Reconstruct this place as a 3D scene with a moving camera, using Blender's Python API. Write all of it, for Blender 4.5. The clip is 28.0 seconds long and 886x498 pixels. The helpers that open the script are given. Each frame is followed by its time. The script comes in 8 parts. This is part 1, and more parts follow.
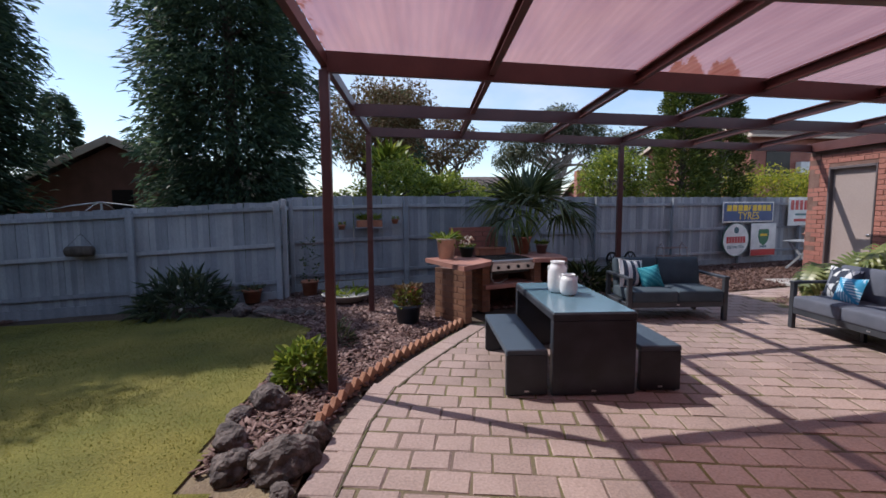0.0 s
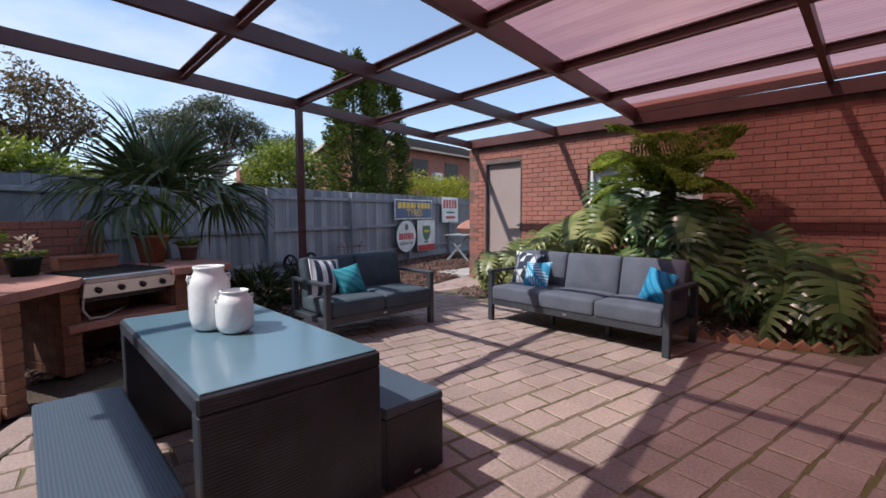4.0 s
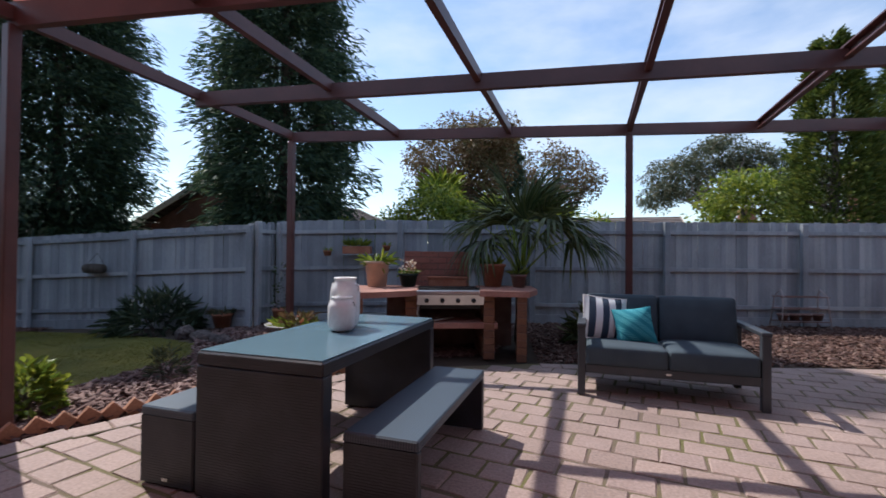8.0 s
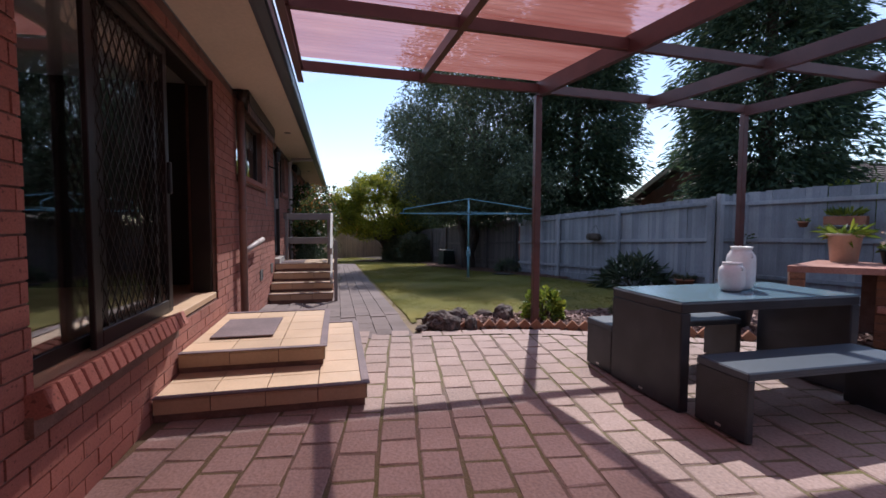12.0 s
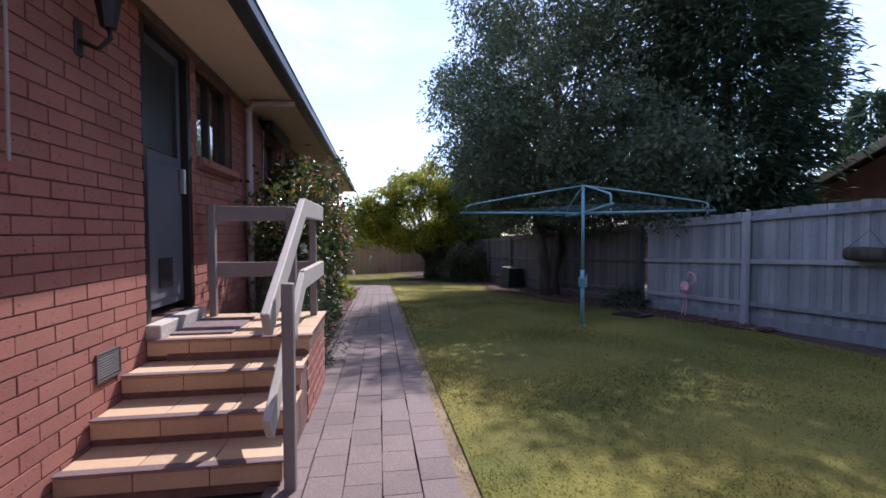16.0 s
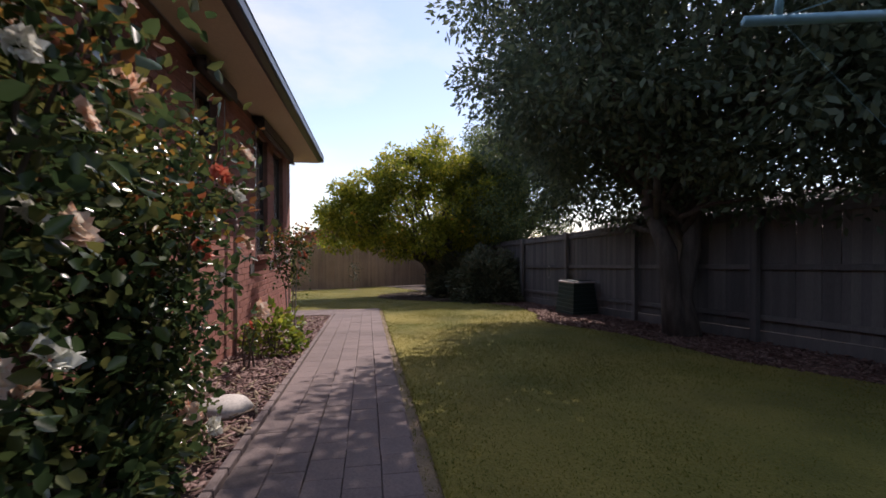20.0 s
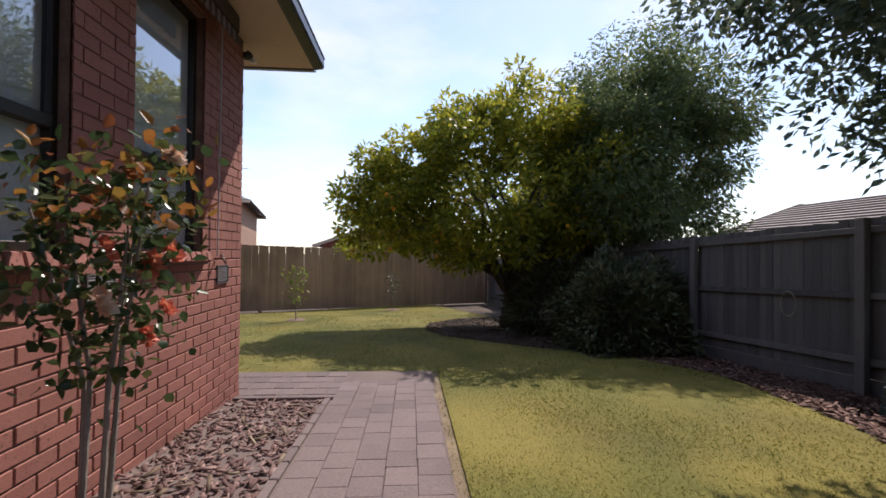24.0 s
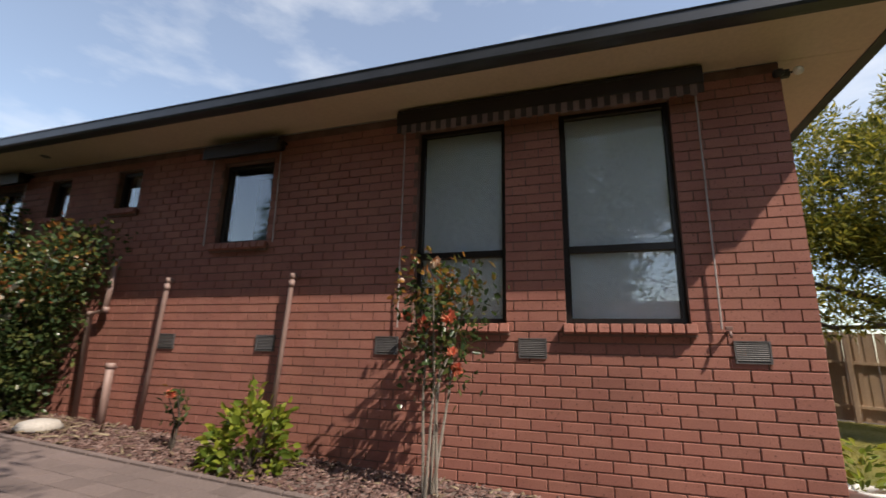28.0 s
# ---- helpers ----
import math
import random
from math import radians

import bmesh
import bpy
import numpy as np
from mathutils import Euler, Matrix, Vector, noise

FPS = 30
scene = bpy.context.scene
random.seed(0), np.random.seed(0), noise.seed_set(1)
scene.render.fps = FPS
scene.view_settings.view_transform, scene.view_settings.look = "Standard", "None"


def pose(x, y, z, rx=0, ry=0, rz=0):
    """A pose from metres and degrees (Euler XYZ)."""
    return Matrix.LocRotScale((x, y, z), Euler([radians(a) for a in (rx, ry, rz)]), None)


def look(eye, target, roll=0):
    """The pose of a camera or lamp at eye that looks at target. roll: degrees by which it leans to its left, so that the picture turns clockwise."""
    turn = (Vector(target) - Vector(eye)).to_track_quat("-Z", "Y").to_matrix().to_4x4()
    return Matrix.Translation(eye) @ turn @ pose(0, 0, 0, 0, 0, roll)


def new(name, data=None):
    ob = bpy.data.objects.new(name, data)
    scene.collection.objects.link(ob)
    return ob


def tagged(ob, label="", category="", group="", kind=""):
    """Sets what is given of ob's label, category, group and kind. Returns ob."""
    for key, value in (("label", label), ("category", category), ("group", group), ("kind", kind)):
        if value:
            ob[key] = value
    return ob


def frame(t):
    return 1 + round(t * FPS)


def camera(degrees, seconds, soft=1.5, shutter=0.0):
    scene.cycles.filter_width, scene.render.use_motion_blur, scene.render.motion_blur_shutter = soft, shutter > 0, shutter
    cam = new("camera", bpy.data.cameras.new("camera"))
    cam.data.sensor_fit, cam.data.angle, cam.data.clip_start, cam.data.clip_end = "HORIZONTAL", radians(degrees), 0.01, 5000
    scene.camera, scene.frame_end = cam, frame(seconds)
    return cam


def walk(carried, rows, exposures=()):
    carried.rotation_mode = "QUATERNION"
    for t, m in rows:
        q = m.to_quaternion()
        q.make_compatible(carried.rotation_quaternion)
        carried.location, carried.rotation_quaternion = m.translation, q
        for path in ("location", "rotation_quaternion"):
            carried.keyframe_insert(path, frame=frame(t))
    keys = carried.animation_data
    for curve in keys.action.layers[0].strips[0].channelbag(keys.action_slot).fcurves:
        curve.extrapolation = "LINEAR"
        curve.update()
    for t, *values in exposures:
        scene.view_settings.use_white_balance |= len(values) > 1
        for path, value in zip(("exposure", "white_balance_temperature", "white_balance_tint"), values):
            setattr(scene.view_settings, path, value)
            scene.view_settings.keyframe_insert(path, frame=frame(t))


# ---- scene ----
cam = camera(89.8, 28.0, 1.6, 0.15)
PATH = [
    (0, (1.763, -0.388, 1.64), (1.853, 1.601, 1.453), -0.3),
    (0.5, (1.855, -0.109, 1.602), (2.061, 1.871, 1.411), -0.5),
    (1, (1.956, 0.134, 1.587), (2.331, 2.089, 1.392), -0.5),
    (1.5, (2.017, 0.421, 1.559), (2.577, 2.331, 1.363), -0.6),
    (2, (2.09, 0.698, 1.522), (2.858, 2.534, 1.322), -0.5),
    (2.5, (2.145, 0.937, 1.523), (3.087, 2.69, 1.319), -0.6),
    (3, (2.226, 1.171, 1.468), (3.34, 2.82, 1.264), -0.4),
    (3.5, (2.286, 1.441, 1.402), (3.579, 2.954, 1.204), -0.5),
    (5.5, (3.494, 2.183, 1.212), (4.929, 3.572, 1.1), -0.3),
    (6, (3.755, 2.225, 1.224), (5.052, 3.746, 1.167), -0.2),
    (6.5, (3.931, 2.108, 1.233), (4.911, 3.851, 1.203), 0.2),
    (7, (4.196, 1.956, 1.218), (4.64, 3.906, 1.216), 0.3),
    (7.5, (4.452, 1.735, 1.207), (4.37, 3.733, 1.236), 0.4),
    (8, (4.738, 1.53, 1.225), (4.117, 3.43, 1.254), 0.5),
    (8.5, (5.008, 1.334, 1.243), (3.953, 3.033, 1.275), 0.9),
    (9, (5.399, 1.236, 1.272), (3.952, 2.617, 1.305), 0.8),
    (9.5, (5.728, 1.202, 1.278), (4.042, 2.277, 1.308), 0.6),
    (10, (6.053, 1.177, 1.271), (4.217, 1.971, 1.288), 0.5),
    (10.5, (6.33, 1.146, 1.275), (4.437, 1.792, 1.274), 0.4),
    (11, (6.43, 1.124, 1.297), (4.512, 1.688, 1.258), 0.3),
    (11.5, (6.358, 1.119, 1.278), (4.427, 1.629, 1.192), 0.4),
    (12, (6.006, 1.129, 1.241), (4.063, 1.589, 1.127), 0.2),
    (12.5, (5.414, 1.175, 1.255), (3.459, 1.578, 1.133), 0.2),
    (14.5, (2.789, 1.489, 1.262), (0.82, 1.821, 1.161), -0.2),
    (15, (2.059, 1.537, 1.253), (0.084, 1.84, 1.16), -0.2),
    (15.5, (1.344, 1.542, 1.255), (-0.633, 1.828, 1.178), -0.3),
    (16, (0.56, 1.535, 1.197), (-1.418, 1.82, 1.126), -0.2),
    (16.5, (-0.145, 1.547, 1.153), (-2.124, 1.828, 1.087), -0.4),
    (17, (-0.921, 1.554, 1.098), (-2.896, 1.863, 1.036), -0.4),
    (17.5, (-1.651, 1.563, 1.084), (-3.624, 1.888, 1.024), -0.4),
    (18, (-2.441, 1.586, 1.039), (-4.411, 1.93, 0.983), -0.4),
    (18.5, (-3.169, 1.598, 0.985), (-5.137, 1.949, 0.937), -0.4),
    (19, (-3.873, 1.638, 0.92), (-5.842, 1.984, 0.881), -0.3),
    (19.5, (-4.644, 1.681, 0.923), (-6.615, 2.017, 0.886), -0.4),
    (20, (-5.386, 1.672, 0.828), (-7.357, 2.007, 0.804), -0.2),
    (20.5, (-6.106, 1.615, 0.774), (-8.077, 1.954, 0.76), -0.2),
    (22.5, (-8.969, 1.589, 0.731), (-10.945, 1.894, 0.721), 0.4),
    (23, (-9.699, 1.604, 0.718), (-11.679, 1.882, 0.714), 0.4),
    (23.5, (-10.353, 1.638, 0.722), (-12.337, 1.884, 0.721), 0.5),
    (24, (-11.039, 1.686, 0.671), (-13.034, 1.828, 0.688), 0.6),
    (24.5, (-11.648, 1.779, 0.655), (-13.648, 1.781, 0.685), 0.6),
    (25, (-12.246, 1.844, 0.663), (-14.231, 1.605, 0.728), 0.5),
    (25.5, (-12.696, 1.923, 0.654), (-14.63, 1.426, 0.77), 0.7),
    (26, (-12.987, 2.11, 0.657), (-14.721, 1.137, 0.872), 0.5),
    (26.5, (-13.208, 2.342, 0.618), (-14.496, 0.84, 0.913), 0.6),
    (27, (-13.546, 2.809, 0.634), (-14.053, 0.904, 0.973), 0.7),
    (27.5, (-13.768, 3.255, 0.509), (-13.673, 1.302, 0.928), 0.5),
    (28, (-14.031, 3.798, 0.423), (-13.425, 1.945, 0.869), 1.3),
]
EXPOSURES = [(0, 0.66, 6200, 13), (7, 0.80, 6250, 10), (11, 0.74, 6150, 13), (14.5, 1.25, 6050, 21), (17, 1.20, 5950, 21), (19, 1.02, 6350, 19), (20, 0.82, 6750, 22), (23, 0.78, 6850, 16), (25, 1.04, 6500, 20), (26, 0.92, 6650, 17), (27, 0.82, 6750, 12), (28, 0.97, 7150, 11)]
walk(cam, [(t, look(eye, target, roll)) for t, eye, target, roll in PATH], EXPOSURES)

# ---- light ----
SUN_AZ, SUN_EL = radians(154), radians(50)      # counter-clockwise from +x
sun_dir = Vector((math.cos(SUN_AZ) * math.cos(SUN_EL), math.sin(SUN_AZ) * math.cos(SUN_EL), math.sin(SUN_EL)))
world = bpy.data.worlds.new("sky")
scene.world = world
world.use_nodes = True
wn, wl = world.node_tree.nodes, world.node_tree.links
wn.clear()
sky = wn.new("ShaderNodeTexSky")
sky.sky_type, sky.sun_disc = "NISHITA", False
sky.sun_elevation, sky.sun_rotation = SUN_EL, math.pi / 2 - SUN_AZ
sky.air_density, sky.dust_density, sky.ozone_density = 1.0, 0.25, 1.5
wtc = wn.new("ShaderNodeTexCoord")
wmap = wn.new("ShaderNodeMapping")
wmap.inputs["Scale"].default_value = (1.0, 1.0, 2.6)
wno = wn.new("ShaderNodeTexNoise")
wno.inputs["Scale"].default_value, wno.inputs["Detail"].default_value, wno.inputs["Roughness"].default_value = 2.3, 8.0, 0.55
wramp = wn.new("ShaderNodeValToRGB")
wramp.color_ramp.elements[0].position, wramp.color_ramp.elements[1].position = 0.47, 0.72
wramp.color_ramp.elements[0].color = (0.16, 0.16, 0.16, 1)
wmix = wn.new("ShaderNodeMix")
wmix.data_type = "RGBA"
wmix.inputs["B"].default_value = (4.9, 5.2, 5.7, 1)
wfac = wn.new("ShaderNodeMath")
wfac.operation = "MULTIPLY"
wfac.inputs[1].default_value = 0.75
wbg = wn.new("ShaderNodeBackground")
wbg.inputs["Strength"].default_value = 0.115
wout = wn.new("ShaderNodeOutputWorld")
wl.new(wtc.outputs["Generated"], wmap.inputs["Vector"])
wl.new(wmap.outputs["Vector"], wno.inputs["Vector"])
wl.new(wno.outputs["Fac"], wramp.inputs["Fac"])
wl.new(wramp.outputs["Color"], wfac.inputs[0])
wl.new(wfac.outputs[0], wmix.inputs["Factor"])
wl.new(sky.outputs["Color"], wmix.inputs["A"])
wl.new(wmix.outputs["Result"], wbg.inputs["Color"])
wl.new(wbg.outputs["Background"], wout.inputs["Surface"])
sun = new("sun", bpy.data.lights.new("sun", "SUN"))
sun.data.energy, sun.data.angle, sun.data.color = 2.9, radians(0.55), (1.0, 0.94, 0.86)
sun.matrix_world = look(tuple(sun_dir * 60), (0, 0, 0))

# ---- materials ----
def material(name, rough=0.7, metal=0.0):
    m = bpy.data.materials.new(name)
    m.use_nodes = True
    b = m.node_tree.nodes["Principled BSDF"]
    b.inputs["Roughness"].default_value, b.inputs["Metallic"].default_value = rough, metal
    return m, m.node_tree.nodes, m.node_tree.links, b


def ramp_of(n, stops):
    r = n.new("ShaderNodeValToRGB")
    e = r.color_ramp.elements
    while len(e) < len(stops):
        e.new(0.5)
    for i, (p, c) in enumerate(stops):
        e[i].position, e[i].color = p, (*c, 1)
    return r


def mixed(n, l, a, b, fac, mode="MIX"):
    x = n.new("ShaderNodeMix")
    x.data_type, x.blend_type = "RGBA", mode
    for key, v in (("A", a), ("B", b), ("Factor", fac)):
        if hasattr(v, "links"):
            l.new(v, x.inputs[key])
        else:
            x.inputs[key].default_value = v if key == "Factor" else (*v, 1)
    return x.outputs["Result"]


def noise_of(n, l, scale, detail=4.0, rough=0.55, coord="Object", stretch=None):
    tc = n.new("ShaderNodeTexCoord")
    t = n.new("ShaderNodeTexNoise")
    t.inputs["Scale"].default_value, t.inputs["Detail"].default_value, t.inputs["Roughness"].default_value = scale, detail, rough
    src = tc.outputs[coord]
    if stretch:
        mp = n.new("ShaderNodeMapping")
        mp.inputs["Scale"].default_value = stretch
        l.new(src, mp.inputs["Vector"])
        src = mp.outputs["Vector"]
    l.new(src, t.inputs["Vector"])
    return t.outputs["Fac"]


def world_noise(n, l, scale, detail=4.0, stretch=None):
    g = n.new("ShaderNodeNewGeometry")
    t = n.new("ShaderNodeTexNoise")
    t.inputs["Scale"].default_value, t.inputs["Detail"].default_value = scale, detail
    src = g.outputs["Position"]
    if stretch:
        mp = n.new("ShaderNodeMapping")
        mp.inputs["Scale"].default_value = stretch
        l.new(src, mp.inputs["Vector"])
        src = mp.outputs["Vector"]
    l.new(src, t.inputs["Vector"])
    return t.outputs["Fac"]


def bump(n, l, b, height, strength=0.3, dist=0.01):
    k = n.new("ShaderNodeBump")
    k.inputs["Strength"].default_value, k.inputs["Distance"].default_value = strength, dist
    l.new(height, k.inputs["Height"])
    l.new(k.outputs["Normal"], b.inputs["Normal"])


def per_piece(n):
    return n.new("ShaderNodeObjectInfo").outputs["Random"]


def per_island(n):
    return n.new("ShaderNodeNewGeometry").outputs["Random Per Island"]


def surface(name, c1, c2, scale=6.0, rough=0.7, metal=0.0, b=0.2, dist=0.004, fine=60.0, c3=None, stretch=None, pieces="", stain=0.0, fleck=0.0):
    """Two-scale mottled surface; pieces: 'object' or 'island' adds a tone of its own to each piece."""
    m, n, l, p = material(name, rough, metal)
    f1 = world_noise(n, l, scale, 5.0, stretch)
    f2 = world_noise(n, l, fine, 3.0, stretch)
    col = ramp_of(n, [(0.36, c1), (0.64, c2)])
    l.new(f1, col.inputs["Fac"])
    out = col.outputs["Color"]
    if pieces:
        rnd = per_piece(n) if pieces == "object" else per_island(n)
        tone = ramp_of(n, [(0.0, tuple(c * 0.72 for c in c1)), (0.5, c1), (1.0, c3 or c2)])
        l.new(rnd, tone.inputs["Fac"])
        out = mixed(n, l, out, tone.outputs["Color"], 0.65)
    lo, hi = (0.94, 1.04) if b <= 0.16 else (0.78, 1.12)
    grain = ramp_of(n, [(0.3, (lo, lo, lo)), (0.7, (hi, hi, hi))])
    l.new(f2, grain.inputs["Fac"])
    out = mixed(n, l, out, grain.outputs["Color"], 1.0, "MULTIPLY")
    if stain:
        blot = ramp_of(n, [(0.34, (1 - stain,) * 3), (0.52, (1.0, 1.0, 1.0)), (0.72, (1 + stain * 0.35,) * 3)])
        l.new(world_noise(n, l, 0.9, 7.0), blot.inputs["Fac"])
        out = mixed(n, l, out, blot.outputs["Color"], 1.0, "MULTIPLY")
    if fleck:
        spot = ramp_of(n, [(0.30, (1 - fleck,) * 3), (0.37, (1.0, 1.0, 1.0))])
        l.new(world_noise(n, l, 42.0, 2.0), spot.inputs["Fac"])
        out = mixed(n, l, out, spot.outputs["Color"], 1.0, "MULTIPLY")
    l.new(out, p.inputs["Base Color"])
    bump(n, l, p, f2, b, dist)
    return m


def leaf_material(name, c1, c2, c3, rough=0.45, through_light=0.25):
    m, n, l, p = material(name, rough)
    r = ramp_of(n, [(0.0, c1), (0.55, c2), (1.0, c3)])
    l.new(per_island(n), r.inputs["Fac"])
    f = world_noise(n, l, 1.3, 3.0)
    shade = ramp_of(n, [(0.3, (0.7, 0.75, 0.7)), (0.7, (1.15, 1.1, 1.0))])
    l.new(f, shade.inputs["Fac"])
    col = mixed(n, l, r.outputs["Color"], shade.outputs["Color"], 1.0, "MULTIPLY")
    l.new(col, p.inputs["Base Color"])
    p.inputs["Specular IOR Level"].default_value = 0.35
    t = n.new("ShaderNodeBsdfTranslucent")
    l.new(col, t.inputs["Color"])
    mx = n.new("ShaderNodeMixShader")
    mx.inputs["Fac"].default_value = through_light
    l.new(p.outputs["BSDF"], mx.inputs[1])
    l.new(t.outputs["BSDF"], mx.inputs[2])
    l.new(mx.outputs["Shader"], n["Material Output"].inputs["Surface"])
    return m


def woven(name, c1, c2):
    """Fine basket weave: two crossed waves raise and tint the strands."""
    m, n, l, p = material(name, 0.4)
    tc = n.new("ShaderNodeTexCoord")
    ws = []
    for d in ("X", "Y"):
        w = n.new("ShaderNodeTexWave")
        w.bands_direction = d
        w.inputs["Scale"].default_value = 24.0
        l.new(tc.outputs["Object"], w.inputs["Vector"])
        ws.append(w.outputs["Fac"])
    k = n.new("ShaderNodeMath")
    k.operation = "MULTIPLY"
    l.new(ws[0], k.inputs[0])
    l.new(ws[1], k.inputs[1])
    r = ramp_of(n, [(0.05, tuple(c * 0.85 for c in c1)), (0.7, c2)])
    l.new(k.outputs[0], r.inputs["Fac"])
    l.new(r.outputs["Color"], p.inputs["Base Color"])
    bump(n, l, p, k.outputs[0], 0.2, 0.002)
    return m


M = {}
M["brick"] = surface("house brick", (0.36, 0.142, 0.108), (0.46, 0.205, 0.152), 3.0, 0.85, 0, 0.32, 0.003, 120, (0.285, 0.105, 0.084), None, "object", 0.14, 0.5)
M["brick_far"] = surface("far house brick", (0.36, 0.142, 0.108), (0.46, 0.205, 0.152), 3.0, 0.85, 0, 0.32, 0.003, 120, (0.285, 0.105, 0.084), None, "island", 0.14, 0.5)
M["brick_tan"] = surface("barbecue brick", (0.235, 0.108, 0.062), (0.315, 0.155, 0.088), 4.0, 0.88, 0, 0.4, 0.003, 90, (0.11, 0.05, 0.034), None, "object", 0.3, 0.4)
M["mortar"] = surface("dark mortar", (0.16, 0.09, 0.072), (0.22, 0.13, 0.105), 8.0, 0.95, 0, 0.6, 0.004, 120)
M["paver"] = surface("concrete paver", (0.375, 0.27, 0.235), (0.455, 0.34, 0.298), 2.6, 0.82, 0, 0.7, 0.007, 55, (0.31, 0.225, 0.205), None, "object", 0.20)
M["paver_far"] = surface("concrete paver rows", (0.375, 0.27, 0.235), (0.455, 0.34, 0.298), 2.6, 0.82, 0, 0.7, 0.007, 55, (0.31, 0.225, 0.205), None, "island", 0.20)
M["path_paver"] = surface("path paver", (0.178, 0.134, 0.125), (0.205, 0.156, 0.145), 2.0, 0.85, 0, 0.5, 0.005, 70, (0.186, 0.141, 0.132), None, "object", 0.2)
M["path_paver_far"] = surface("path paver rows", (0.178, 0.134, 0.125), (0.205, 0.156, 0.145), 2.0, 0.85, 0, 0.5, 0.005, 70, (0.186, 0.141, 0.132), None, "island", 0.2)
M["sand"] = surface("mossy joint sand", (0.175, 0.125, 0.102), (0.155, 0.14, 0.052), 1.3, 0.95, 0, 0.8, 0.01, 120)
M["path_sand"] = surface("gritty path joint sand", (0.15, 0.112, 0.102), (0.18, 0.137, 0.12), 1.3, 0.95, 0, 0.6, 0.006, 120)
M["moss"] = surface("mossy groove", (0.06, 0.048, 0.03), (0.11, 0.10, 0.04), 5.0, 0.95, 0, 1.0, 0.006, 120)
M["soil"] = surface("dark garden soil", (0.05, 0.035, 0.025), (0.10, 0.07, 0.05), 1.5, 0.95, 0, 1.0, 0.02, 40)
M["bare"] = surface("bare earth", (0.20, 0.145, 0.095), (0.27, 0.205, 0.12), 3.0, 0.95, 0, 0.8, 0.015, 60)
M["chips"] = surface("bark chips", (0.12, 0.064, 0.056), (0.26, 0.145, 0.122), 6.0, 0.9, 0, 0.5, 0.003, 120, (0.37, 0.26, 0.23), None, "island")
M["chips_red"] = surface("red bark chips", (0.09, 0.04, 0.03), (0.20, 0.10, 0.075), 6.0, 0.9, 0, 0.5, 0.003, 120, (0.30, 0.20, 0.16), None, "island")
M["turf"] = surface("lawn thatch", (0.112, 0.116, 0.016), (0.22, 0.182, 0.034), 0.7, 0.95, 0, 0.9, 0.015, 60, None, None, "", 0.22)
M["fence"] = surface("weathered fence timber", (0.275, 0.293, 0.322), (0.46, 0.48, 0.51), 1.2, 0.85, 0, 0.5, 0.004, 30, (0.44, 0.445, 0.455), (8, 8, 0.6), "object", 0.20)
M["fence_far"] = surface("weathered far fence timber", (0.28, 0.27, 0.265), (0.38, 0.36, 0.345), 1.2, 0.85, 0, 0.5, 0.004, 30, (0.19, 0.16, 0.14), (8, 8, 0.6), "island")
M["fence_brown"] = surface("brown weathered fence timber", (0.40, 0.27, 0.175), (0.56, 0.39, 0.26), 1.2, 0.85, 0, 0.5, 0.004, 30, (0.27, 0.185, 0.13), (8, 8, 0.6), "object", 0.22)
# Darker copy of the fence timber: the trees' shade is put into its colour.
M["fence_tree_shade"] = surface("fence timber with tree shade in its colour", (0.10, 0.092, 0.088), (0.18, 0.165, 0.155), 1.2, 0.88, 0, 0.5, 0.004, 30, (0.17, 0.15, 0.135), (8, 8, 0.6), "object")
M["steel_red"] = surface("maroon painted steel", (0.085, 0.032, 0.030), (0.115, 0.045, 0.04), 3.0, 0.42, 0.0, 0.1, 0.001, 40)
M["soffit"] = surface("cream eave lining", (0.58, 0.465, 0.37), (0.63, 0.515, 0.415), 1.0, 0.75, 0, 0.1, 0.001, 30)
M["gutter"] = surface("charcoal gutter", (0.035, 0.04, 0.05), (0.055, 0.06, 0.075), 2.0, 0.35, 0.1, 0.1, 0.001, 40)
M["roof_tile"] = surface("dark roof tile", (0.13, 0.10, 0.09), (0.20, 0.16, 0.145), 1.0, 0.8, 0, 0.4, 0.004, 30, None, None, "object")
M["tan_tile"] = surface("sandy step tile", (0.55, 0.38, 0.245), (0.65, 0.475, 0.325), 3.0, 0.6, 0, 0.15, 0.002, 60, (0.46, 0.31, 0.19), None, "object", 0.15)
M["nosing"] = surface("dark mauve step nosing", (0.13, 0.088, 0.095), (0.185, 0.128, 0.135), 3.0, 0.65, 0, 0.2, 0.002, 60)
M["dark_frame"] = surface("dark brown aluminium", (0.022, 0.017, 0.015), (0.035, 0.027, 0.024), 2.0, 0.4, 0.3, 0.05, 0.001, 50)
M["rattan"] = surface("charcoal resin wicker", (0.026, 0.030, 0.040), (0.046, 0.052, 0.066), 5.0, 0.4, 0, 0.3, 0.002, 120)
# Paler copy of the wicker for bench tops: sky reflection put into the colour.
M["rattan_top"] = woven("grey resin weave with sky sheen in its colour", (0.055, 0.078, 0.105), (0.10, 0.13, 0.165))
M["sofa_frame"] = surface("charcoal powder-coated aluminium", (0.045, 0.05, 0.06), (0.06, 0.066, 0.078), 3.0, 0.45, 0.2, 0.05, 0.001, 60)
M["fabric"] = surface("dark grey outdoor fabric", (0.085, 0.095, 0.125), (0.11, 0.12, 0.155), 5.0, 0.9, 0, 0.35, 0.001, 400)
M["fabric_teal"] = surface("dark slate outdoor fabric", (0.045, 0.065, 0.085), (0.06, 0.085, 0.105), 5.0, 0.9, 0, 0.35, 0.001, 400)
M["terracotta"] = surface("terracotta", (0.34, 0.125, 0.07), (0.43, 0.18, 0.105), 6.0, 0.8, 0, 0.2, 0.002, 60)
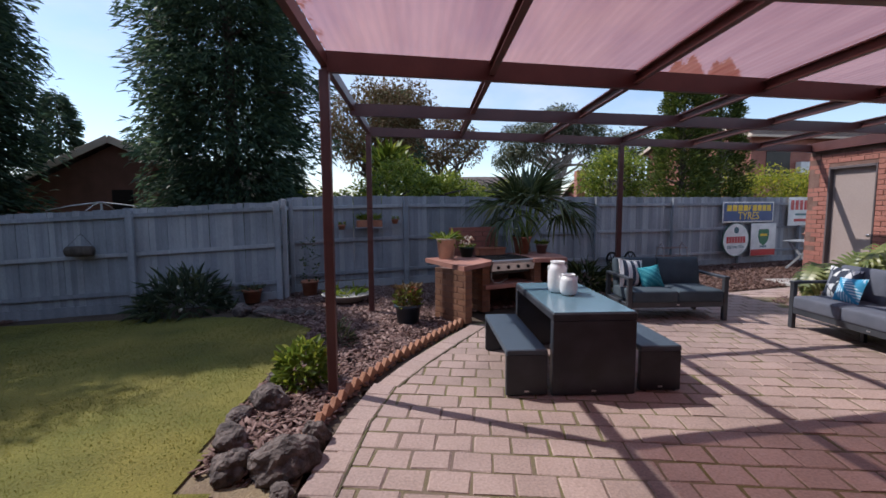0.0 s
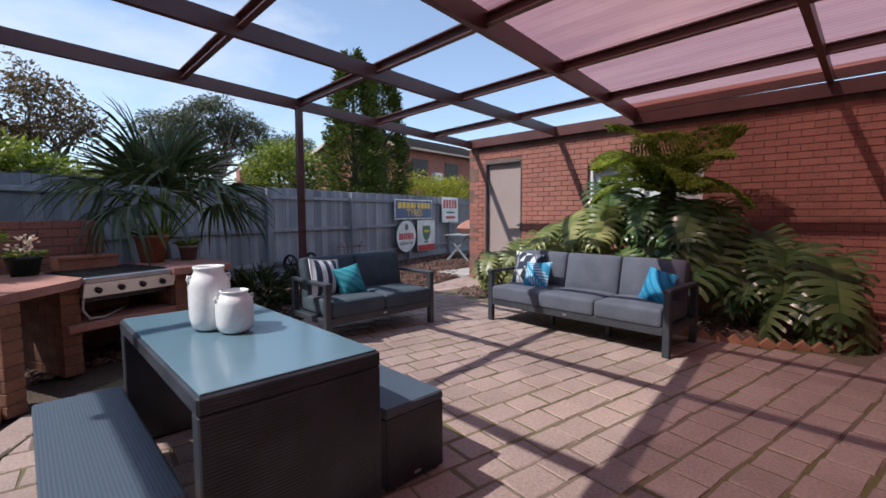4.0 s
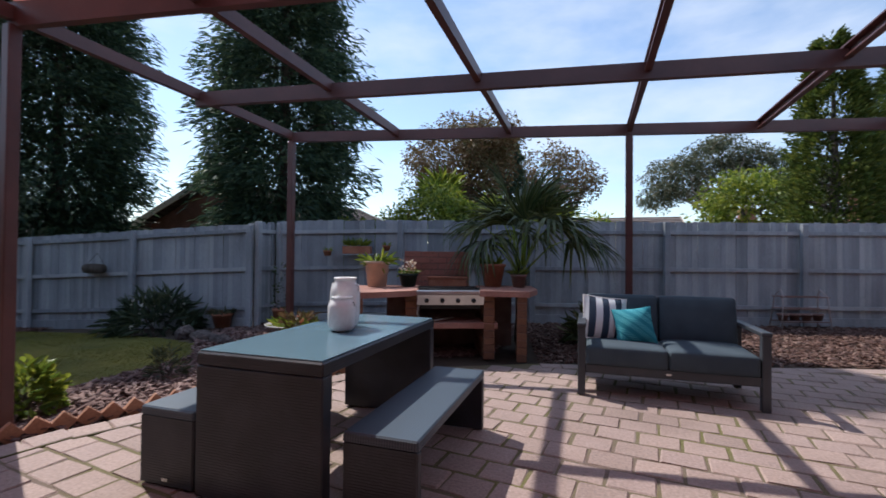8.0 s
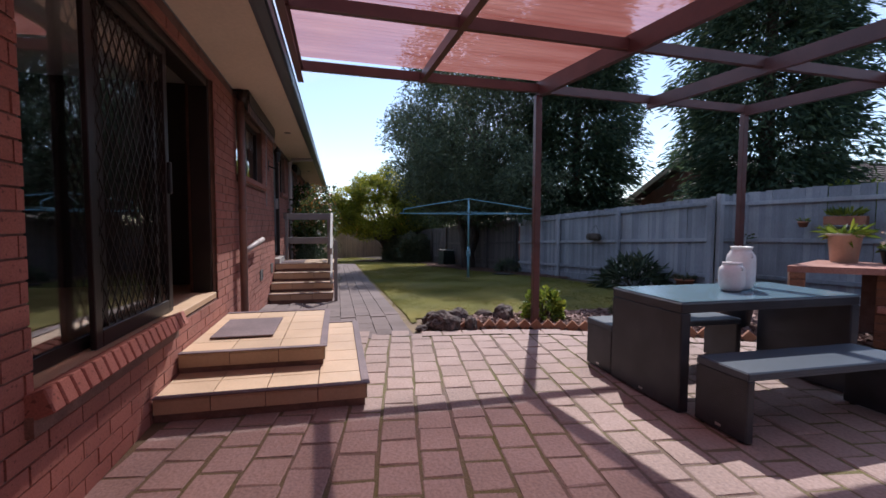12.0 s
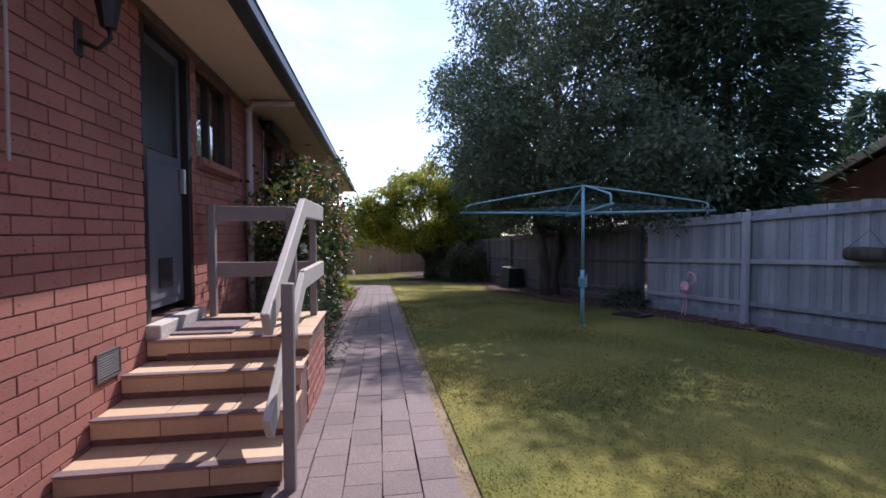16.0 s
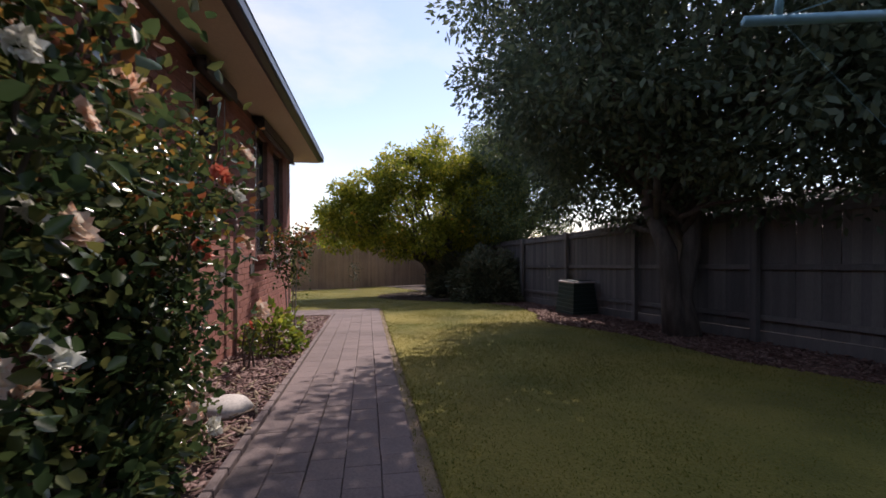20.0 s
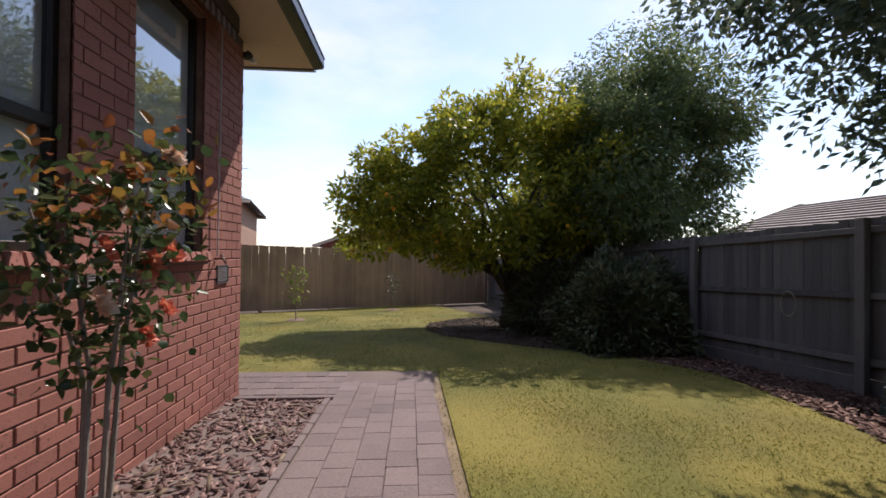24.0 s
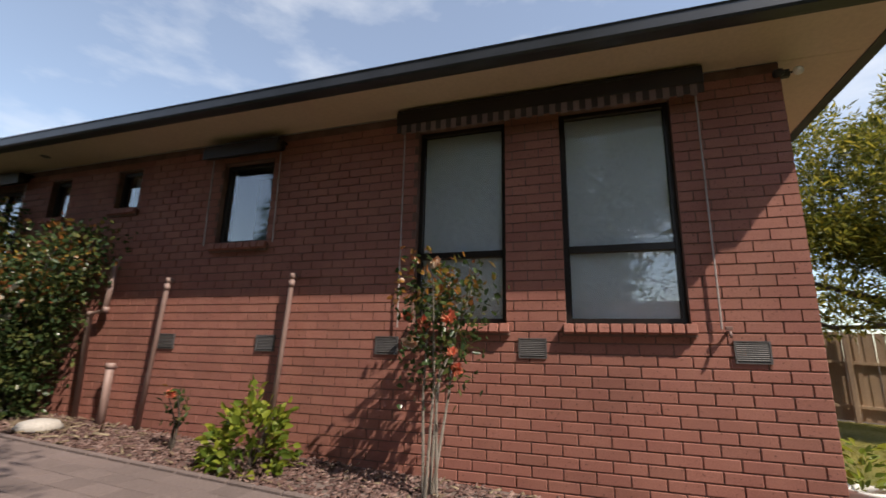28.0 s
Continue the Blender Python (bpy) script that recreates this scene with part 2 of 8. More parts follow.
M["edging"] = surface("terracotta edging brick", (0.42, 0.20, 0.12), (0.52, 0.28, 0.17), 6.0, 0.85, 0, 0.3, 0.003, 60, (0.34, 0.15, 0.09), None, "object")
M["ceramic"] = surface("white glazed ceramic", (0.82, 0.83, 0.84), (0.86, 0.87, 0.88), 4.0, 0.25, 0, 0.1, 0.002, 40)
M["slab_top"] = surface("red brick slab", (0.33, 0.145, 0.108), (0.42, 0.205, 0.158), 3.0, 0.8, 0, 0.3, 0.003, 60, None, None, "", 0.2)
M["white"] = surface("white paint", (0.74, 0.73, 0.71), (0.80, 0.79, 0.77), 2.0, 0.6, 0, 0.1, 0.001, 40)
M["cream"] = surface("cream timber paint", (0.42, 0.385, 0.35), (0.47, 0.435, 0.40), 2.0, 0.6, 0, 0.15, 0.001, 40, None, None, "", 0.1)
M["grey_paint"] = surface("warm grey paint", (0.20, 0.175, 0.17), (0.25, 0.22, 0.21), 2.0, 0.55, 0, 0.1, 0.001, 40)
M["door_paint"] = surface("taupe door paint", (0.34, 0.27, 0.25), (0.38, 0.305, 0.28), 1.0, 0.55, 0, 0.08, 0.001, 40)
M["door_frame"] = surface("dark taupe door frame paint", (0.10, 0.082, 0.085), (0.14, 0.115, 0.118), 2.0, 0.5, 0, 0.1, 0.001, 40)
M["door_grey"] = surface("slate grey door paint", (0.085, 0.092, 0.115), (0.115, 0.122, 0.148), 2.0, 0.5, 0, 0.1, 0.001, 40)
M["hoist"] = surface("pale blue galvanised steel", (0.16, 0.36, 0.44), (0.25, 0.46, 0.54), 3.0, 0.4, 0.3, 0.1, 0.001, 60)
M["bark"] = surface("tree bark", (0.07, 0.055, 0.045), (0.13, 0.105, 0.085), 2.0, 0.95, 0, 1.0, 0.02, 25, None, (6, 6, 1))
M["bark_pale"] = surface("pale bark", (0.22, 0.19, 0.16), (0.32, 0.28, 0.24), 3.0, 0.9, 0, 0.7, 0.01, 40, None, (6, 6, 1))
M["rock"] = surface("volcanic rock", (0.065, 0.052, 0.05), (0.175, 0.14, 0.128), 9.0, 1.0, 0, 1.0, 0.03, 26)
M["concrete"] = surface("pale concrete", (0.38, 0.35, 0.325), (0.47, 0.435, 0.40), 2.0, 0.85, 0, 0.3, 0.003, 60, None, None, "", 0.15)
M["steel"] = surface("brushed stainless steel", (0.55, 0.55, 0.56), (0.65, 0.65, 0.66), 4.0, 0.3, 0.9, 0.1, 0.001, 60)
M["black"] = surface("black enamel", (0.012, 0.012, 0.013), (0.022, 0.022, 0.024), 4.0, 0.45, 0, 0.1, 0.001, 60)
M["blind"] = surface("pale roller blind", (0.76, 0.80, 0.83), (0.80, 0.84, 0.87), 1.0, 0.9, 0, 0.1, 0.001, 200)
# The darkness of unlit rooms is put into this near-black colour.
M["unlit_lining"] = surface("near-black lining for unlit rooms", (0.05, 0.05, 0.05), (0.08, 0.08, 0.08), 1.0, 0.9, 0, 0.1, 0.001, 60)
M["pipe"] = surface("brown painted pipe", (0.17, 0.095, 0.08), (0.22, 0.125, 0.105), 2.0, 0.5, 0, 0.1, 0.001, 40)
M["pipe_grey"] = surface("grey waste pipe", (0.36, 0.31, 0.30), (0.44, 0.38, 0.36), 2.0, 0.55, 0, 0.1, 0.001, 40)
M["pipe_pink"] = surface("brownish-pink waste pipe", (0.27, 0.175, 0.155), (0.34, 0.23, 0.205), 2.0, 0.55, 0, 0.1, 0.001, 40)
M["vent"] = surface("grey vent", (0.10, 0.092, 0.092), (0.14, 0.13, 0.13), 4.0, 0.6, 0.2, 0.1, 0.001, 60)
M["bin_green"] = surface("dark green plastic", (0.012, 0.03, 0.024), (0.02, 0.042, 0.034), 4.0, 0.45, 0, 0.1, 0.002, 60)
M["seat_green"] = surface("green moulded plastic", (0.01, 0.22, 0.12), (0.02, 0.28, 0.16), 2.0, 0.35, 0, 0.1, 0.001, 60)
M["pink"] = surface("pink plastic", (0.75, 0.35, 0.38), (0.82, 0.45, 0.46), 4.0, 0.4, 0, 0.1, 0.001, 60)

# leaves
M["leaf_cypress"] = leaf_material("cypress foliage", (0.04, 0.078, 0.058), (0.068, 0.115, 0.074), (0.11, 0.155, 0.08), 0.55, 0.45)
M["leaf_dark"] = leaf_material("dark evergreen foliage", (0.068, 0.103, 0.076), (0.106, 0.147, 0.098), (0.16, 0.19, 0.112), 0.42, 0.45)
M["leaf_lemon"] = leaf_material("citrus foliage", (0.14, 0.19, 0.028), (0.30, 0.32, 0.038), (0.56, 0.49, 0.06), 0.4, 0.6)
M["leaf_gum"] = leaf_material("gum foliage", (0.06, 0.085, 0.055), (0.10, 0.12, 0.07), (0.17, 0.15, 0.09), 0.5, 0.2)
M["leaf_bush"] = leaf_material("fresh green foliage", (0.09, 0.145, 0.025), (0.20, 0.26, 0.038), (0.38, 0.40, 0.06), 0.45, 0.45)
M["leaf_rust"] = leaf_material("rusty autumn foliage", (0.14, 0.09, 0.05), (0.20, 0.12, 0.06), (0.13, 0.14, 0.06), 0.6, 0.25)
M["leaf_rose"] = leaf_material("rose foliage", (0.035, 0.065, 0.028), (0.068, 0.108, 0.042), (0.15, 0.15, 0.05), 0.24, 0.35)
M["leaf_palm"] = leaf_material("palm frond", (0.045, 0.07, 0.03), (0.09, 0.118, 0.042), (0.22, 0.23, 0.10), 0.33, 0.25)
M["leaf_monstera"] = leaf_material("split leaf", (0.05, 0.10, 0.042), (0.09, 0.15, 0.058), (0.19, 0.24, 0.10), 0.24, 0.3)
M["leaf_fern"] = leaf_material("fern frond", (0.15, 0.24, 0.045), (0.28, 0.36, 0.06), (0.46, 0.48, 0.11), 0.5, 0.55)
M["leaf_scorched"] = leaf_material("sun-scorched split leaf", (0.12, 0.165, 0.055), (0.25, 0.285, 0.10), (0.46, 0.44, 0.20), 0.34, 0.4)
M["grass"] = leaf_material("grass blades", (0.108, 0.125, 0.016), (0.165, 0.165, 0.020), (0.255, 0.205, 0.040), 0.6, 0.42)
M["orange"] = surface("ripe citrus skin", (0.75, 0.28, 0.02), (0.85, 0.42, 0.03), 8.0, 0.4, 0, 0.2, 0.002, 80)
M["petal_peach"] = leaf_material("peach rose petals", (0.80, 0.46, 0.34), (0.86, 0.66, 0.56), (0.88, 0.82, 0.78), 0.5, 0.35)
M["petal_red"] = leaf_material("coral rose petals", (0.72, 0.14, 0.10), (0.78, 0.24, 0.16), (0.82, 0.38, 0.25), 0.5, 0.3)
M["petal_white"] = leaf_material("white petals", (0.75, 0.72, 0.68), (0.82, 0.80, 0.78), (0.85, 0.84, 0.82), 0.5, 0.35)


def glass_material(name, tint, rough=0.02):
    m, n, l, p = material(name, rough)
    t = n.new("ShaderNodeBsdfTransparent")
    t.inputs["Color"].default_value = (*tint, 1)
    g = n.new("ShaderNodeBsdfGlossy")
    g.inputs["Roughness"].default_value = rough
    lw = n.new("ShaderNodeLayerWeight")
    lw.inputs["Blend"].default_value = 0.5
    pw, fr = n.new("ShaderNodeMath"), n.new("ShaderNodeMath")
    pw.operation, fr.operation = "POWER", "MULTIPLY_ADD"
    pw.inputs[1].default_value = 2.4
    fr.inputs[1].default_value, fr.inputs[2].default_value = 0.80, 0.13
    l.new(lw.outputs["Facing"], pw.inputs[0])
    l.new(pw.outputs[0], fr.inputs[0])
    mx = n.new("ShaderNodeMixShader")
    l.new(fr.outputs[0], mx.inputs["Fac"])
    l.new(t.outputs["BSDF"], mx.inputs[1])
    l.new(g.outputs["BSDF"], mx.inputs[2])
    l.new(mx.outputs["Shader"], n["Material Output"].inputs["Surface"])
    return m


M["glass"] = glass_material("window glass", (0.97, 0.98, 0.99))
M["table_glass"] = surface("frosted blue-grey glass", (0.115, 0.20, 0.255), (0.135, 0.225, 0.28), 1.0, 0.2, 0, 0.0, 0.00001, 600)


def sheet_material():
    m, n, l, p = material("rose-tinted corrugated sheet", 0.35)
    tr = n.new("ShaderNodeBsdfTransparent")
    tl = n.new("ShaderNodeBsdfTranslucent")
    f = world_noise(n, l, 1.6, 7.0, (3.0, 0.35, 1.0))
    r = ramp_of(n, [(0.35, (0.42, 0.125, 0.098)), (0.65, (0.58, 0.235, 0.195))])
    l.new(f, r.inputs["Fac"])
    l.new(r.outputs["Color"], p.inputs["Base Color"])
    l.new(r.outputs["Color"], tl.inputs["Color"])
    tr.inputs["Color"].default_value = (0.76, 0.58, 0.555, 1)
    a, b = n.new("ShaderNodeMixShader"), n.new("ShaderNodeMixShader")
    a.inputs["Fac"].default_value, b.inputs["Fac"].default_value = 0.62, 0.44
    l.new(p.outputs["BSDF"], a.inputs[1])
    l.new(tl.outputs["BSDF"], a.inputs[2])
    l.new(a.outputs["Shader"], b.inputs[1])
    l.new(tr.outputs["BSDF"], b.inputs[2])
    l.new(b.outputs["Shader"], n["Material Output"].inputs["Surface"])
    return m


M["sheet"] = sheet_material()
for key, c in (("sign_blue", (0.012, 0.05, 0.19)), ("sign_yellow", (0.72, 0.48, 0.02)), ("sign_red", (0.50, 0.02, 0.03)), ("sign_white", (0.72, 0.72, 0.70)), ("sign_green", (0.02, 0.14, 0.07)), ("sign_teal", (0.02, 0.13, 0.16)), ("blue_glaze", (0.03, 0.05, 0.075)), ("cream_pot", (0.56, 0.43, 0.335))):
    M[key] = surface(key.replace("_", " ") + " enamel", c, tuple(min(1, v * 1.25) for v in c), 4.0, 0.3, 0, 0.05, 0.001, 40)


M["leaf_mid"] = leaf_material("mid-green foliage", (0.09, 0.14, 0.07), (0.16, 0.215, 0.092), (0.27, 0.30, 0.115), 0.45, 0.55)
M["leaf_cypress2"] = leaf_material("pencil pine foliage", (0.05, 0.085, 0.02), (0.095, 0.135, 0.028), (0.19, 0.21, 0.045), 0.6, 0.25)
M["leaf_lemon2"] = leaf_material("golden olive foliage", (0.085, 0.105, 0.022), (0.20, 0.20, 0.032), (0.50, 0.41, 0.065), 0.45, 0.45)
M["leaf_rosemary"] = leaf_material("dark needle foliage", (0.035, 0.055, 0.038), (0.06, 0.085, 0.055), (0.12, 0.14, 0.085), 0.5, 0.3)
M["leaf_young"] = leaf_material("reddish young rose leaves", (0.22, 0.07, 0.035), (0.38, 0.16, 0.04), (0.34, 0.28, 0.06), 0.3, 0.4)
M["litter"] = surface("dry fallen leaves", (0.16, 0.11, 0.07), (0.30, 0.225, 0.145), 5.0, 0.85, 0, 0.3, 0.002, 90, (0.38, 0.31, 0.21), None, "island")
M["brick_brown"] = surface("brown brick of a neighbouring house", (0.33, 0.195, 0.13), (0.42, 0.255, 0.175), 2.0, 0.9, 0, 0.4, 0.004, 60, (0.26, 0.15, 0.10), None, "island")
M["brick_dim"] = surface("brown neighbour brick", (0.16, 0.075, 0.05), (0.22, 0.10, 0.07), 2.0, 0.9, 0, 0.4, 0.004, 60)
M["valance_pale"] = surface("faded pink valance stripe", (0.20, 0.13, 0.12), (0.26, 0.17, 0.15), 4.0, 0.9, 0, 0.2, 0.001, 80)
M["valance_dark"] = surface("dark brown valance stripe", (0.05, 0.035, 0.035), (0.08, 0.055, 0.05), 4.0, 0.9, 0, 0.2, 0.001, 80)

# ---- building helpers ----
rng = random.Random(7)


class Geo:
    """A growing mesh: vertices and faces."""

    def __init__(self):
        self.v, self.f = [], []

    def add(self, verts, faces, m=None):
        k = len(self.v)
        if m is not None:
            verts = [tuple(m @ Vector(p)) for p in verts]
        self.v.extend(verts)
        self.f.extend([tuple(i + k for i in q) for q in faces])
        return self

    def box(self, x0, x1, y0, y1, z0, z1, c=0.0, m=None):
        if c <= 0:
            vs = [(x, y, z) for z in (z0, z1) for y in (y0, y1) for x in (x0, x1)]
            return self.add(vs, [(0, 2, 3, 1), (4, 5, 7, 6), (0, 1, 5, 4), (2, 6, 7, 3), (0, 4, 6, 2), (1, 3, 7, 5)], m)
        c = min(c, (x1 - x0) * 0.45, (y1 - y0) * 0.45, (z1 - z0) * 0.45)
        vs, fs, idx = [], [], {}
        for sx in (0, 1):
            for sy in (0, 1):
                for sz in (0, 1):
                    p = [(x0, x1)[sx], (y0, y1)[sy], (z0, z1)[sz]]
                    for a in range(3):
                        q = list(p)
                        for b in range(3):
                            if b != a:
                                q[b] += c * (1 if (sx, sy, sz)[b] == 0 else -1)
                        idx[sx, sy, sz, a] = len(vs)
                        vs.append(tuple(q))
        cyc = [(0, 0), (1, 0), (1, 1), (0, 1)]
        for a in range(3):
            for s in (0, 1):
                loop = []
                for u, w in cyc:
                    t = [0, 0, 0]
                    t[a], t[(a + 1) % 3], t[(a + 2) % 3] = s, u, w
                    loop.append(idx[(*t, a)])
                fs.append(tuple(loop if s else loop[::-1]))
        for a in range(3):
            b, d = (a + 1) % 3, (a + 2) % 3
            for sb in (0, 1):
                for sd in (0, 1):
                    t0, t1 = [0, 0, 0], [0, 0, 0]
                    t0[a], t0[b], t0[d] = 0, sb, sd
                    t1[a], t1[b], t1[d] = 1, sb, sd
                    q = (idx[(*t0, b)], idx[(*t1, b)], idx[(*t1, d)], idx[(*t0, d)])
                    fs.append(q if sb != sd else q[::-1])
        for sx in (0, 1):
            for sy in (0, 1):
                for sz in (0, 1):
                    q = tuple(idx[sx, sy, sz, a] for a in range(3))
                    fs.append(q if (sx + sy + sz) % 2 else q[::-1])
        return self.add(vs, fs, m)

    def tube(self, pts, r, sides=8, caps=True, m=None):
        pts = [Vector(p) for p in pts]
        rs = r if isinstance(r, (list, tuple)) else [r] * len(pts)
        vs, fs = [], []
        side = None
        for i, p in enumerate(pts):
            d = (pts[min(i + 1, len(pts) - 1)] - pts[max(i - 1, 0)]).normalized()
            if side is None:
                side = d.cross(Vector((0, 0, 1)) if abs(d.z) < 0.9 else Vector((1, 0, 0))).normalized()
            side = (side - d * side.dot(d)).normalized()
            up = d.cross(side)
            for k in range(sides):
                a = 2 * math.pi * (k + 0.5) / sides
                vs.append(tuple(p + (side * math.cos(a) + up * math.sin(a)) * rs[i]))
        for i in range(len(pts) - 1):
            for k in range(sides):
                j = (k + 1) % sides
                fs.append((i * sides + k, i * sides + j, (i + 1) * sides + j, (i + 1) * sides + k))
        if caps:
            fs.append(tuple(range(sides - 1, -1, -1)))
            fs.append(tuple(range((len(pts) - 1) * sides, len(pts) * sides)))
        return self.add(vs, fs, m)

    def lathe(self, prof, sides=24, m=None):
        vs, fs = [], []
        for r, z in prof:
            for k in range(sides):
                a = 2 * math.pi * k / sides
                vs.append((r * math.cos(a), r * math.sin(a), z))
        for i in range(len(prof) - 1):
            for k in range(sides):
                j = (k + 1) % sides
                fs.append((i * sides + k, i * sides + j, (i + 1) * sides + j, (i + 1) * sides + k))
        if prof[0][0] > 1e-4:
            fs.append(tuple(range(sides - 1, -1, -1)))
        return self.add(vs, fs, m)

    def prism(self, poly, z0, z1, m=None):
        n = len(poly)
        vs = [(x, y, z0) for x, y in poly] + [(x, y, z1) for x, y in poly]
        fs = [tuple(range(n - 1, -1, -1)), tuple(range(n, 2 * n))]
        fs += [(i, (i + 1) % n, n + (i + 1) % n, n + i) for i in range(n)]
        return self.add(vs, fs, m)

    def mesh(self, name, mat, smooth=False):
        me = bpy.data.meshes.new(name)
        me.from_pydata(self.v, [], self.f)
        me.materials.append(mat)
        if smooth:
            me.shade_smooth()
        return me


def part(name, geo, mat, parent=None, label="", smooth=False, m=None):
    me = geo if isinstance(geo, bpy.types.Mesh) else geo.mesh(name, mat, smooth)
    ob = new(name, me)
    if parent is not None:
        ob.parent = parent
    if m is not None:
        ob.matrix_basis = m
    return tagged(ob, label) if label else ob


def thing(name, label, category, group="", m=None):
    ob = new(name)
    ob.empty_display_size = 0.1
    if m is not None:
        ob.matrix_basis = m
    return tagged(ob, label, category, group)


def structure(name, geo, mat, label="", m=None, smooth=False):
    return tagged(part(name, geo, mat, None, "", smooth, m), label, "", "", "structure")


def box(x0, x1, y0, y1, z0, z1, c=0.0, m=None):
    return Geo().box(x0, x1, y0, y1, z0, z1, c, m)


def gz(x):
    """Height of the sloping ground: the patio is level, the yard falls away to the west."""
    return 0.0 if x > 0 else max(0.0475 * x, -1.42)


def inside(poly, x, y):
    r, n = False, len(poly)
    for i in range(n):
        (x1, y1), (x2, y2) = poly[i], poly[(i + 1) % n]
        if (y1 > y) != (y2 > y) and x < (x2 - x1) * (y - y1) / (y2 - y1) + x1:
            r = not r
    return r


def inside_all(poly, x, y):
    r = np.zeros(len(x), dtype=bool)
    for (x1, y1), (x2, y2) in zip(poly, poly[1:] + poly[:1]):
        if y1 != y2:
            r ^= ((y1 > y) != (y2 > y)) & (x < (x2 - x1) * (y - y1) / (y2 - y1) + x1)
    return r


def gz_all(x):
    return np.where(x > 0, 0.0, np.maximum(0.0475 * x, -1.42))


def quick_mesh(name, co, quads, mat, smooth=False):
    """A mesh from arrays: co (n, 3), quads (m, 4) or (m, 3)."""
    me = bpy.data.meshes.new(name)
    k = quads.shape[1]
    me.vertices.add(len(co))
    me.vertices.foreach_set("co", np.asarray(co, dtype=np.float32).ravel())
    me.loops.add(quads.size)
    me.loops.foreach_set("vertex_index", quads.astype(np.int32).ravel())
    me.polygons.add(len(quads))
    me.polygons.foreach_set("loop_start", np.arange(0, quads.size, k, dtype=np.int32))
    me.update(calc_edges=True)
    me.materials.append(mat)
    if smooth:
        me.shade_smooth()
    return me


def leaf_cloud(name, at, ways, length, width, mat, seed=1, droop=0.0, fold=0.18, oval=False):
    """Many single leaves, each a bent diamond or, when oval, two halves folded along the midrib; at, ways: (n, 3)."""
    r = np.random.default_rng(seed)
    n = len(at)
    d = ways / (np.linalg.norm(ways, axis=1, keepdims=True) + 1e-9)
    d[:, 2] -= droop
    d /= np.linalg.norm(d, axis=1, keepdims=True) + 1e-9
    q = r.normal(size=(n, 3)) * 0.75 + np.array([0, 0, 0.8])
    s = np.cross(d, q)
    s /= np.linalg.norm(s, axis=1, keepdims=True) + 1e-9
    up = np.cross(s, d)
    ln = (length * r.uniform(0.65, 1.3, n))[:, None]
    wd = (width * r.uniform(0.7, 1.25, n))[:, None]
    base, tip = at, at + d * ln - up * ln * fold * 0.6
    mid = at + d * ln * 0.5 + up * ln * fold * 0.4
    if oval:
        q1, q2 = at + d * ln * 0.34 + up * ln * fold * 0.5, at + d * ln * 0.74 + up * ln * fold * 0.1
        r1, l1, r2, l2 = q1 + s * wd * 0.5, q1 - s * wd * 0.5, q2 + s * wd * 0.36, q2 - s * wd * 0.36
        co = np.stack([base, r1, r2, tip, l2, l1], 1).reshape(-1, 3)
        k = np.arange(n)[:, None, None] * 6
        return quick_mesh(name, co, (k + np.array([[0, 1, 2, 3], [0, 3, 4, 5]])[None]).reshape(-1, 4), mat)
    a, b = mid + s * wd * 0.5 - up * wd * fold, mid - s * wd * 0.5 - up * wd * fold
    co = np.stack([base, a, tip, b], 1).reshape(-1, 3)
    k = np.arange(n)[:, None] * 4
    quads = k + np.array([[0, 1, 2, 3]])
    return quick_mesh(name, co, quads, mat)

# ---- ground ----
def grid_sheet(name, xs, ys, zf, mat, keep=None):
    co = np.array([(x, y, zf(x, y)) for y in ys for x in xs], dtype=np.float32)
    nx, q = len(xs), []
    for j in range(len(ys) - 1):
        for i in range(nx - 1):
            if keep is None or keep((xs[i] + xs[i + 1]) / 2, (ys[j] + ys[j + 1]) / 2):
                k = j * nx + i
                q.append((k, k + 1, k + 1 + nx, k + nx))
    return quick_mesh(name, co, np.array(q), mat)


def west_fence_y(x):
    return 8.05 + 0.107 * x


def north_fence_y(x):
    return 8.6 + 0.29 * (x + 0.9)


far = [-400, -150, -80, -50, -40]
gx = far + [-36 + 2 * i for i in range(24)] + [16, 24, 40, 80, 150, 400]
gy = [-400, -150, -60, -30, -16, -10, -6, -3, 0, 3, 6, 9, 12, 16, 24, 40, 80, 150, 400]
tagged(new("ground", grid_sheet("ground", gx, gy, lambda x, y: gz(x) - 0.09, M["soil"])), "bare dark earth under the whole garden", "", "", "structure")

PATIO = [(9.3, 0.0), (9.3, 8.2), (7.4, 7.66), (5.6, 7.12), (4.2, 6.74), (3.3, 6.26), (2.45, 5.74), (2.04, 5.10), (1.6, 4.28), (1.28, 3.55), (1.12, 2.9), (1.06, 2.25), (1.1, 1.98), (1.1, 0.0)]
EDGE = [(1.02, 2.05), (1.05, 2.35), (1.11, 2.9), (1.25, 3.52), (1.58, 4.25), (2.0, 5.0), (2.42, 5.72)]
LAWN = [(0.62, 2.02), (0.30, 2.15), (0.25, 2.7), (0.2, 3.35), (0.24, 4.3), (0.25, 5.6), (-0.5, 6.35), (-1.4, 6.65), (-3.3, 6.95), (-5.2, 6.95), (-6.3, 6.62), (-8.6, 6.1), (-9.6, 5.65), (-11.5, 5.55), (-13.0, 4.95), (-13.7, 4.95), (-14.4, 5.25),
        (-16.2, 5.45), (-17.5, 4.85), (-18.2, 3.7), (-19.6, 2.35), (-20.6, 2.0), (-21.8, 2.1), (-22.9, 2.9), (-23.4, 4.0), (-28.8, 2.4), (-22.7, -5.2), (-22.0, -9.0), (-17.0, -9.0), (-16.5, -4.0), (-16.5, 0.0), (-16.5, 2.02)]


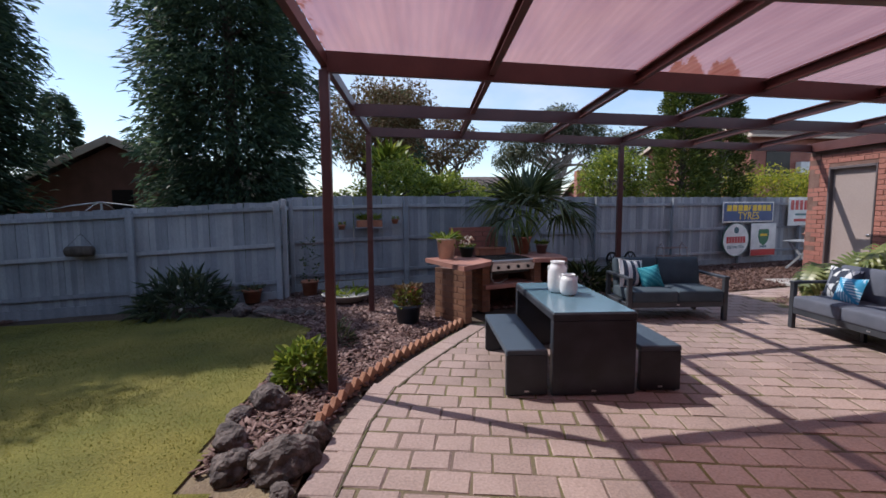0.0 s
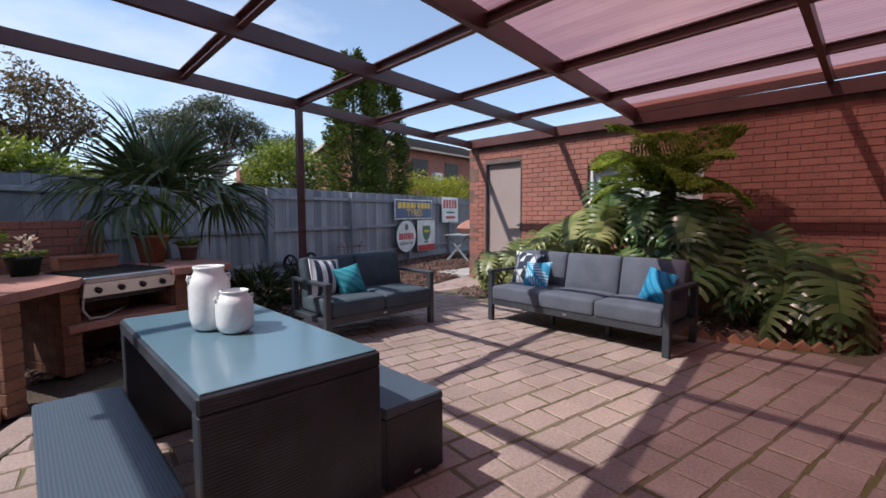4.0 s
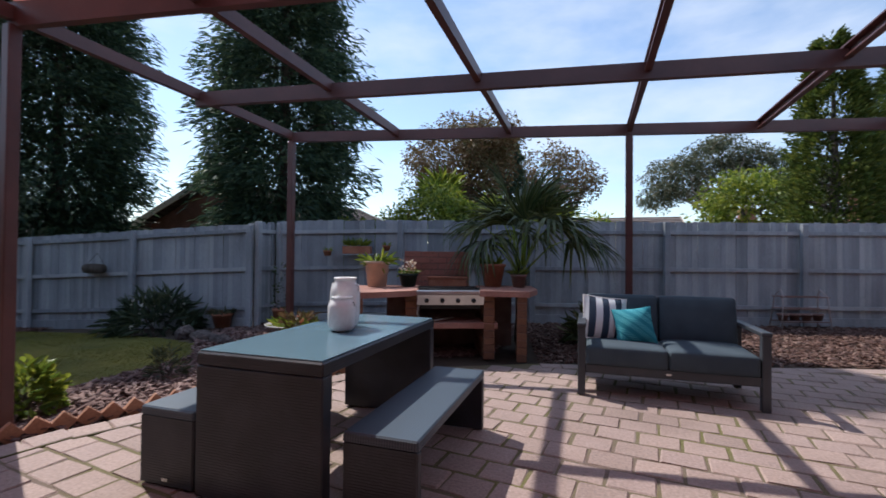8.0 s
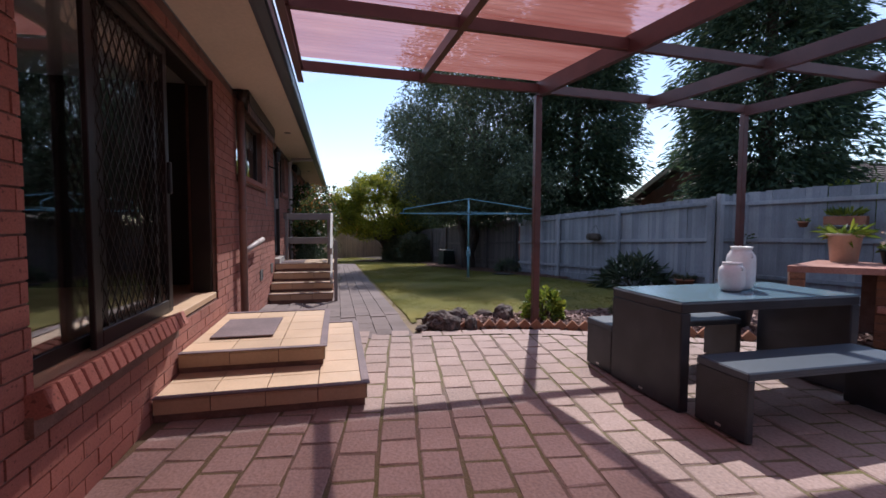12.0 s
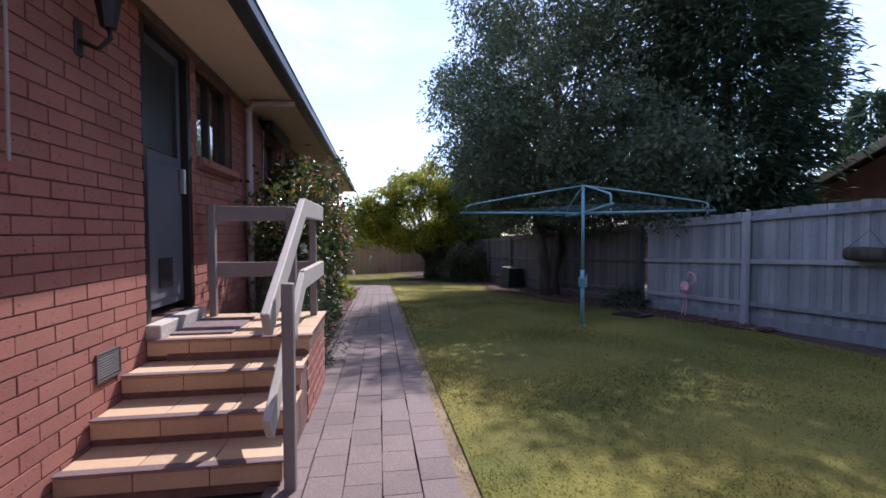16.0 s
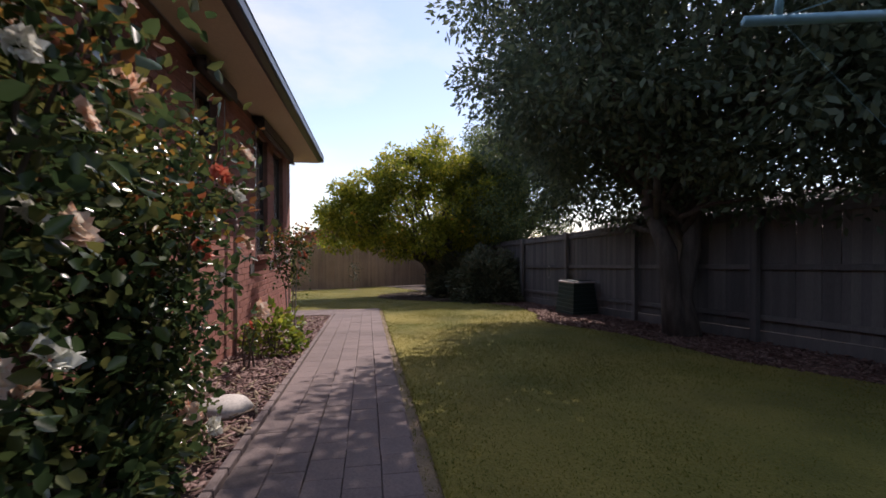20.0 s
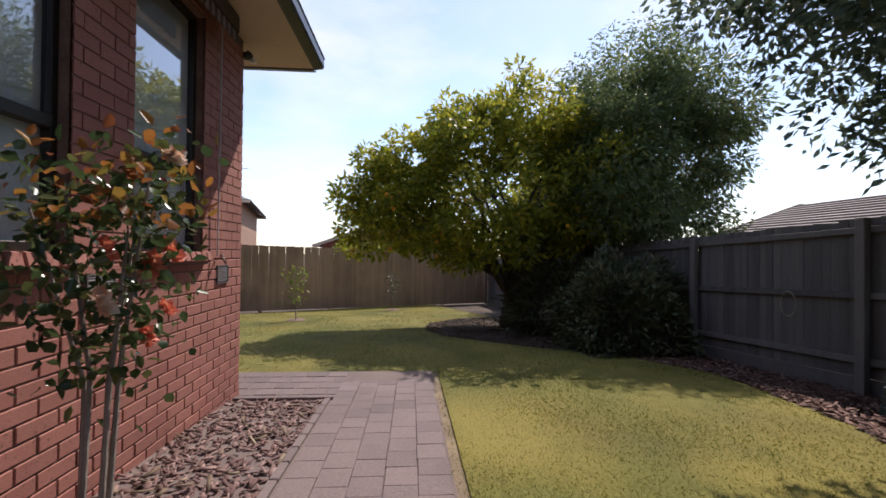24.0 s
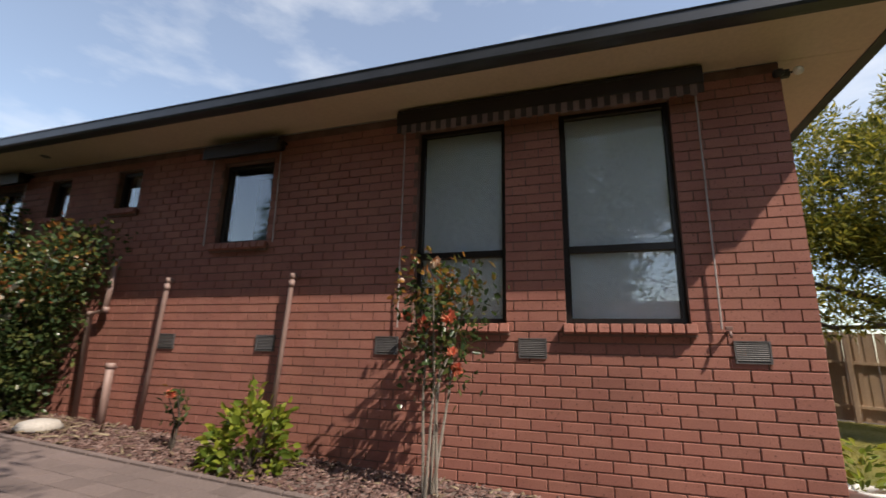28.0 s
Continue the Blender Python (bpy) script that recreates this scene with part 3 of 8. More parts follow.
LAWN += [(-16.3 + 0.2 * i, 2.01 + 0.035 * noise.noise((i * 0.31, 3.0, 0.0)) + 0.02 * noise.noise((i * 1.3, 9.0, 0.0))) for i in range(84)]


def poly_fill(poly, step, zoff, name, mat):
    xs = [min(p[0] for p in poly) + step * i for i in range(int((max(p[0] for p in poly) - min(p[0] for p in poly)) / step) + 2)]
    ys = [min(p[1] for p in poly) + step * i for i in range(int((max(p[1] for p in poly) - min(p[1] for p in poly)) / step) + 2)]
    return grid_sheet(name, xs, ys, lambda x, y: gz(x) + zoff + 0.012 * noise.noise((x * 0.8, y * 0.8, 0)), mat, lambda x, y: inside(poly, x, y))


tagged(new("lawn", poly_fill(LAWN, 0.075, -0.005, "lawn", M["turf"])), "mown green lawn with yellowed patches", "", "", "structure")
BED_N = [(1.02, 2.05), (1.11, 2.9), (1.25, 3.52), (1.58, 4.25), (2.0, 5.0), (2.42, 5.72), (4.2, 6.72), (7.4, 7.64), (9.3, 8.25), (14.0, 8.4), (14.0, 12.9), (-0.9, 8.62), (-10, 7.0), (-19, 6.1), (-30, 5.0), (-28.8, 2.4), (-23.4, 4.0)] + list(reversed(LAWN[1:25]))


def bed_sheet(name, poly, mat, zoff=-0.045, label=""):
    return tagged(new(name, poly_fill(poly, 0.2, zoff, name, mat)), label, "", "", "structure")


bed_sheet("garden_bed_north", [p for p in BED_N], M["soil"], -0.04, "dark mulched garden bed along the fences")
bed_sheet("bare_earth", [(1.0, 1.93), (-16.6, 1.93), (-16.6, 2.12), (0.1, 2.2), (0.1, 3.4), (0.45, 3.5), (0.7, 2.6), (1.0, 2.2)], M["bare"], -0.022, "bare sandy earth worn along the edge of the lawn")
BED_S = [(-3.65, 0.0), (-3.65, 0.9), (-15.38, 0.9), (-15.38, 0.0)]
bed_sheet("garden_bed_south", BED_S, M["soil"], -0.035, "mulched bed between house wall and path")
structure("patio_base", Geo().prism([(x, y) for x, y in PATIO], -0.12, -0.0055), M["sand"], "mossy sand under the patio paving")
g = Geo()
g.box(-15.3, 1.1, 0.0, 1.95, -0.1, -0.003)
for i, (x, y, z) in enumerate(g.v):
    g.v[i] = (x, y, gz(x) + z)
structure("path_base", g, M["path_sand"], "sand under the garden path")
g = Geo()
g.box(-16.42, -15.1, -9.0, 1.95, gz(-15.8) - 0.1, gz(-15.8) - 0.006)
structure("side_path_base", g, M["path_sand"], "sand under the side path")


# ---- walls ----
def cells(u0, u1, z0, z1, holes):
    us = sorted({u0, u1, *[h[0] for h in holes], *[h[1] for h in holes]})
    zs = sorted({z0, z1, *[h[2] for h in holes], *[h[3] for h in holes]})
    for a, b in zip(us, us[1:]):
        run = None
        for c, d in zip(zs, zs[1:]):
            hole = any(h[0] <= a and b <= h[1] and h[2] <= c and d <= h[3] for h in holes)
            if not hole:
                run = (run[0], d) if run else (c, d)
            if hole or d == z1:
                if run:
                    yield a, b, run[0], run[1]
                run = None


def brick_spans(u0, u1, z0, z1, holes, shift=0.0, bw=0.24, bh=0.086, gap=0.010):
    rows = int((z1 - z0) / bh)
    for r in range(rows):
        a, b = z0 + r * bh, z0 + r * bh + bh - gap
        cuts = sorted([(h[0], h[1]) for h in holes if h[2] < b - 0.01 and h[3] > a + 0.01])
        free, s = [], u0
        for c, d in cuts:
            if c > s:
                free.append((s, c))
            s = max(s, d)
        if s < u1:
            free.append((s, u1))
        off = (bw / 2 if r % 2 else 0.0) + shift
        k0 = math.floor((u0 - off) / bw)
        k1 = math.ceil((u1 - off) / bw)
        for k in range(k0, k1 + 1):
            p, q = off + k * bw, off + (k + 1) * bw - gap
            for c, d in free:
                e, f2 = max(p, c), min(q, d)
                if f2 - e > 0.03:
                    yield e, f2, a, b


def brick_wall(name, label, m, u0, u1, z0, z1, holes, near, thick=0.24, mat="brick", limit=300):
    """Local frame: u along x, outward is -y. near: (u0, u1, z0, z1) where bricks are pieces of their own."""
    g = Geo()
    for a, b, c, d in cells(u0, u1, z0, z1, holes):
        g.box(a, b, 0.008, thick, c, d)
    wall = structure(name, g, M["mortar"], label, m)
    rest, meshes, count = Geo(), {}, 0
    for a, b, c, d in brick_spans(u0, u1, z0, z1, holes):
        w = round(b - a, 2)
        is_near = near and near[0] <= a and b <= near[1] and near[2] <= c and d <= near[3] and count < limit
        dy = rng.uniform(-0.0025, 0.0015)
        if is_near:
            if w not in meshes:
                meshes[w] = box(0, w, 0, 0.09, 0, d - c, 0.004).mesh("brick", M[mat])
            ob = part("brick", meshes[w], None, wall)
            ob.matrix_basis = pose(a, dy, c)
            count += 1
        else:
            rest.box(a, b, dy, 0.02, c, d)
    if rest.v:
        tagged(part("bricks", rest, M["brick_far" if mat == "brick" else mat], wall, "dark red wire-cut bricks with raked joints"), kind="stuff")
    return wall


HOLES = [(1.36, 4.04, 0.52, 2.58), (-1.39, 0.42, 1.82, 2.62), (-3.42, -2.64, 0.60, 2.66), (-4.46, -3.54, 1.86, 2.66), (-6.6, -5.7, 1.55, 2.5), (-7.55, -7.17, 2.02, 2.55), (-8.82, -8.42, 2.05, 2.56), (-10.8, -10.1, 1.52, 2.47), (-13.37, -12.51, 0.66, 2.56), (-14.77, -13.86, 0.66, 2.56)]
# the wall runs along x and faces north: local u is -x
FLIP = pose(0, 0, 0, 0, 0, 180)
brick_wall("wall_north", "dark red brick house wall with raked joints", FLIP, -9.3, 15.58, -0.95, 2.74, [(-b, -a, c, d) for a, b, c, d in HOLES], (12.4, 15.58, -0.75, 0.68))
brick_wall("wall_west", "dark red brick side wall of the house", pose(-15.58, 0, 0, 0, 0, -90), 0.03, 9.0, -0.95, 2.74, [], None)
brick_wall("wall_east", "red brick garage wall in full sun", pose(9.3, 0, 0, 0, 0, -90), -8.05, 0.0, 0.0, 2.64, [(-7.62, -6.72, 0.06, 2.34), (-5.4, -3.68, 1.2, 2.1)], (-8.05, -5.4, 0.9, 2.64))
brick_wall("wall_garage_north", "red brick garage end wall", pose(9.3, 8.05, 0, 0, 0, 180), -6.0, 0.0, 0.0, 2.64, [], None)
structure("wall_south", box(-15.4, 15.2, -9.3, -9.06, -0.9, 2.74), M["white"], "plain inner wall of the house")

# room behind the sliding door
structure("room_floor", box(0.6, 6.0, -4.5, -0.245, 0.40, 0.56), M["tan_tile"], "tiled floor of the dim room behind the sliding door")
structure("room_wall", box(0.4, 0.6, -4.5, -0.24, 0.4, 2.74), M["unlit_lining"], "room wall, unlit look put into its colour")
structure("room_wall_back", box(0.4, 6.2, -4.7, -4.5, 0.4, 2.74), M["unlit_lining"], "room back wall, unlit look put into its colour")
structure("room_wall_side", box(6.0, 6.2, -4.5, -0.24, 0.4, 2.74), M["unlit_lining"], "room side wall, unlit look put into its colour")
structure("ceiling", box(-15.3, 9.0, -9.0, -0.05, 2.745, 2.79), M["white"], "plain white ceiling inside the house")

# ---- eaves and roof ----
structure("eave_soffit_north", box(-16.16, 9.28, 0.004, 0.56, 2.742, 2.757), M["soffit"], "cream eave lining")
structure("eave_soffit_west", box(-16.16, -15.584, -9.0, 0.0, 2.742, 2.757), M["soffit"], "cream eave lining")


def gutter(name, a, b, label):
    """Fascia with a quad gutter along a line from a to b; outward is to the right of the way from a to b."""
    a, b = Vector(a), Vector(b)
    d = (b - a).normalized()
    out = Vector((d.y, -d.x, 0))
    prof = [(0, -0.03), (0.03, -0.03), (0.10, -0.02), (0.115, 0.0), (0.115, 0.085), (0.125, 0.10), (0.105, 0.10), (0.10, 0.01), (0.03, 0.0), (0.03, 0.13), (0, 0.13)]
    g = Geo()
    vs = [tuple(p + out * o + Vector((0, 0, h))) for p in (a, b) for o, h in prof]
    n = len(prof)
    g.add(vs, [(i, i + 1, n + i + 1, n + i) for i in range(n - 1)] + [(n - 1, 0, n, 2 * n - 1), tuple(range(n)), tuple(range(2 * n - 1, n - 1, -1))])
    return structure(name, g, M["gutter"], label)


gutter("gutter_north", (9.2, 0.56, 2.76), (-16.16, 0.56, 2.76), "charcoal steel gutter and fascia")
gutter("gutter_west", (-16.16, 0.56, 2.76), (-16.16, -9.0, 2.76), "charcoal steel gutter and fascia")
roof = Geo()
roof.add([(-16.2, 0.62, 2.86), (9.2, 0.62, 2.86), (9.2, -4.2, 4.5), (-11.4, -4.2, 4.5), (-16.2, -9.0, 2.86)], [(0, 1, 2, 3), (0, 3, 4)])
structure("roof", roof, M["roof_tile"], "low-pitched tiled house roof")
structure("garage_roof", box(9.31, 15.4, -0.5, 8.03, 2.645, 2.70), M["gutter"], "flat metal garage roof")


# ---- fences ----
def fence(name, label, a, b, height, posts_every, near=None, mat="fence", rails=(0.32, 1.0, 1.68), plinth=True, cap=False):
    """Paling fence from a to b; its rails and posts face the side to the left of the way."""
    a, b = Vector((*a, 0)), Vector((*b, 0))
    d = (b - a)
    ln = d.length
    d.normalize()
    yaw = math.degrees(math.atan2(d.y, d.x))
    root = tagged(thing(name, label, "fence"), kind="structure")
    zof = lambda s: gz((a + d * s).x)
    rest = Geo()
    shape = box(0, 0.1004, -0.016, 0.0, 0, 1.0, 0.0).mesh("paling", M[mat])
    n, s, made = int(ln / 0.1), 0.0, 0
    for i in range(n):
        s = i * 0.1
        p = a + d * s
        h = height + rng.uniform(-0.012, 0.012)
        z = zof(s)
        low = 0.14 if plinth else 0.0
        mm = pose(p.x, p.y, z + low, 0, rng.uniform(-0.4, 0.4), yaw) @ Matrix.Translation((0, rng.uniform(-0.012, 0.0) - (0.016 if i % 2 and mat == "fence_brown" else 0.0), 0))
        if near and near[0] <= s <= near[1] and made < 290:
            ob = part("paling", shape, None, root)
            ob.matrix_basis = mm @ Matrix.Diagonal((1, 1, h - low, 1))
            made += 1
        else:
            rest.box(0, 0.1004, -0.016, 0, 0, h - low, 0, mm)
    if rest.v:
        tagged(part("palings", rest, M["fence_brown" if mat == "fence_brown" else "fence_far"], root), kind="stuff")
    steps = int(round(ln / posts_every))
    for i in range(steps + 1):
        s = min(ln, i * ln / steps)
        p, z = a + d * s, zof(s)
        part("post", box(-0.05, 0.05, 0.045, 0.125, -0.1, height - 0.02 + rng.uniform(-0.03, 0.05), 0.006), M[mat], root, "", False, pose(p.x, p.y, z, 0, 0, yaw))
        if i < steps:
            s2 = (i + 1) * ln / steps
            q, z2 = a + d * s2, zof(s2)
            pitch = -math.degrees(math.atan2(z2 - z, s2 - s))
            for r in rails:
                part("rail", box(0.0, s2 - s, 0.003, 0.045, r - 0.035, r + 0.035, 0.004), M[mat], root, "", False, pose(p.x, p.y, z, 0, pitch, yaw))
            if plinth:
                part("plinth", box(0.0, s2 - s, -0.01, 0.02, -0.04, 0.14, 0.003), M[mat], root, "", False, pose(p.x, p.y, z, 0, pitch, yaw))
    return root


fence("fence_west", "weathered grey paling fence with rails and posts", (-0.9, west_fence_y(-0.9)), (-8.25, west_fence_y(-8.25)), 1.80, 2.45, (0.0, 99.0))
# This stretch takes the darkened timber, with tree shade coloured in.
fence("fence_west_far", "paling fence under the trees, their shade put into its colour", (-8.25, west_fence_y(-8.25)), (-29.45, west_fence_y(-29.45)), 1.80, 2.45, (0.0, 99.0), "fence_tree_shade")
fence("fence_north", "weathered grey paling fence behind the barbecue", (15.5, north_fence_y(15.5)), (-0.98, north_fence_y(-0.98)), 1.88, 2.6, (3.0, 17.5))
fence("fence_back", "brown paling fence across the back of the yard", (-22.2, -9.0), (-29.58, 4.96), 2.05, 2.4, (0.0, 99.0), "fence_brown", (), False)
fence("fence_side", "brown paling fence beyond the side of the house", (-22.2, -9.0), (-12.5, -10.4), 2.0, 2.4, (0.0, 99.0), "fence_brown", (0.32, 1.3), False)
fence("fence_return", "short weathered paling return where the two fences meet", (-0.93, north_fence_y(-0.93)), (-0.88, west_fence_y(-0.88) + 0.02), 1.84, 0.65, (0.0, 9.0), "fence", (0.32, 1.0, 1.68), False)

# ---- pergola ----
def pz(x, y):
    """Underside height of the pergola, falling gently to the north and east."""
    return 2.90 - 0.018 * (y - 0.7) - 0.006 * (x - 0.9)


def pline(y_w, y_e):
    return lambda x: y_w + (y_e - y_w) * (x - 0.95) / 8.3


LINES = {"house": pline(0.76, 0.76), "inner": pline(2.08, 2.4), "sheet": pline(3.52, 4.62), "mid": pline(5.06, 5.98), "outer": pline(6.55, 7.95)}
RAFTERS = [0.95, 2.39, 3.80, 5.20, 6.60, 8.02]
pergola = tagged(thing("pergola", "maroon steel pergola with rose-tinted roof sheets", "pergola"))


def channel(name, a, b, w, h, parent, label=""):
    """A C-section steel beam from a to b (its upper edge)."""
    a, b = Vector(a), Vector(b)
    d = b - a
    yaw, pitch = math.degrees(math.atan2(d.y, d.x)), -math.degrees(math.atan2(d.z, math.hypot(d.x, d.y)))
    n, e, t = d.length, w / 2, 0.012
    prof = [(-e, -h), (e, -h), (e, -h + t), (-e + t, -h + t), (-e + t, -t), (e, -t), (e, 0), (-e, 0)]
    k = len(prof)
    g = Geo().add([(x, y, z) for x in (0, n) for y, z in prof], [(i, i + k, (i + 1) % k + k, (i + 1) % k) for i in range(k)] + [(0, 1, 2, 3), (0, 3, 4, 7), (4, 5, 6, 7), (k + 3, k + 2, k + 1, k), (k + 7, k + 4, k + 3, k), (k + 7, k + 6, k + 5, k + 4)])
    return part(name, g, M["steel_red"], parent, label, False, pose(*a, 0, pitch, yaw))


for key, lift in (("house", 0.0), ("inner", 0.06), ("sheet", 0.098), ("mid", 0.045), ("outer", 0.06)):
    f = LINES[key]
    h = {"house": 0.15, "inner": 0.10, "sheet": 0.17, "mid": 0.14, "outer": 0.13}[key]
    channel("beam", (0.92, f(0.92), pz(0.92, f(0.92)) + lift), (9.22, f(9.22), pz(9.22, f(9.22)) + lift), 0.06, h, pergola)
for x in RAFTERS:
    pts = [LINES[k](x) for k in ("house", "outer")]
    channel("rafter", (x, pts[0], pz(x, pts[0]) + 0.07), (x, pts[1], pz(x, pts[1]) + 0.07), 0.055, 0.10, pergola)
channel("wall_plate", (9.24, 8.02, 2.815), (9.24, 0.72, 2.80), 0.08, 0.165, pergola, "maroon steel beam on top of the garage wall")
channel("wall_plate", (9.22, 4.70, 2.955), (9.22, 0.72, 2.985), 0.05, 0.15, pergola)
for x, y in ((0.95, 3.50), (0.95, 6.55), (5.20, LINES["outer"](5.20))):
    g = Geo()
    g.box(-0.04, 0.04, -0.04, 0.04, 0.0, pz(x, y) - 0.06, 0.006)
    post = part("post", g, M["steel_red"], pergola, "", False, pose(x, y, 0))
    part("base_plate", box(-0.07, 0.07, -0.07, 0.07, -0.03, 0.012, 0.003), M["steel_red"], post)


def corrugated(x0, x1, ya0, ya1, yb0, yb1):
    """A sheet between two lines, its ribs running north to south."""
    n = max(4, int((x1 - x0) / 0.019))
    co, q = [], []
    for i in range(n + 1):
        x = x0 + (x1 - x0) * i / n
        ya, yb = ya0 + (ya1 - ya0) * i / n, yb0 + (yb1 - yb0) * i / n
        w = 0.003 * math.sin(2 * math.pi * (x - x0) / 0.076)
        co += [(x, ya, pz(x, ya) + 0.108 + w), (x, yb, pz(x, yb) + 0.108 + w)]
    for i in range(n):
        q.append((2 * i, 2 * i + 2, 2 * i + 3, 2 * i + 1))
    return quick_mesh("roof_sheet", np.array(co), np.array(q), M["sheet"], True)


xs = RAFTERS + [9.2]
for a, b in zip(xs, xs[1:]):
    part("roof_sheet", corrugated(a + 0.01, b + 0.02, 0.66, 0.66, LINES["sheet"](a) + 0.02, LINES["sheet"](b) + 0.02), None, pergola, "rose-tinted translucent corrugated sheet")

# ---- windows, doors and steps of the house ----
def window(name, x0, x1, z0, z1, panes, label, blind=None, y=-0.07, sill=True, mat="dark_frame"):
    """A window in the north wall; panes: heights at which the sashes divide (shares of the height), or vertical splits as negative shares."""
    w = tagged(thing(name, label, "window"), kind="structure")
    fr = Geo()
    t = 0.045
    fr.box(x0, x0 + t, y - 0.06, y, z0, z1, 0.004)
    fr.box(x1 - t, x1, y - 0.06, y, z0, z1, 0.004)
    fr.box(x0 + t, x1 - t, y - 0.06, y, z0, z0 + t, 0.004)
    fr.box(x0 + t, x1 - t, y - 0.06, y, z1 - t, z1, 0.004)
    for s in panes:
        if s > 0:
            zz = z0 + (z1 - z0) * s
            fr.box(x0 + t, x1 - t, y - 0.055, y + 0.012, zz - 0.03, zz + 0.03, 0.004)
        else:
            xx = x0 - (x1 - x0) * s
            fr.box(xx - 0.025, xx + 0.025, y - 0.055, y + 0.008, z0 + t, z1 - t, 0.004)
    part("window_frame", fr, M[mat], w)
    zs = [z0 + t] + [z0 + (z1 - z0) * s for s in panes if s > 0] + [z1 - t]
    xs2 = [x0 + t] + [x0 - (x1 - x0) * s for s in panes if s < 0] + [x1 - t]
    for a, b in zip(zs, zs[1:]):
        for c, d in zip(xs2, xs2[1:]):
            ob = part("pane", box(c, d, y - 0.03, y - 0.026, a, b), M["glass"], w)
            ob.visible_shadow = False
    if blind is not None:
        part("blind", box(x0 + 0.05, x1 - 0.05, y - 0.05, y - 0.045, z0 + 0.05 + (z1 - z0) * blind, z1 - 0.05), M["blind"], w, "pale roller blind")
    # Near-black sheet stands in for the unlit room behind the glass.
    part("backing", box(x0 - 0.02, x1 + 0.02, -0.62, -0.60, z0 - 0.05, z1 + 0.05), M["unlit_lining"], w)
    if sill:
        n = max(3, int((x1 - x0 + 0.06) / 0.086))
        st = (x1 - x0 + 0.06) / n
        shape = box(0, st - 0.01, -0.08, 0.05, -0.075, 0.0, 0.006).mesh("brick", M["brick"])
        sl = part("window_sill", box(x0 - 0.03, x1 + 0.03, -0.06, 0.035, z0 - 0.10, z0 - 0.02), M["mortar"], w)
        for i in range(n):
            part("brick", shape, None, sl, "", False, pose(x0 - 0.03 + i * st, 0.004, z0 - 0.012, 14, 0, 0))
    return w


window("window_1", -14.77, -13.86, 0.66, 2.56, [0.33], "tall dark-framed window with a lowered pale blind", 0.0)
window("window_2", -13.37, -12.51, 0.66, 2.56, [0.33], "tall dark-framed window with a lowered pale blind", 0.0)
window("window_3", -10.80, -10.10, 1.52, 2.47, [], "small dark-framed window reflecting the sky")
window("window_4", -8.82, -8.42, 2.05, 2.56, [], "small high window")
window("window_5", -7.55, -7.17, 2.02, 2.55, [], "small high window")
window("window_6", -6.60, -5.70, 1.55, 2.50, [-0.5], "dark-framed window behind the climbing rose")
window("window_7", -4.46, -3.54, 1.86, 2.66, [-0.5], "dark-framed window beside the back door")
window("window_8", -1.39, 0.42, 1.82, 2.62, [-0.5], "wide dark-framed kitchen window", 0.55)

# sliding door with a diamond-mesh security screen
sd = tagged(thing("door_1", "dark brown sliding glass door with diamond-mesh security screen, half open", "sliding door"), kind="structure")
g = Geo()
g.box(1.36, 1.42, -0.20, -0.04, 0.53, 2.58, 0.004)
g.box(3.98, 4.04, -0.20, -0.04, 0.53, 2.58, 0.004)
g.box(1.42, 3.98, -0.20, -0.04, 2.50, 2.58, 0.004)
part("door_frame", g, M["dark_frame"], sd)
part("threshold", box(1.42, 3.98, -0.24, 0.0, 0.53, 0.585, 0.006), M["tan_tile"], sd)
g = Geo()
for a, b in ((2.34, 2.41), (3.36, 3.43)):
    g.box(a, b, -0.10, -0.07, 0.59, 2.50, 0.004)
for a, b in ((0.59, 0.68), (2.43, 2.50)):
    g.box(2.41, 3.36, -0.10, -0.07, a, b, 0.004)
screen = part("security_screen", g, M["dark_frame"], sd)
g = Geo()
dx, dz = 0.042, 0.072
i = 0
x = 2.41 - 2.0
while x < 3.36 + 2.0:
    for sgn in (1, -1):
        z0, z1 = 0.68, 2.43
        run = (z1 - z0) * dx / dz
        xa, xb = (x, x + run) if sgn > 0 else (x + run, x)
        lo, hi = max(2.41, min(xa, xb)), min(3.36, max(xa, xb))
        if hi - lo > 0.02:
            za = z0 + (lo - xa) / (xb - xa) * (z1 - z0)
            zb = z0 + (hi - xa) / (xb - xa) * (z1 - z0)
            g.tube([(lo, -0.085, za), (hi, -0.085, zb)], 0.0042, 4, False)
    x += dx * 2
tagged(part("mesh_grille", g, M["dark_frame"], screen, "black diamond mesh"), kind="stuff")
part("handle", box(2.355, 2.395, -0.07, -0.045, 1.45, 1.68, 0.006), M["black"], screen)
for a, b in ((2.38, 3.2), (3.2, 3.98)):
    g = Geo()
    g.box(a, a + 0.05, -0.165, -0.135, 0.59, 2.50, 0.003).box(b - 0.05, b, -0.165, -0.135, 0.59, 2.50, 0.003)
    g.box(a + 0.05, b - 0.05, -0.165, -0.135, 0.59, 0.66, 0.003).box(a + 0.05, b - 0.05, -0.165, -0.135, 2.44, 2.50, 0.003)
    leaf = part("sash", g, M["dark_frame"], sd)
    ob = part("pane", box(a + 0.05, b - 0.05, -0.152, -0.148, 0.66, 2.44), M["glass"], leaf)
    ob.visible_shadow = False
shape = box(0, 0.076, -0.10, 0.07, -0.1, 0.0, 0.006).mesh("brick", M["brick"])
sl = part("door_sill", box(2.56, 4.1, -0.03, 0.03, 0.44, 0.52), M["mortar"], sd)
for i in range(18):
    part("brick", shape, None, sl, "", False, pose(2.56 + i * 0.086, 0.0, 0.60, 20, 0, 0))


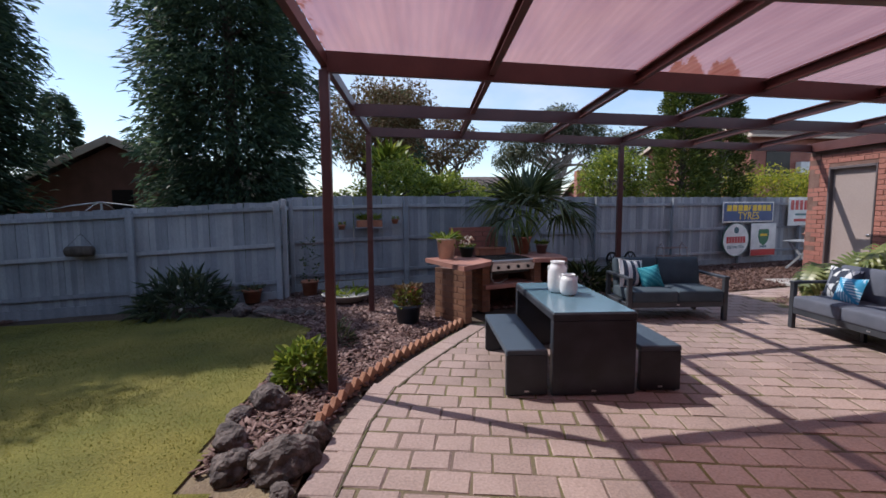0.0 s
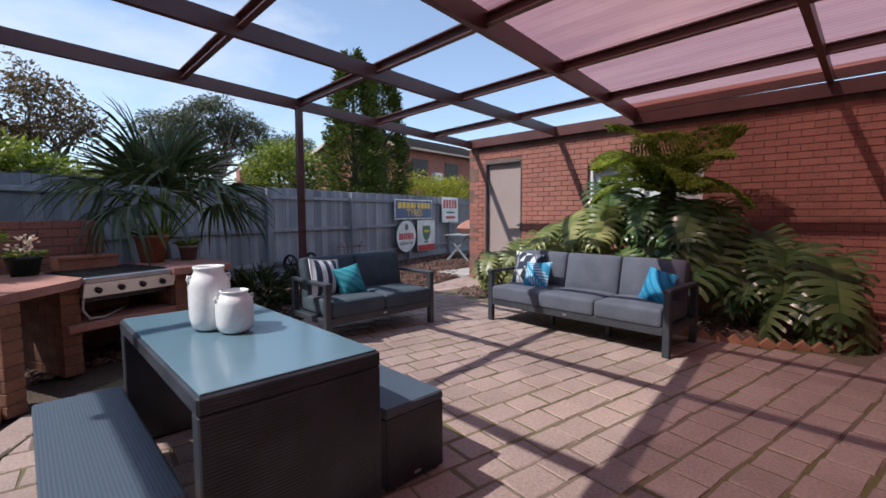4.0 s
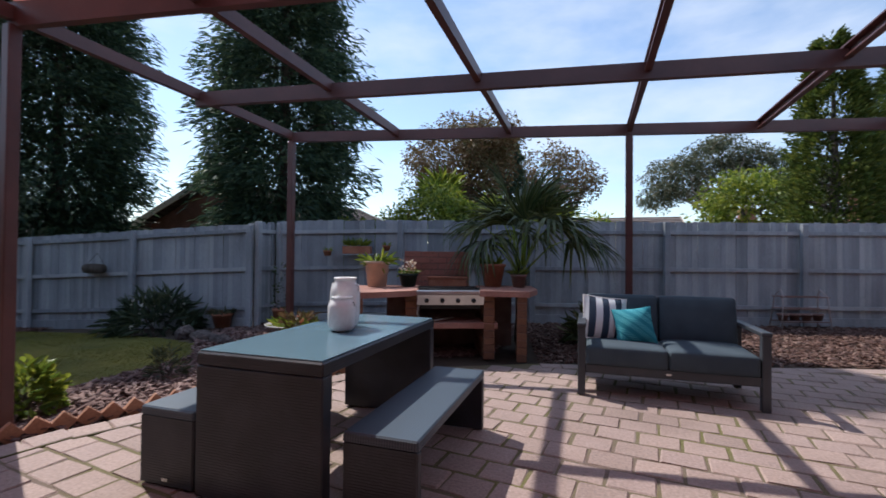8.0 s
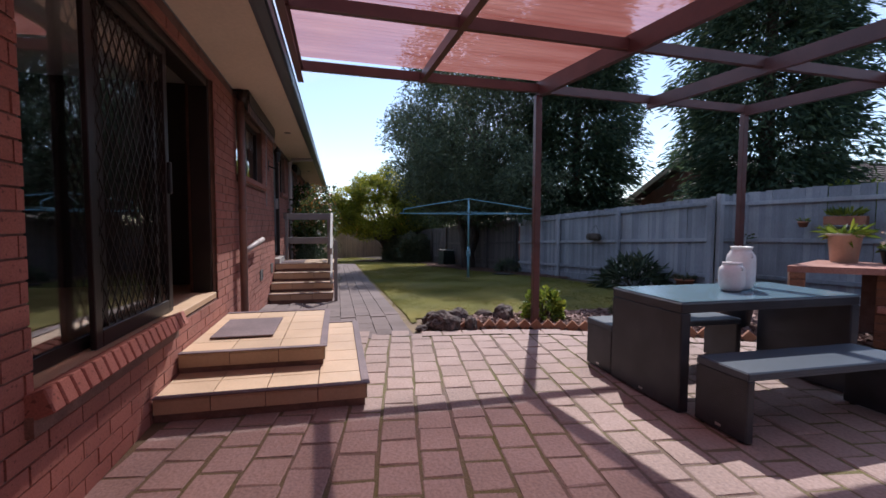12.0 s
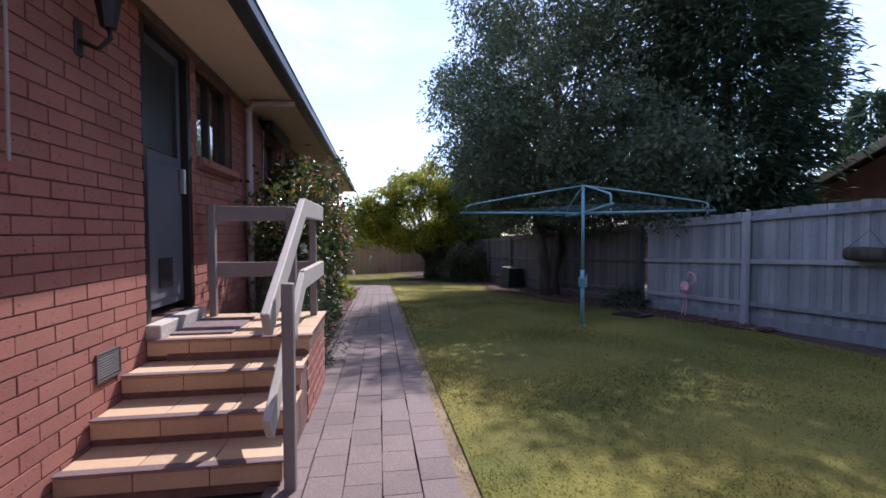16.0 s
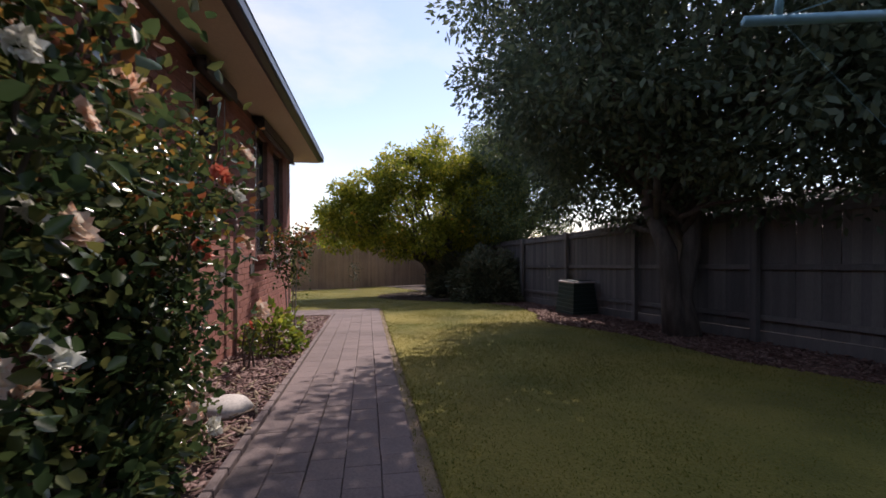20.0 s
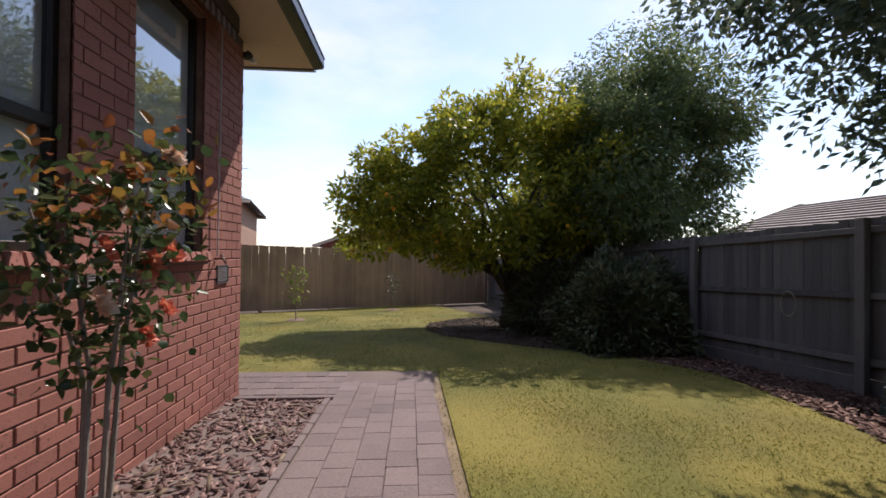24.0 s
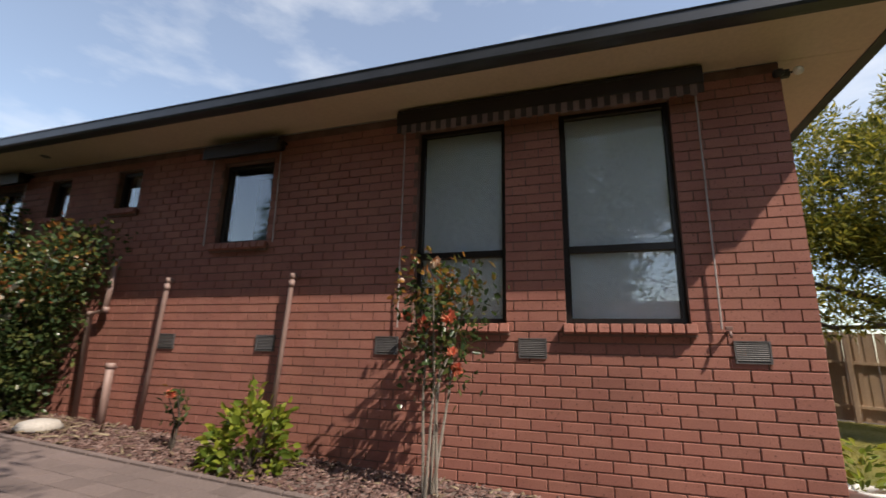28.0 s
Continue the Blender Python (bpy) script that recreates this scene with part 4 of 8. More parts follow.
def tiled_steps(name, label, treads, tile=0.30):
    """treads: (x0, x1, y0, y1, z_bottom, z_top, edges) with edges of 'e', 'n' that carry a nosing."""
    root = thing(name, label, "steps")
    for x0, x1, y0, y1, zb, zt, edges in treads:
        tr = part("tread", box(x0 + 0.02, x1 - 0.02, y0, y1 - 0.02, zb, zt - 0.014), M["mortar"], root)
        nx, ny = max(1, round((x1 - x0) / tile)), max(1, round((y1 - y0) / tile))
        sx, sy = (x1 - x0) / nx, (y1 - y0) / ny
        shape = box(0, sx - 0.006, 0, sy - 0.006, 0, 0.014, 0.002).mesh("tile", M["tan_tile"])
        for i in range(nx):
            for j in range(ny):
                part("tile", shape, None, tr, "", False, pose(x0 + i * sx, y0 + j * sy, zt - 0.014))
        h = min(zt - zb - 0.02, 0.085)
        if "e" in edges:
            part("nosing", box(x1 - 0.045, x1 + 0.012, y0, y1 + 0.012, zt, zt + 0.008, 0.003), M["nosing"], tr)
            rs = box(0, 0.014, 0, sy - 0.006, -h, 0).mesh("riser_tile", M["tan_tile"])
            for j in range(ny):
                part("riser_tile", rs, None, tr, "", False, pose(x1 - 0.02, y0 + j * sy, zt - 0.016))
        if "n" in edges:
            part("nosing", box(x0, x1 - 0.045, y1 - 0.045, y1 + 0.012, zt, zt + 0.008, 0.003), M["nosing"], tr)
            rs = box(0, sx - 0.006, 0, 0.014, -h, 0).mesh("riser_tile", M["tan_tile"])
            for i in range(nx):
                part("riser_tile", rs, None, tr, "", False, pose(x0 + i * sx, y1 - 0.02, zt - 0.016))
        if "w" in edges:
            part("nosing", box(x0 - 0.012, x0 + 0.045, y0, y1 - 0.045, zt, zt + 0.008, 0.003), M["nosing"], tr)
    return root


tiled_steps("patio_steps", "sandy tiled steps with grey nosings below the sliding door", [(1.02, 3.00, 0.01, 1.32, 0.0, 0.155, "enw"), (1.02, 2.53, 0.01, 1.03, 0.155, 0.30, "enw")])
mat1 = thing("door_mat", "grey woven door mat on the upper step", "mat")
part("mat", box(1.45, 2.15, 0.12, 0.60, 0.31, 0.322, 0.004), M["nosing"], mat1)
tiled_steps("back_steps", "sandy tiled steps and landing below the back door",
            [(-2.03, -1.72, 0.01, 1.05, -0.10, 0.06, "e"), (-2.33, -2.00, 0.01, 1.05, -0.10, 0.205, "e"), (-2.63, -2.30, 0.01, 1.05, -0.10, 0.35, "e"), (-3.60, -2.60, 0.01, 1.06, 0.36, 0.49, "e")])
brick_wall("landing_wall", "red brick side of the landing", pose(0, 1.035, 0, 0, 0, 180), 2.6, 3.58, -0.25, 0.40, [], (2.6, 3.58, -0.25, 0.4), 0.9)
mat2 = thing("door_mat", "grey woven door mat outside the back door", "mat")
part("mat", box(-3.35, -2.75, 0.08, 0.50, 0.492, 0.504, 0.004), M["nosing"], mat2)

# back door
bd = tagged(thing("door_2", "dark grey security door above the landing", "door"), kind="structure")
g = Geo()
g.box(-3.42, -3.36, -0.12, 0.0, 0.60, 2.66, 0.004).box(-2.70, -2.64, -0.12, 0.0, 0.60, 2.66, 0.004).box(-3.36, -2.70, -0.12, 0.0, 2.60, 2.66, 0.004)
part("door_frame", g, M["dark_frame"], bd)
lf = part("door_leaf", box(-3.36, -2.70, -0.10, -0.06, 0.66, 2.60, 0.004), M["door_grey"], bd)
part("kick_rail", box(-3.28, -2.78, -0.06, -0.05, 0.72, 1.72, 0.004), M["door_grey"], lf)
part("pet_flap", box(-3.12, -2.92, -0.05, -0.035, 0.80, 1.02, 0.006), M["black"], lf, "small dark pet flap")
part("mesh_panel", box(-3.28, -2.78, -0.06, -0.052, 1.80, 2.52, 0.003), M["black"], lf)
part("handle", box(-3.335, -3.30, -0.06, -0.01, 1.52, 1.72, 0.006), M["steel"], lf)
part("sill_step", box(-3.42, -2.62, -0.02, 0.09, 0.49, 0.59, 0.006), M["concrete"], bd)

# railing of the landing
rl = thing("stair_railing", "cream timber handrails on grey steel posts beside the landing", "railing")
for x, y, z0, z1 in ((-1.70, 1.09, gz(-1.70) - 0.02, 0.955), (-2.46, 0.968, 0.49, 1.37), (-3.42, 0.968, 0.49, 1.37), (-3.50, 0.12, 0.49, 1.45)):
    part("post", box(-0.028, 0.028, -0.028, 0.028, 0, z1 - z0, 0.005), M["grey_paint"], rl, "", False, pose(x, y, z0))


def plank(a, b, w, t, parent, mat, name="rail"):
    a, b = Vector(a), Vector(b)
    d = b - a
    return part(name, box(0, d.length, -t / 2, t / 2, -w / 2, w / 2, 0.005), M[mat], parent, "", False, pose(*a, 0, -math.degrees(math.atan2(d.z, math.hypot(d.x, d.y))), math.degrees(math.atan2(d.y, d.x))))


plank((-1.57, 1.018, 0.775), (-2.62, 1.018, 1.38), 0.13, 0.04, rl, "cream")
plank((-2.60, 1.018, 1.375), (-3.58, 1.018, 1.375), 0.13, 0.04, rl, "cream")
plank((-1.57, 1.018, 0.285), (-2.56, 1.018, 0.885), 0.13, 0.04, rl, "cream")
plank((-2.54, 1.018, 0.885), (-3.58, 1.018, 0.885), 0.13, 0.04, rl, "cream")
plank((-3.55, 0.99, 1.375), (-3.55, 0.06, 1.375), 0.13, 0.035, rl, "grey_paint")
plank((-3.55, 0.99, 0.885), (-3.55, 0.06, 0.885), 0.13, 0.035, rl, "grey_paint")


def pipe(name, label, pts, r, mat, group=""):
    p = thing(name, label, "pipe", group)
    part("tube", Geo().tube(pts, r, 12), M[mat], p, "", True)
    for q in pts[1:-1]:
        part("collar", Geo().tube([Vector(q) - Vector((0, 0, 0.03)), Vector(q) + Vector((0, 0, 0.03))], r * 1.2, 12), M[mat], p, "", True)
    return p


pipe("downpipe", "brown painted downpipe against the brick wall", [(0.50, 0.07, 2.74), (0.50, 0.07, 1.4), (0.50, 0.07, 0.0)], 0.042, "pipe")
pipe("waste_pipe", "pinkish-grey pipe sloping along the wall into the downpipe", [(0.44, 0.09, 0.92), (-0.30, 0.09, 0.98), (-0.72, 0.09, 1.01)], 0.032, "pipe_grey")
pipe("downpipe", "grey downpipe near the back door", [(-4.85, 0.58, 2.71), (-4.85, 0.14, 2.69), (-4.85, 0.07, 2.60), (-4.85, 0.07, 1.4), (-4.85, 0.07, gz(-4.85))], 0.038, "pipe_grey")
for x0, zt in ((-9.6, 1.12), (-11.23, 1.12)):
    pipe("waste_pipe", "brown-grey waste pipe rising from the bed", [(x0, 0.0, zt), (x0, 0.06, zt), (x0, 0.07, zt - 0.08), (x0 + 0.1, 0.07, gz(x0))], 0.026, "pipe_pink", "waste pipes")
pipe("waste_pipe", "brown-grey waste pipe rising from the bed", [(-8.75, 0.07, 1.4), (-8.72, 0.07, 0.8), (-8.5, 0.08, 0.75), (-8.55, 0.07, gz(-8.6))], 0.03, "pipe_pink", "waste pipes")
pipe("gully_pipe", "short grey gully pipe bent over at the top", [(-9.0, 0.06, 0.15), (-9.0, 0.1, 0.18), (-9.03, 0.12, gz(-9))], 0.04, "pipe_pink", "waste pipes")


def wall_vent(x, z, w=0.23, h=0.162, rows=9):
    v = thing("wall_vent", "grey louvred air vent set into the brickwork", "vent", "wall vents", pose(x, 0, z))
    part("backing", box(0, w, -0.01, 0.002, 0, h), M["black"], v)
    g = Geo().box(0, 0.012, 0.002, 0.012, 0, h).box(w - 0.012, w, 0.002, 0.012, 0, h).box(0.012, w - 0.012, 0.002, 0.012, 0, 0.01).box(0.012, w - 0.012, 0.002, 0.012, h - 0.01, h)
    part("frame", g, M["vent"], v)
    sh = box(0.012, w - 0.012, 0.0, 0.01, 0, 0.008).mesh("slat", M["vent"])
    for i in range(rows):
        part("slat", sh, None, v, "", False, pose(0, 0.002, 0.018 + i * (h - 0.03) / rows, 30, 0, 0))
    return v


for x in (-2.31, -1.22, 0.05, 5.2, -15.26, -13.70, -12.385, -11.05, -9.75, -5.5):
    wall_vent(x, 0.378)

# awnings rolled up under the eave, with their side ropes
def awning(x0, x1, zt, label, striped=True):
    a = thing("awning", label, "awning", "rolled awnings")
    part("roll", Geo().tube([(x0, 0.10, zt), (x1, 0.10, zt)], 0.06, 12), M["dark_frame"], a, "dark awning roll and hood", True)
    part("hood", box(x0, x1, 0.0, 0.17, zt + 0.05, zt + 0.075, 0.005), M["dark_frame"], a)
    part("hood_front", box(x0, x1, 0.166, 0.178, zt - 0.085, zt + 0.05, 0.004), M["dark_frame"], a)
    n = int((x1 - x0) / 0.05)
    st = (x1 - x0) / n
    for i in range(n if striped else 0):
        part("valance_stripe", box(x0 + i * st, x0 + (i + 1) * st, 0.158, 0.163, zt - 0.165 - 0.018 * (i % 2), zt - 0.04), M["valance_pale" if i % 2 else "valance_dark"], a)
    for x in (x0 + 0.04, x1 - 0.04):
        part("side_rope", Geo().tube([(x, 0.05, zt - 0.05), (x, 0.035, 0.62 if zt > 2.6 and x1 < -12 else 1.5)], 0.007, 6), M["pipe_grey"], a)
    return a


awning(-15.0, -12.34, 2.64, "dark rolled awning with a striped valance above the bedroom windows")
awning(-10.95, -9.95, 2.56, "dark rolled awning above the small window", False)
awning(-1.55, 0.55, 2.66, "dark rolled awning with a striped valance above the kitchen window")
awning(-6.75, -5.55, 2.6, "dark rolled awning above the window", False)


def wall_lantern(x, z, label):
    w = thing("wall_lantern", label, "lantern", "", pose(x, 0, z))
    part("bracket", Geo().tube([(0, 0, -0.02), (0, 0.10, -0.06), (0, 0.16, 0.0), (0, 0.15, 0.05)], 0.012, 8), M["black"], w, "", True)
    part("back_plate", box(-0.03, 0.03, 0.0, 0.012, -0.10, 0.08, 0.004), M["black"], w)
    c = part("cage", Geo().lathe([(0.035, 0.05), (0.06, 0.20), (0.075, 0.205), (0.02, 0.28), (0.012, 0.31)], 6), M["black"], w, "", False, pose(0, 0.15, 0))
    part("lamp_glass", Geo().lathe([(0.033, 0.06), (0.056, 0.195)], 6), M["blind"], c, "frosted lantern glass")
    return w


wall_lantern(-2.02, 2.22, "black carriage lantern beside the back door")
sl2 = thing("security_light", "twin white and black security light under the eave", "lamp", "", pose(-15.60, 0.0, 2.62) @ Matrix.Scale(0.62, 4))
for k, s in ((0, -1), (1, 1)):
    part("lamp_head", Geo().lathe([(0.02, -0.06), (0.05, -0.03), (0.055, 0.05), (0.05, 0.055)], 14, pose(0.10 * s - 0.02, 0.10, -0.02, 70, 0, 30 * s)), M["white" if s < 0 else "black"], sl2, "", True)
part("base", box(-0.06, 0.04, -0.02, 0.05, -0.05, 0.05, 0.008), M["black"], sl2)
part("arm", Geo().tube([(-0.12, 0.08, -0.02), (0.0, 0.03, 0.0), (0.08, 0.08, -0.02)], 0.014, 8), M["black"], sl2)
for x in (-1.9, -7.5):
    part_vent = thing("eave_vent", "small round vent in the eave lining", "vent", "eave vents", pose(x, 0.33, 2.735))
    part("grille", Geo().lathe([(0.05, 0.0), (0.055, 0.006)], 16), M["vent"], part_vent)

# garage door and window
gd = tagged(thing("door_3", "taupe painted flush door in the garage wall", "door"), kind="structure")
g = Geo()
g.box(9.29, 9.42, 6.72, 6.75, 0.06, 2.34, 0.004).box(9.29, 9.42, 7.585, 7.62, 0.06, 2.34, 0.004).box(9.285, 9.42, 6.75, 7.585, 2.295, 2.34, 0.004)
part("door_frame", g, M["door_frame"], gd)
lf = part("door_leaf", box(9.37, 9.41, 6.75, 7.585, 0.07, 2.295, 0.003), M["door_paint"], gd)
part("door_knob", Geo().lathe([(0.001, 0.07), (0.025, 0.065), (0.028, 0.045), (0.012, 0.03), (0.012, 0.0), (0.03, 0.0)], 14, pose(9.37, 6.82, 1.12, 0, -90, 0)), M["steel"], lf, "", True)
gw = tagged(thing("window_9", "garage window behind the big-leaved plants", "window"), kind="structure")
g = Geo()
g.box(9.36, 9.42, 3.68, 3.74, 1.2, 2.1, 0.004).box(9.36, 9.42, 5.34, 5.40, 1.2, 2.1, 0.004).box(9.36, 9.42, 3.74, 5.34, 1.2, 1.26, 0.004).box(9.36, 9.42, 3.74, 5.34, 2.04, 2.1, 0.004).box(9.36, 9.42, 4.5, 4.55, 1.26, 2.04, 0.004)
part("window_frame", g, M["white"], gw)
for a, b in ((3.74, 4.5), (4.55, 5.34)):
    ob = part("pane", box(9.39, 9.394, a, b, 1.26, 2.04), M["glass"], gw)
    ob.visible_shadow = False
part("blind", box(9.46, 9.47, 3.7, 5.4, 1.2, 2.1), M["blind"], gw, "pale blind")
shape = box(-0.08, 0.05, 0, 0.076, -0.075, 0, 0.006).mesh("brick", M["brick"])
sl = part("window_sill", box(9.27, 9.36, 3.65, 5.43, 1.10, 1.18), M["mortar"], gw)
for i in range(20):
    part("brick", shape, None, sl, "", False, pose(9.30, 3.66 + i * 0.088, 1.192, 0, -14, 0))
# Solid near-black box: the garage's darkness is in its colour.
structure("garage_inside", box(9.6, 14.5, 0.2, 7.7, 0.0, 2.6), M["unlit_lining"], "solid box coloured near-black for the unlit garage interior")

# ---- patio furniture ----
def wicker(name, geo, parent, label="", m=None):
    return part(name, geo, M["rattan"], parent, label, False, m)


def strips(geo, axis, x0, x1, z0, z1, y, outward, step=0.014):
    """Raised horizontal weave ribs over a face; axis 'x': the face spans x, 'y': it spans y."""
    z = z0
    k = 0
    while z < z1 - step * 0.5:
        a, b = (y, y + 0.002 * outward) if outward > 0 else (y - 0.002, y)
        if axis == "x":
            geo.box(x0, x1, a, b, z, z + step * 0.6)
        else:
            geo.box(a, b, x0, x1, z, z + step * 0.6)
        z += step
        k += 1
    return geo


def slab_table(name, label, category, x0, x1, y0, y1, h, thick, glass, group=""):
    t = thing(name, label, category, group, pose((x0 + x1) / 2, (y0 + y1) / 2, 0))
    w, d = (x1 - x0) / 2, (y1 - y0) / 2
    for s in (-1, 1):
        g = Geo().box(-w, w, min(s * d, s * (d - thick)), max(s * d, s * (d - thick)), 0.01, h - thick, 0.006)
        panel = wicker("end_panel", g, t)
        g = strips(Geo(), "x", -w + 0.006, w - 0.006, 0.02, h - thick, s * d, s)
        strips(g, "x", -w + 0.006, w - 0.006, 0.02, h - thick, s * (d - thick), -s)
        tagged(wicker("weave", g, panel), kind="stuff")
        for k in (-1, 1):
            part("foot", box(k * (w - 0.05) - 0.015, k * (w - 0.05) + 0.015, s * (d - thick / 2) - 0.015, s * (d - thick / 2) + 0.015, 0.0, 0.01), M["black"], t)
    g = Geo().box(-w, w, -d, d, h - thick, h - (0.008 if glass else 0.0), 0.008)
    # Bench seats use the paler weave that has the sky sheen coloured in.
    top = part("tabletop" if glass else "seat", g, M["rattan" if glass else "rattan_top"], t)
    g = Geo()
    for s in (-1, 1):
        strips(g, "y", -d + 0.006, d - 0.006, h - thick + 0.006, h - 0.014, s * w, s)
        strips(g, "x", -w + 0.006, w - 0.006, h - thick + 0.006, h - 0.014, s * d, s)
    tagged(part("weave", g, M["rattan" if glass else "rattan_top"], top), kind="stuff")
    if glass:
        part("glass_top", box(-w + 0.012, w - 0.012, -d + 0.012, d - 0.012, h - 0.008, h, 0.002), M["table_glass"], t, "frosted blue-grey glass top")
    part("maker_plate", box(-0.02, 0.02, -d - 0.0075, -d - 0.005, 0.04, 0.055), M["steel"], t)
    return t


slab_table("dining_table", "dark wicker outdoor table with a blue-grey glass top", "table", 2.865, 3.60, 3.28, 4.80, 0.74, 0.075, True)
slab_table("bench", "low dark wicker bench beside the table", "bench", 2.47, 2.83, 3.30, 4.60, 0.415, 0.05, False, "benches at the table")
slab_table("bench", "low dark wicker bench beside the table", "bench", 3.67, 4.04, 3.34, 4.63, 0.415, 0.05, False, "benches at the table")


def jar(name, label, x, y, z, r, h):
    j = thing(name, label, "vase", "white jars on the table", pose(x, y, z))
    part("body", Geo().lathe([(r * 0.62, 0), (r * 0.86, 0.015), (r * 0.98, h * 0.2), (r, h * 0.45), (r * 0.99, h * 0.70), (r * 0.93, h * 0.80), (r * 0.78, h * 0.87), (r * 0.71, h * 0.91), (r * 0.71, h * 0.95), (r * 0.76, h * 0.97), (r * 0.75, h), (r * 0.66, h * 0.98), (r * 0.62, h * 0.9), (r * 0.6, h * 0.5)], 32), M["ceramic"], j, "", True)
    for s in (-1, 1):
        part("handle_loop", Geo().tube([(s * r * 0.78, 0, h * 0.84), (s * r * 0.98, 0, h * 0.86), (s * r * 1.02, 0, h * 0.79), (s * r * 0.95, 0, h * 0.74)], 0.006, 8), M["ceramic"], j, "", True)
    return j


jar("jar", "tall white ceramic jar with small handle loops", 3.175, 4.19, 0.741, 0.100, 0.33)
jar("jar", "squat white ceramic jar beside the tall one", 3.245, 4.035, 0.741, 0.090, 0.215)


def cushion_geo(w, d, h, puff=0.35, n=10, pinch=0.0):
    """A soft box: w, d, h full sizes, swollen faces, thin seams."""
    co, q = [], []
    for s in (1, -1):
        k = len(co)
        for j in range(n + 1):
            for i in range(n + 1):
                u, v = 2 * i / n - 1, 2 * j / n - 1
                e = max(abs(u), abs(v))
                prof = (1 - e ** 4) ** 0.5 if pinch else (1 - e ** 18) ** 0.5
                bulge = (1 - u * u) * (1 - v * v)
                z = s * h / 2 * ((1 - puff) * prof + puff * bulge)
                sh = 1 - pinch * 0.10 * (1 - abs(u)) * (abs(v) > 0.999) - 0
                x = u * w / 2 * (1 - pinch * 0.08 * (1 - v * v))
                y = v * d / 2 * (1 - pinch * 0.08 * (1 - u * u))
                co.append((x, y, z))
        for j in range(n):
            for i in range(n):
                a = k + j * (n + 1) + i
                f4 = (a, a + 1, a + n + 2, a + n + 1)
                q.append(f4 if s > 0 else f4[::-1])
    g = Geo()
    g.v, g.f = co, q
    return g


def box_cushion(w, d, h, r=0.028, crown=0.02, n=9):
    """A boxed cushion: flat sides, rounded edges, a slightly domed top."""
    g, seen = Geo(), {}
    half = Vector((w / 2, d / 2, h / 2))
    steps = [-1, -0.93, -0.8, -0.5, 0, 0.5, 0.8, 0.93, 1]
    for axis in range(3):
        for sgn in (-1, 1):
            idx = []
            for a in steps:
                for b in steps:
                    p = Vector((0, 0, 0))
                    p[axis], p[(axis + 1) % 3], p[(axis + 2) % 3] = sgn, a, b
                    p = Vector((p.x * half.x, p.y * half.y, p.z * half.z))
                    core = Vector([max(-(half[i] - r), min(half[i] - r, p[i])) for i in range(3)])
                    off = p - core
                    p = core + off.normalized() * r if off.length > 1e-6 else p
                    u, v = p.x / half.x, p.y / half.y
                    p.z += crown * max(0.0, 1 - u ** 4) * max(0.0, 1 - v ** 4) * (p.z / half.z)
                    key = (round(p.x, 4), round(p.y, 4), round(p.z, 4))
                    if key not in seen:
                        seen[key] = len(g.v)
                        g.v.append(tuple(p))
                    idx.append(seen[key])
            for i in range(n - 1):
                for j in range(n - 1):
                    k = i * n + j
                    f4 = (idx[k], idx[k + n], idx[k + n + 1], idx[k + 1])
                    g.f.append(f4 if sgn > 0 else f4[::-1])
    return g


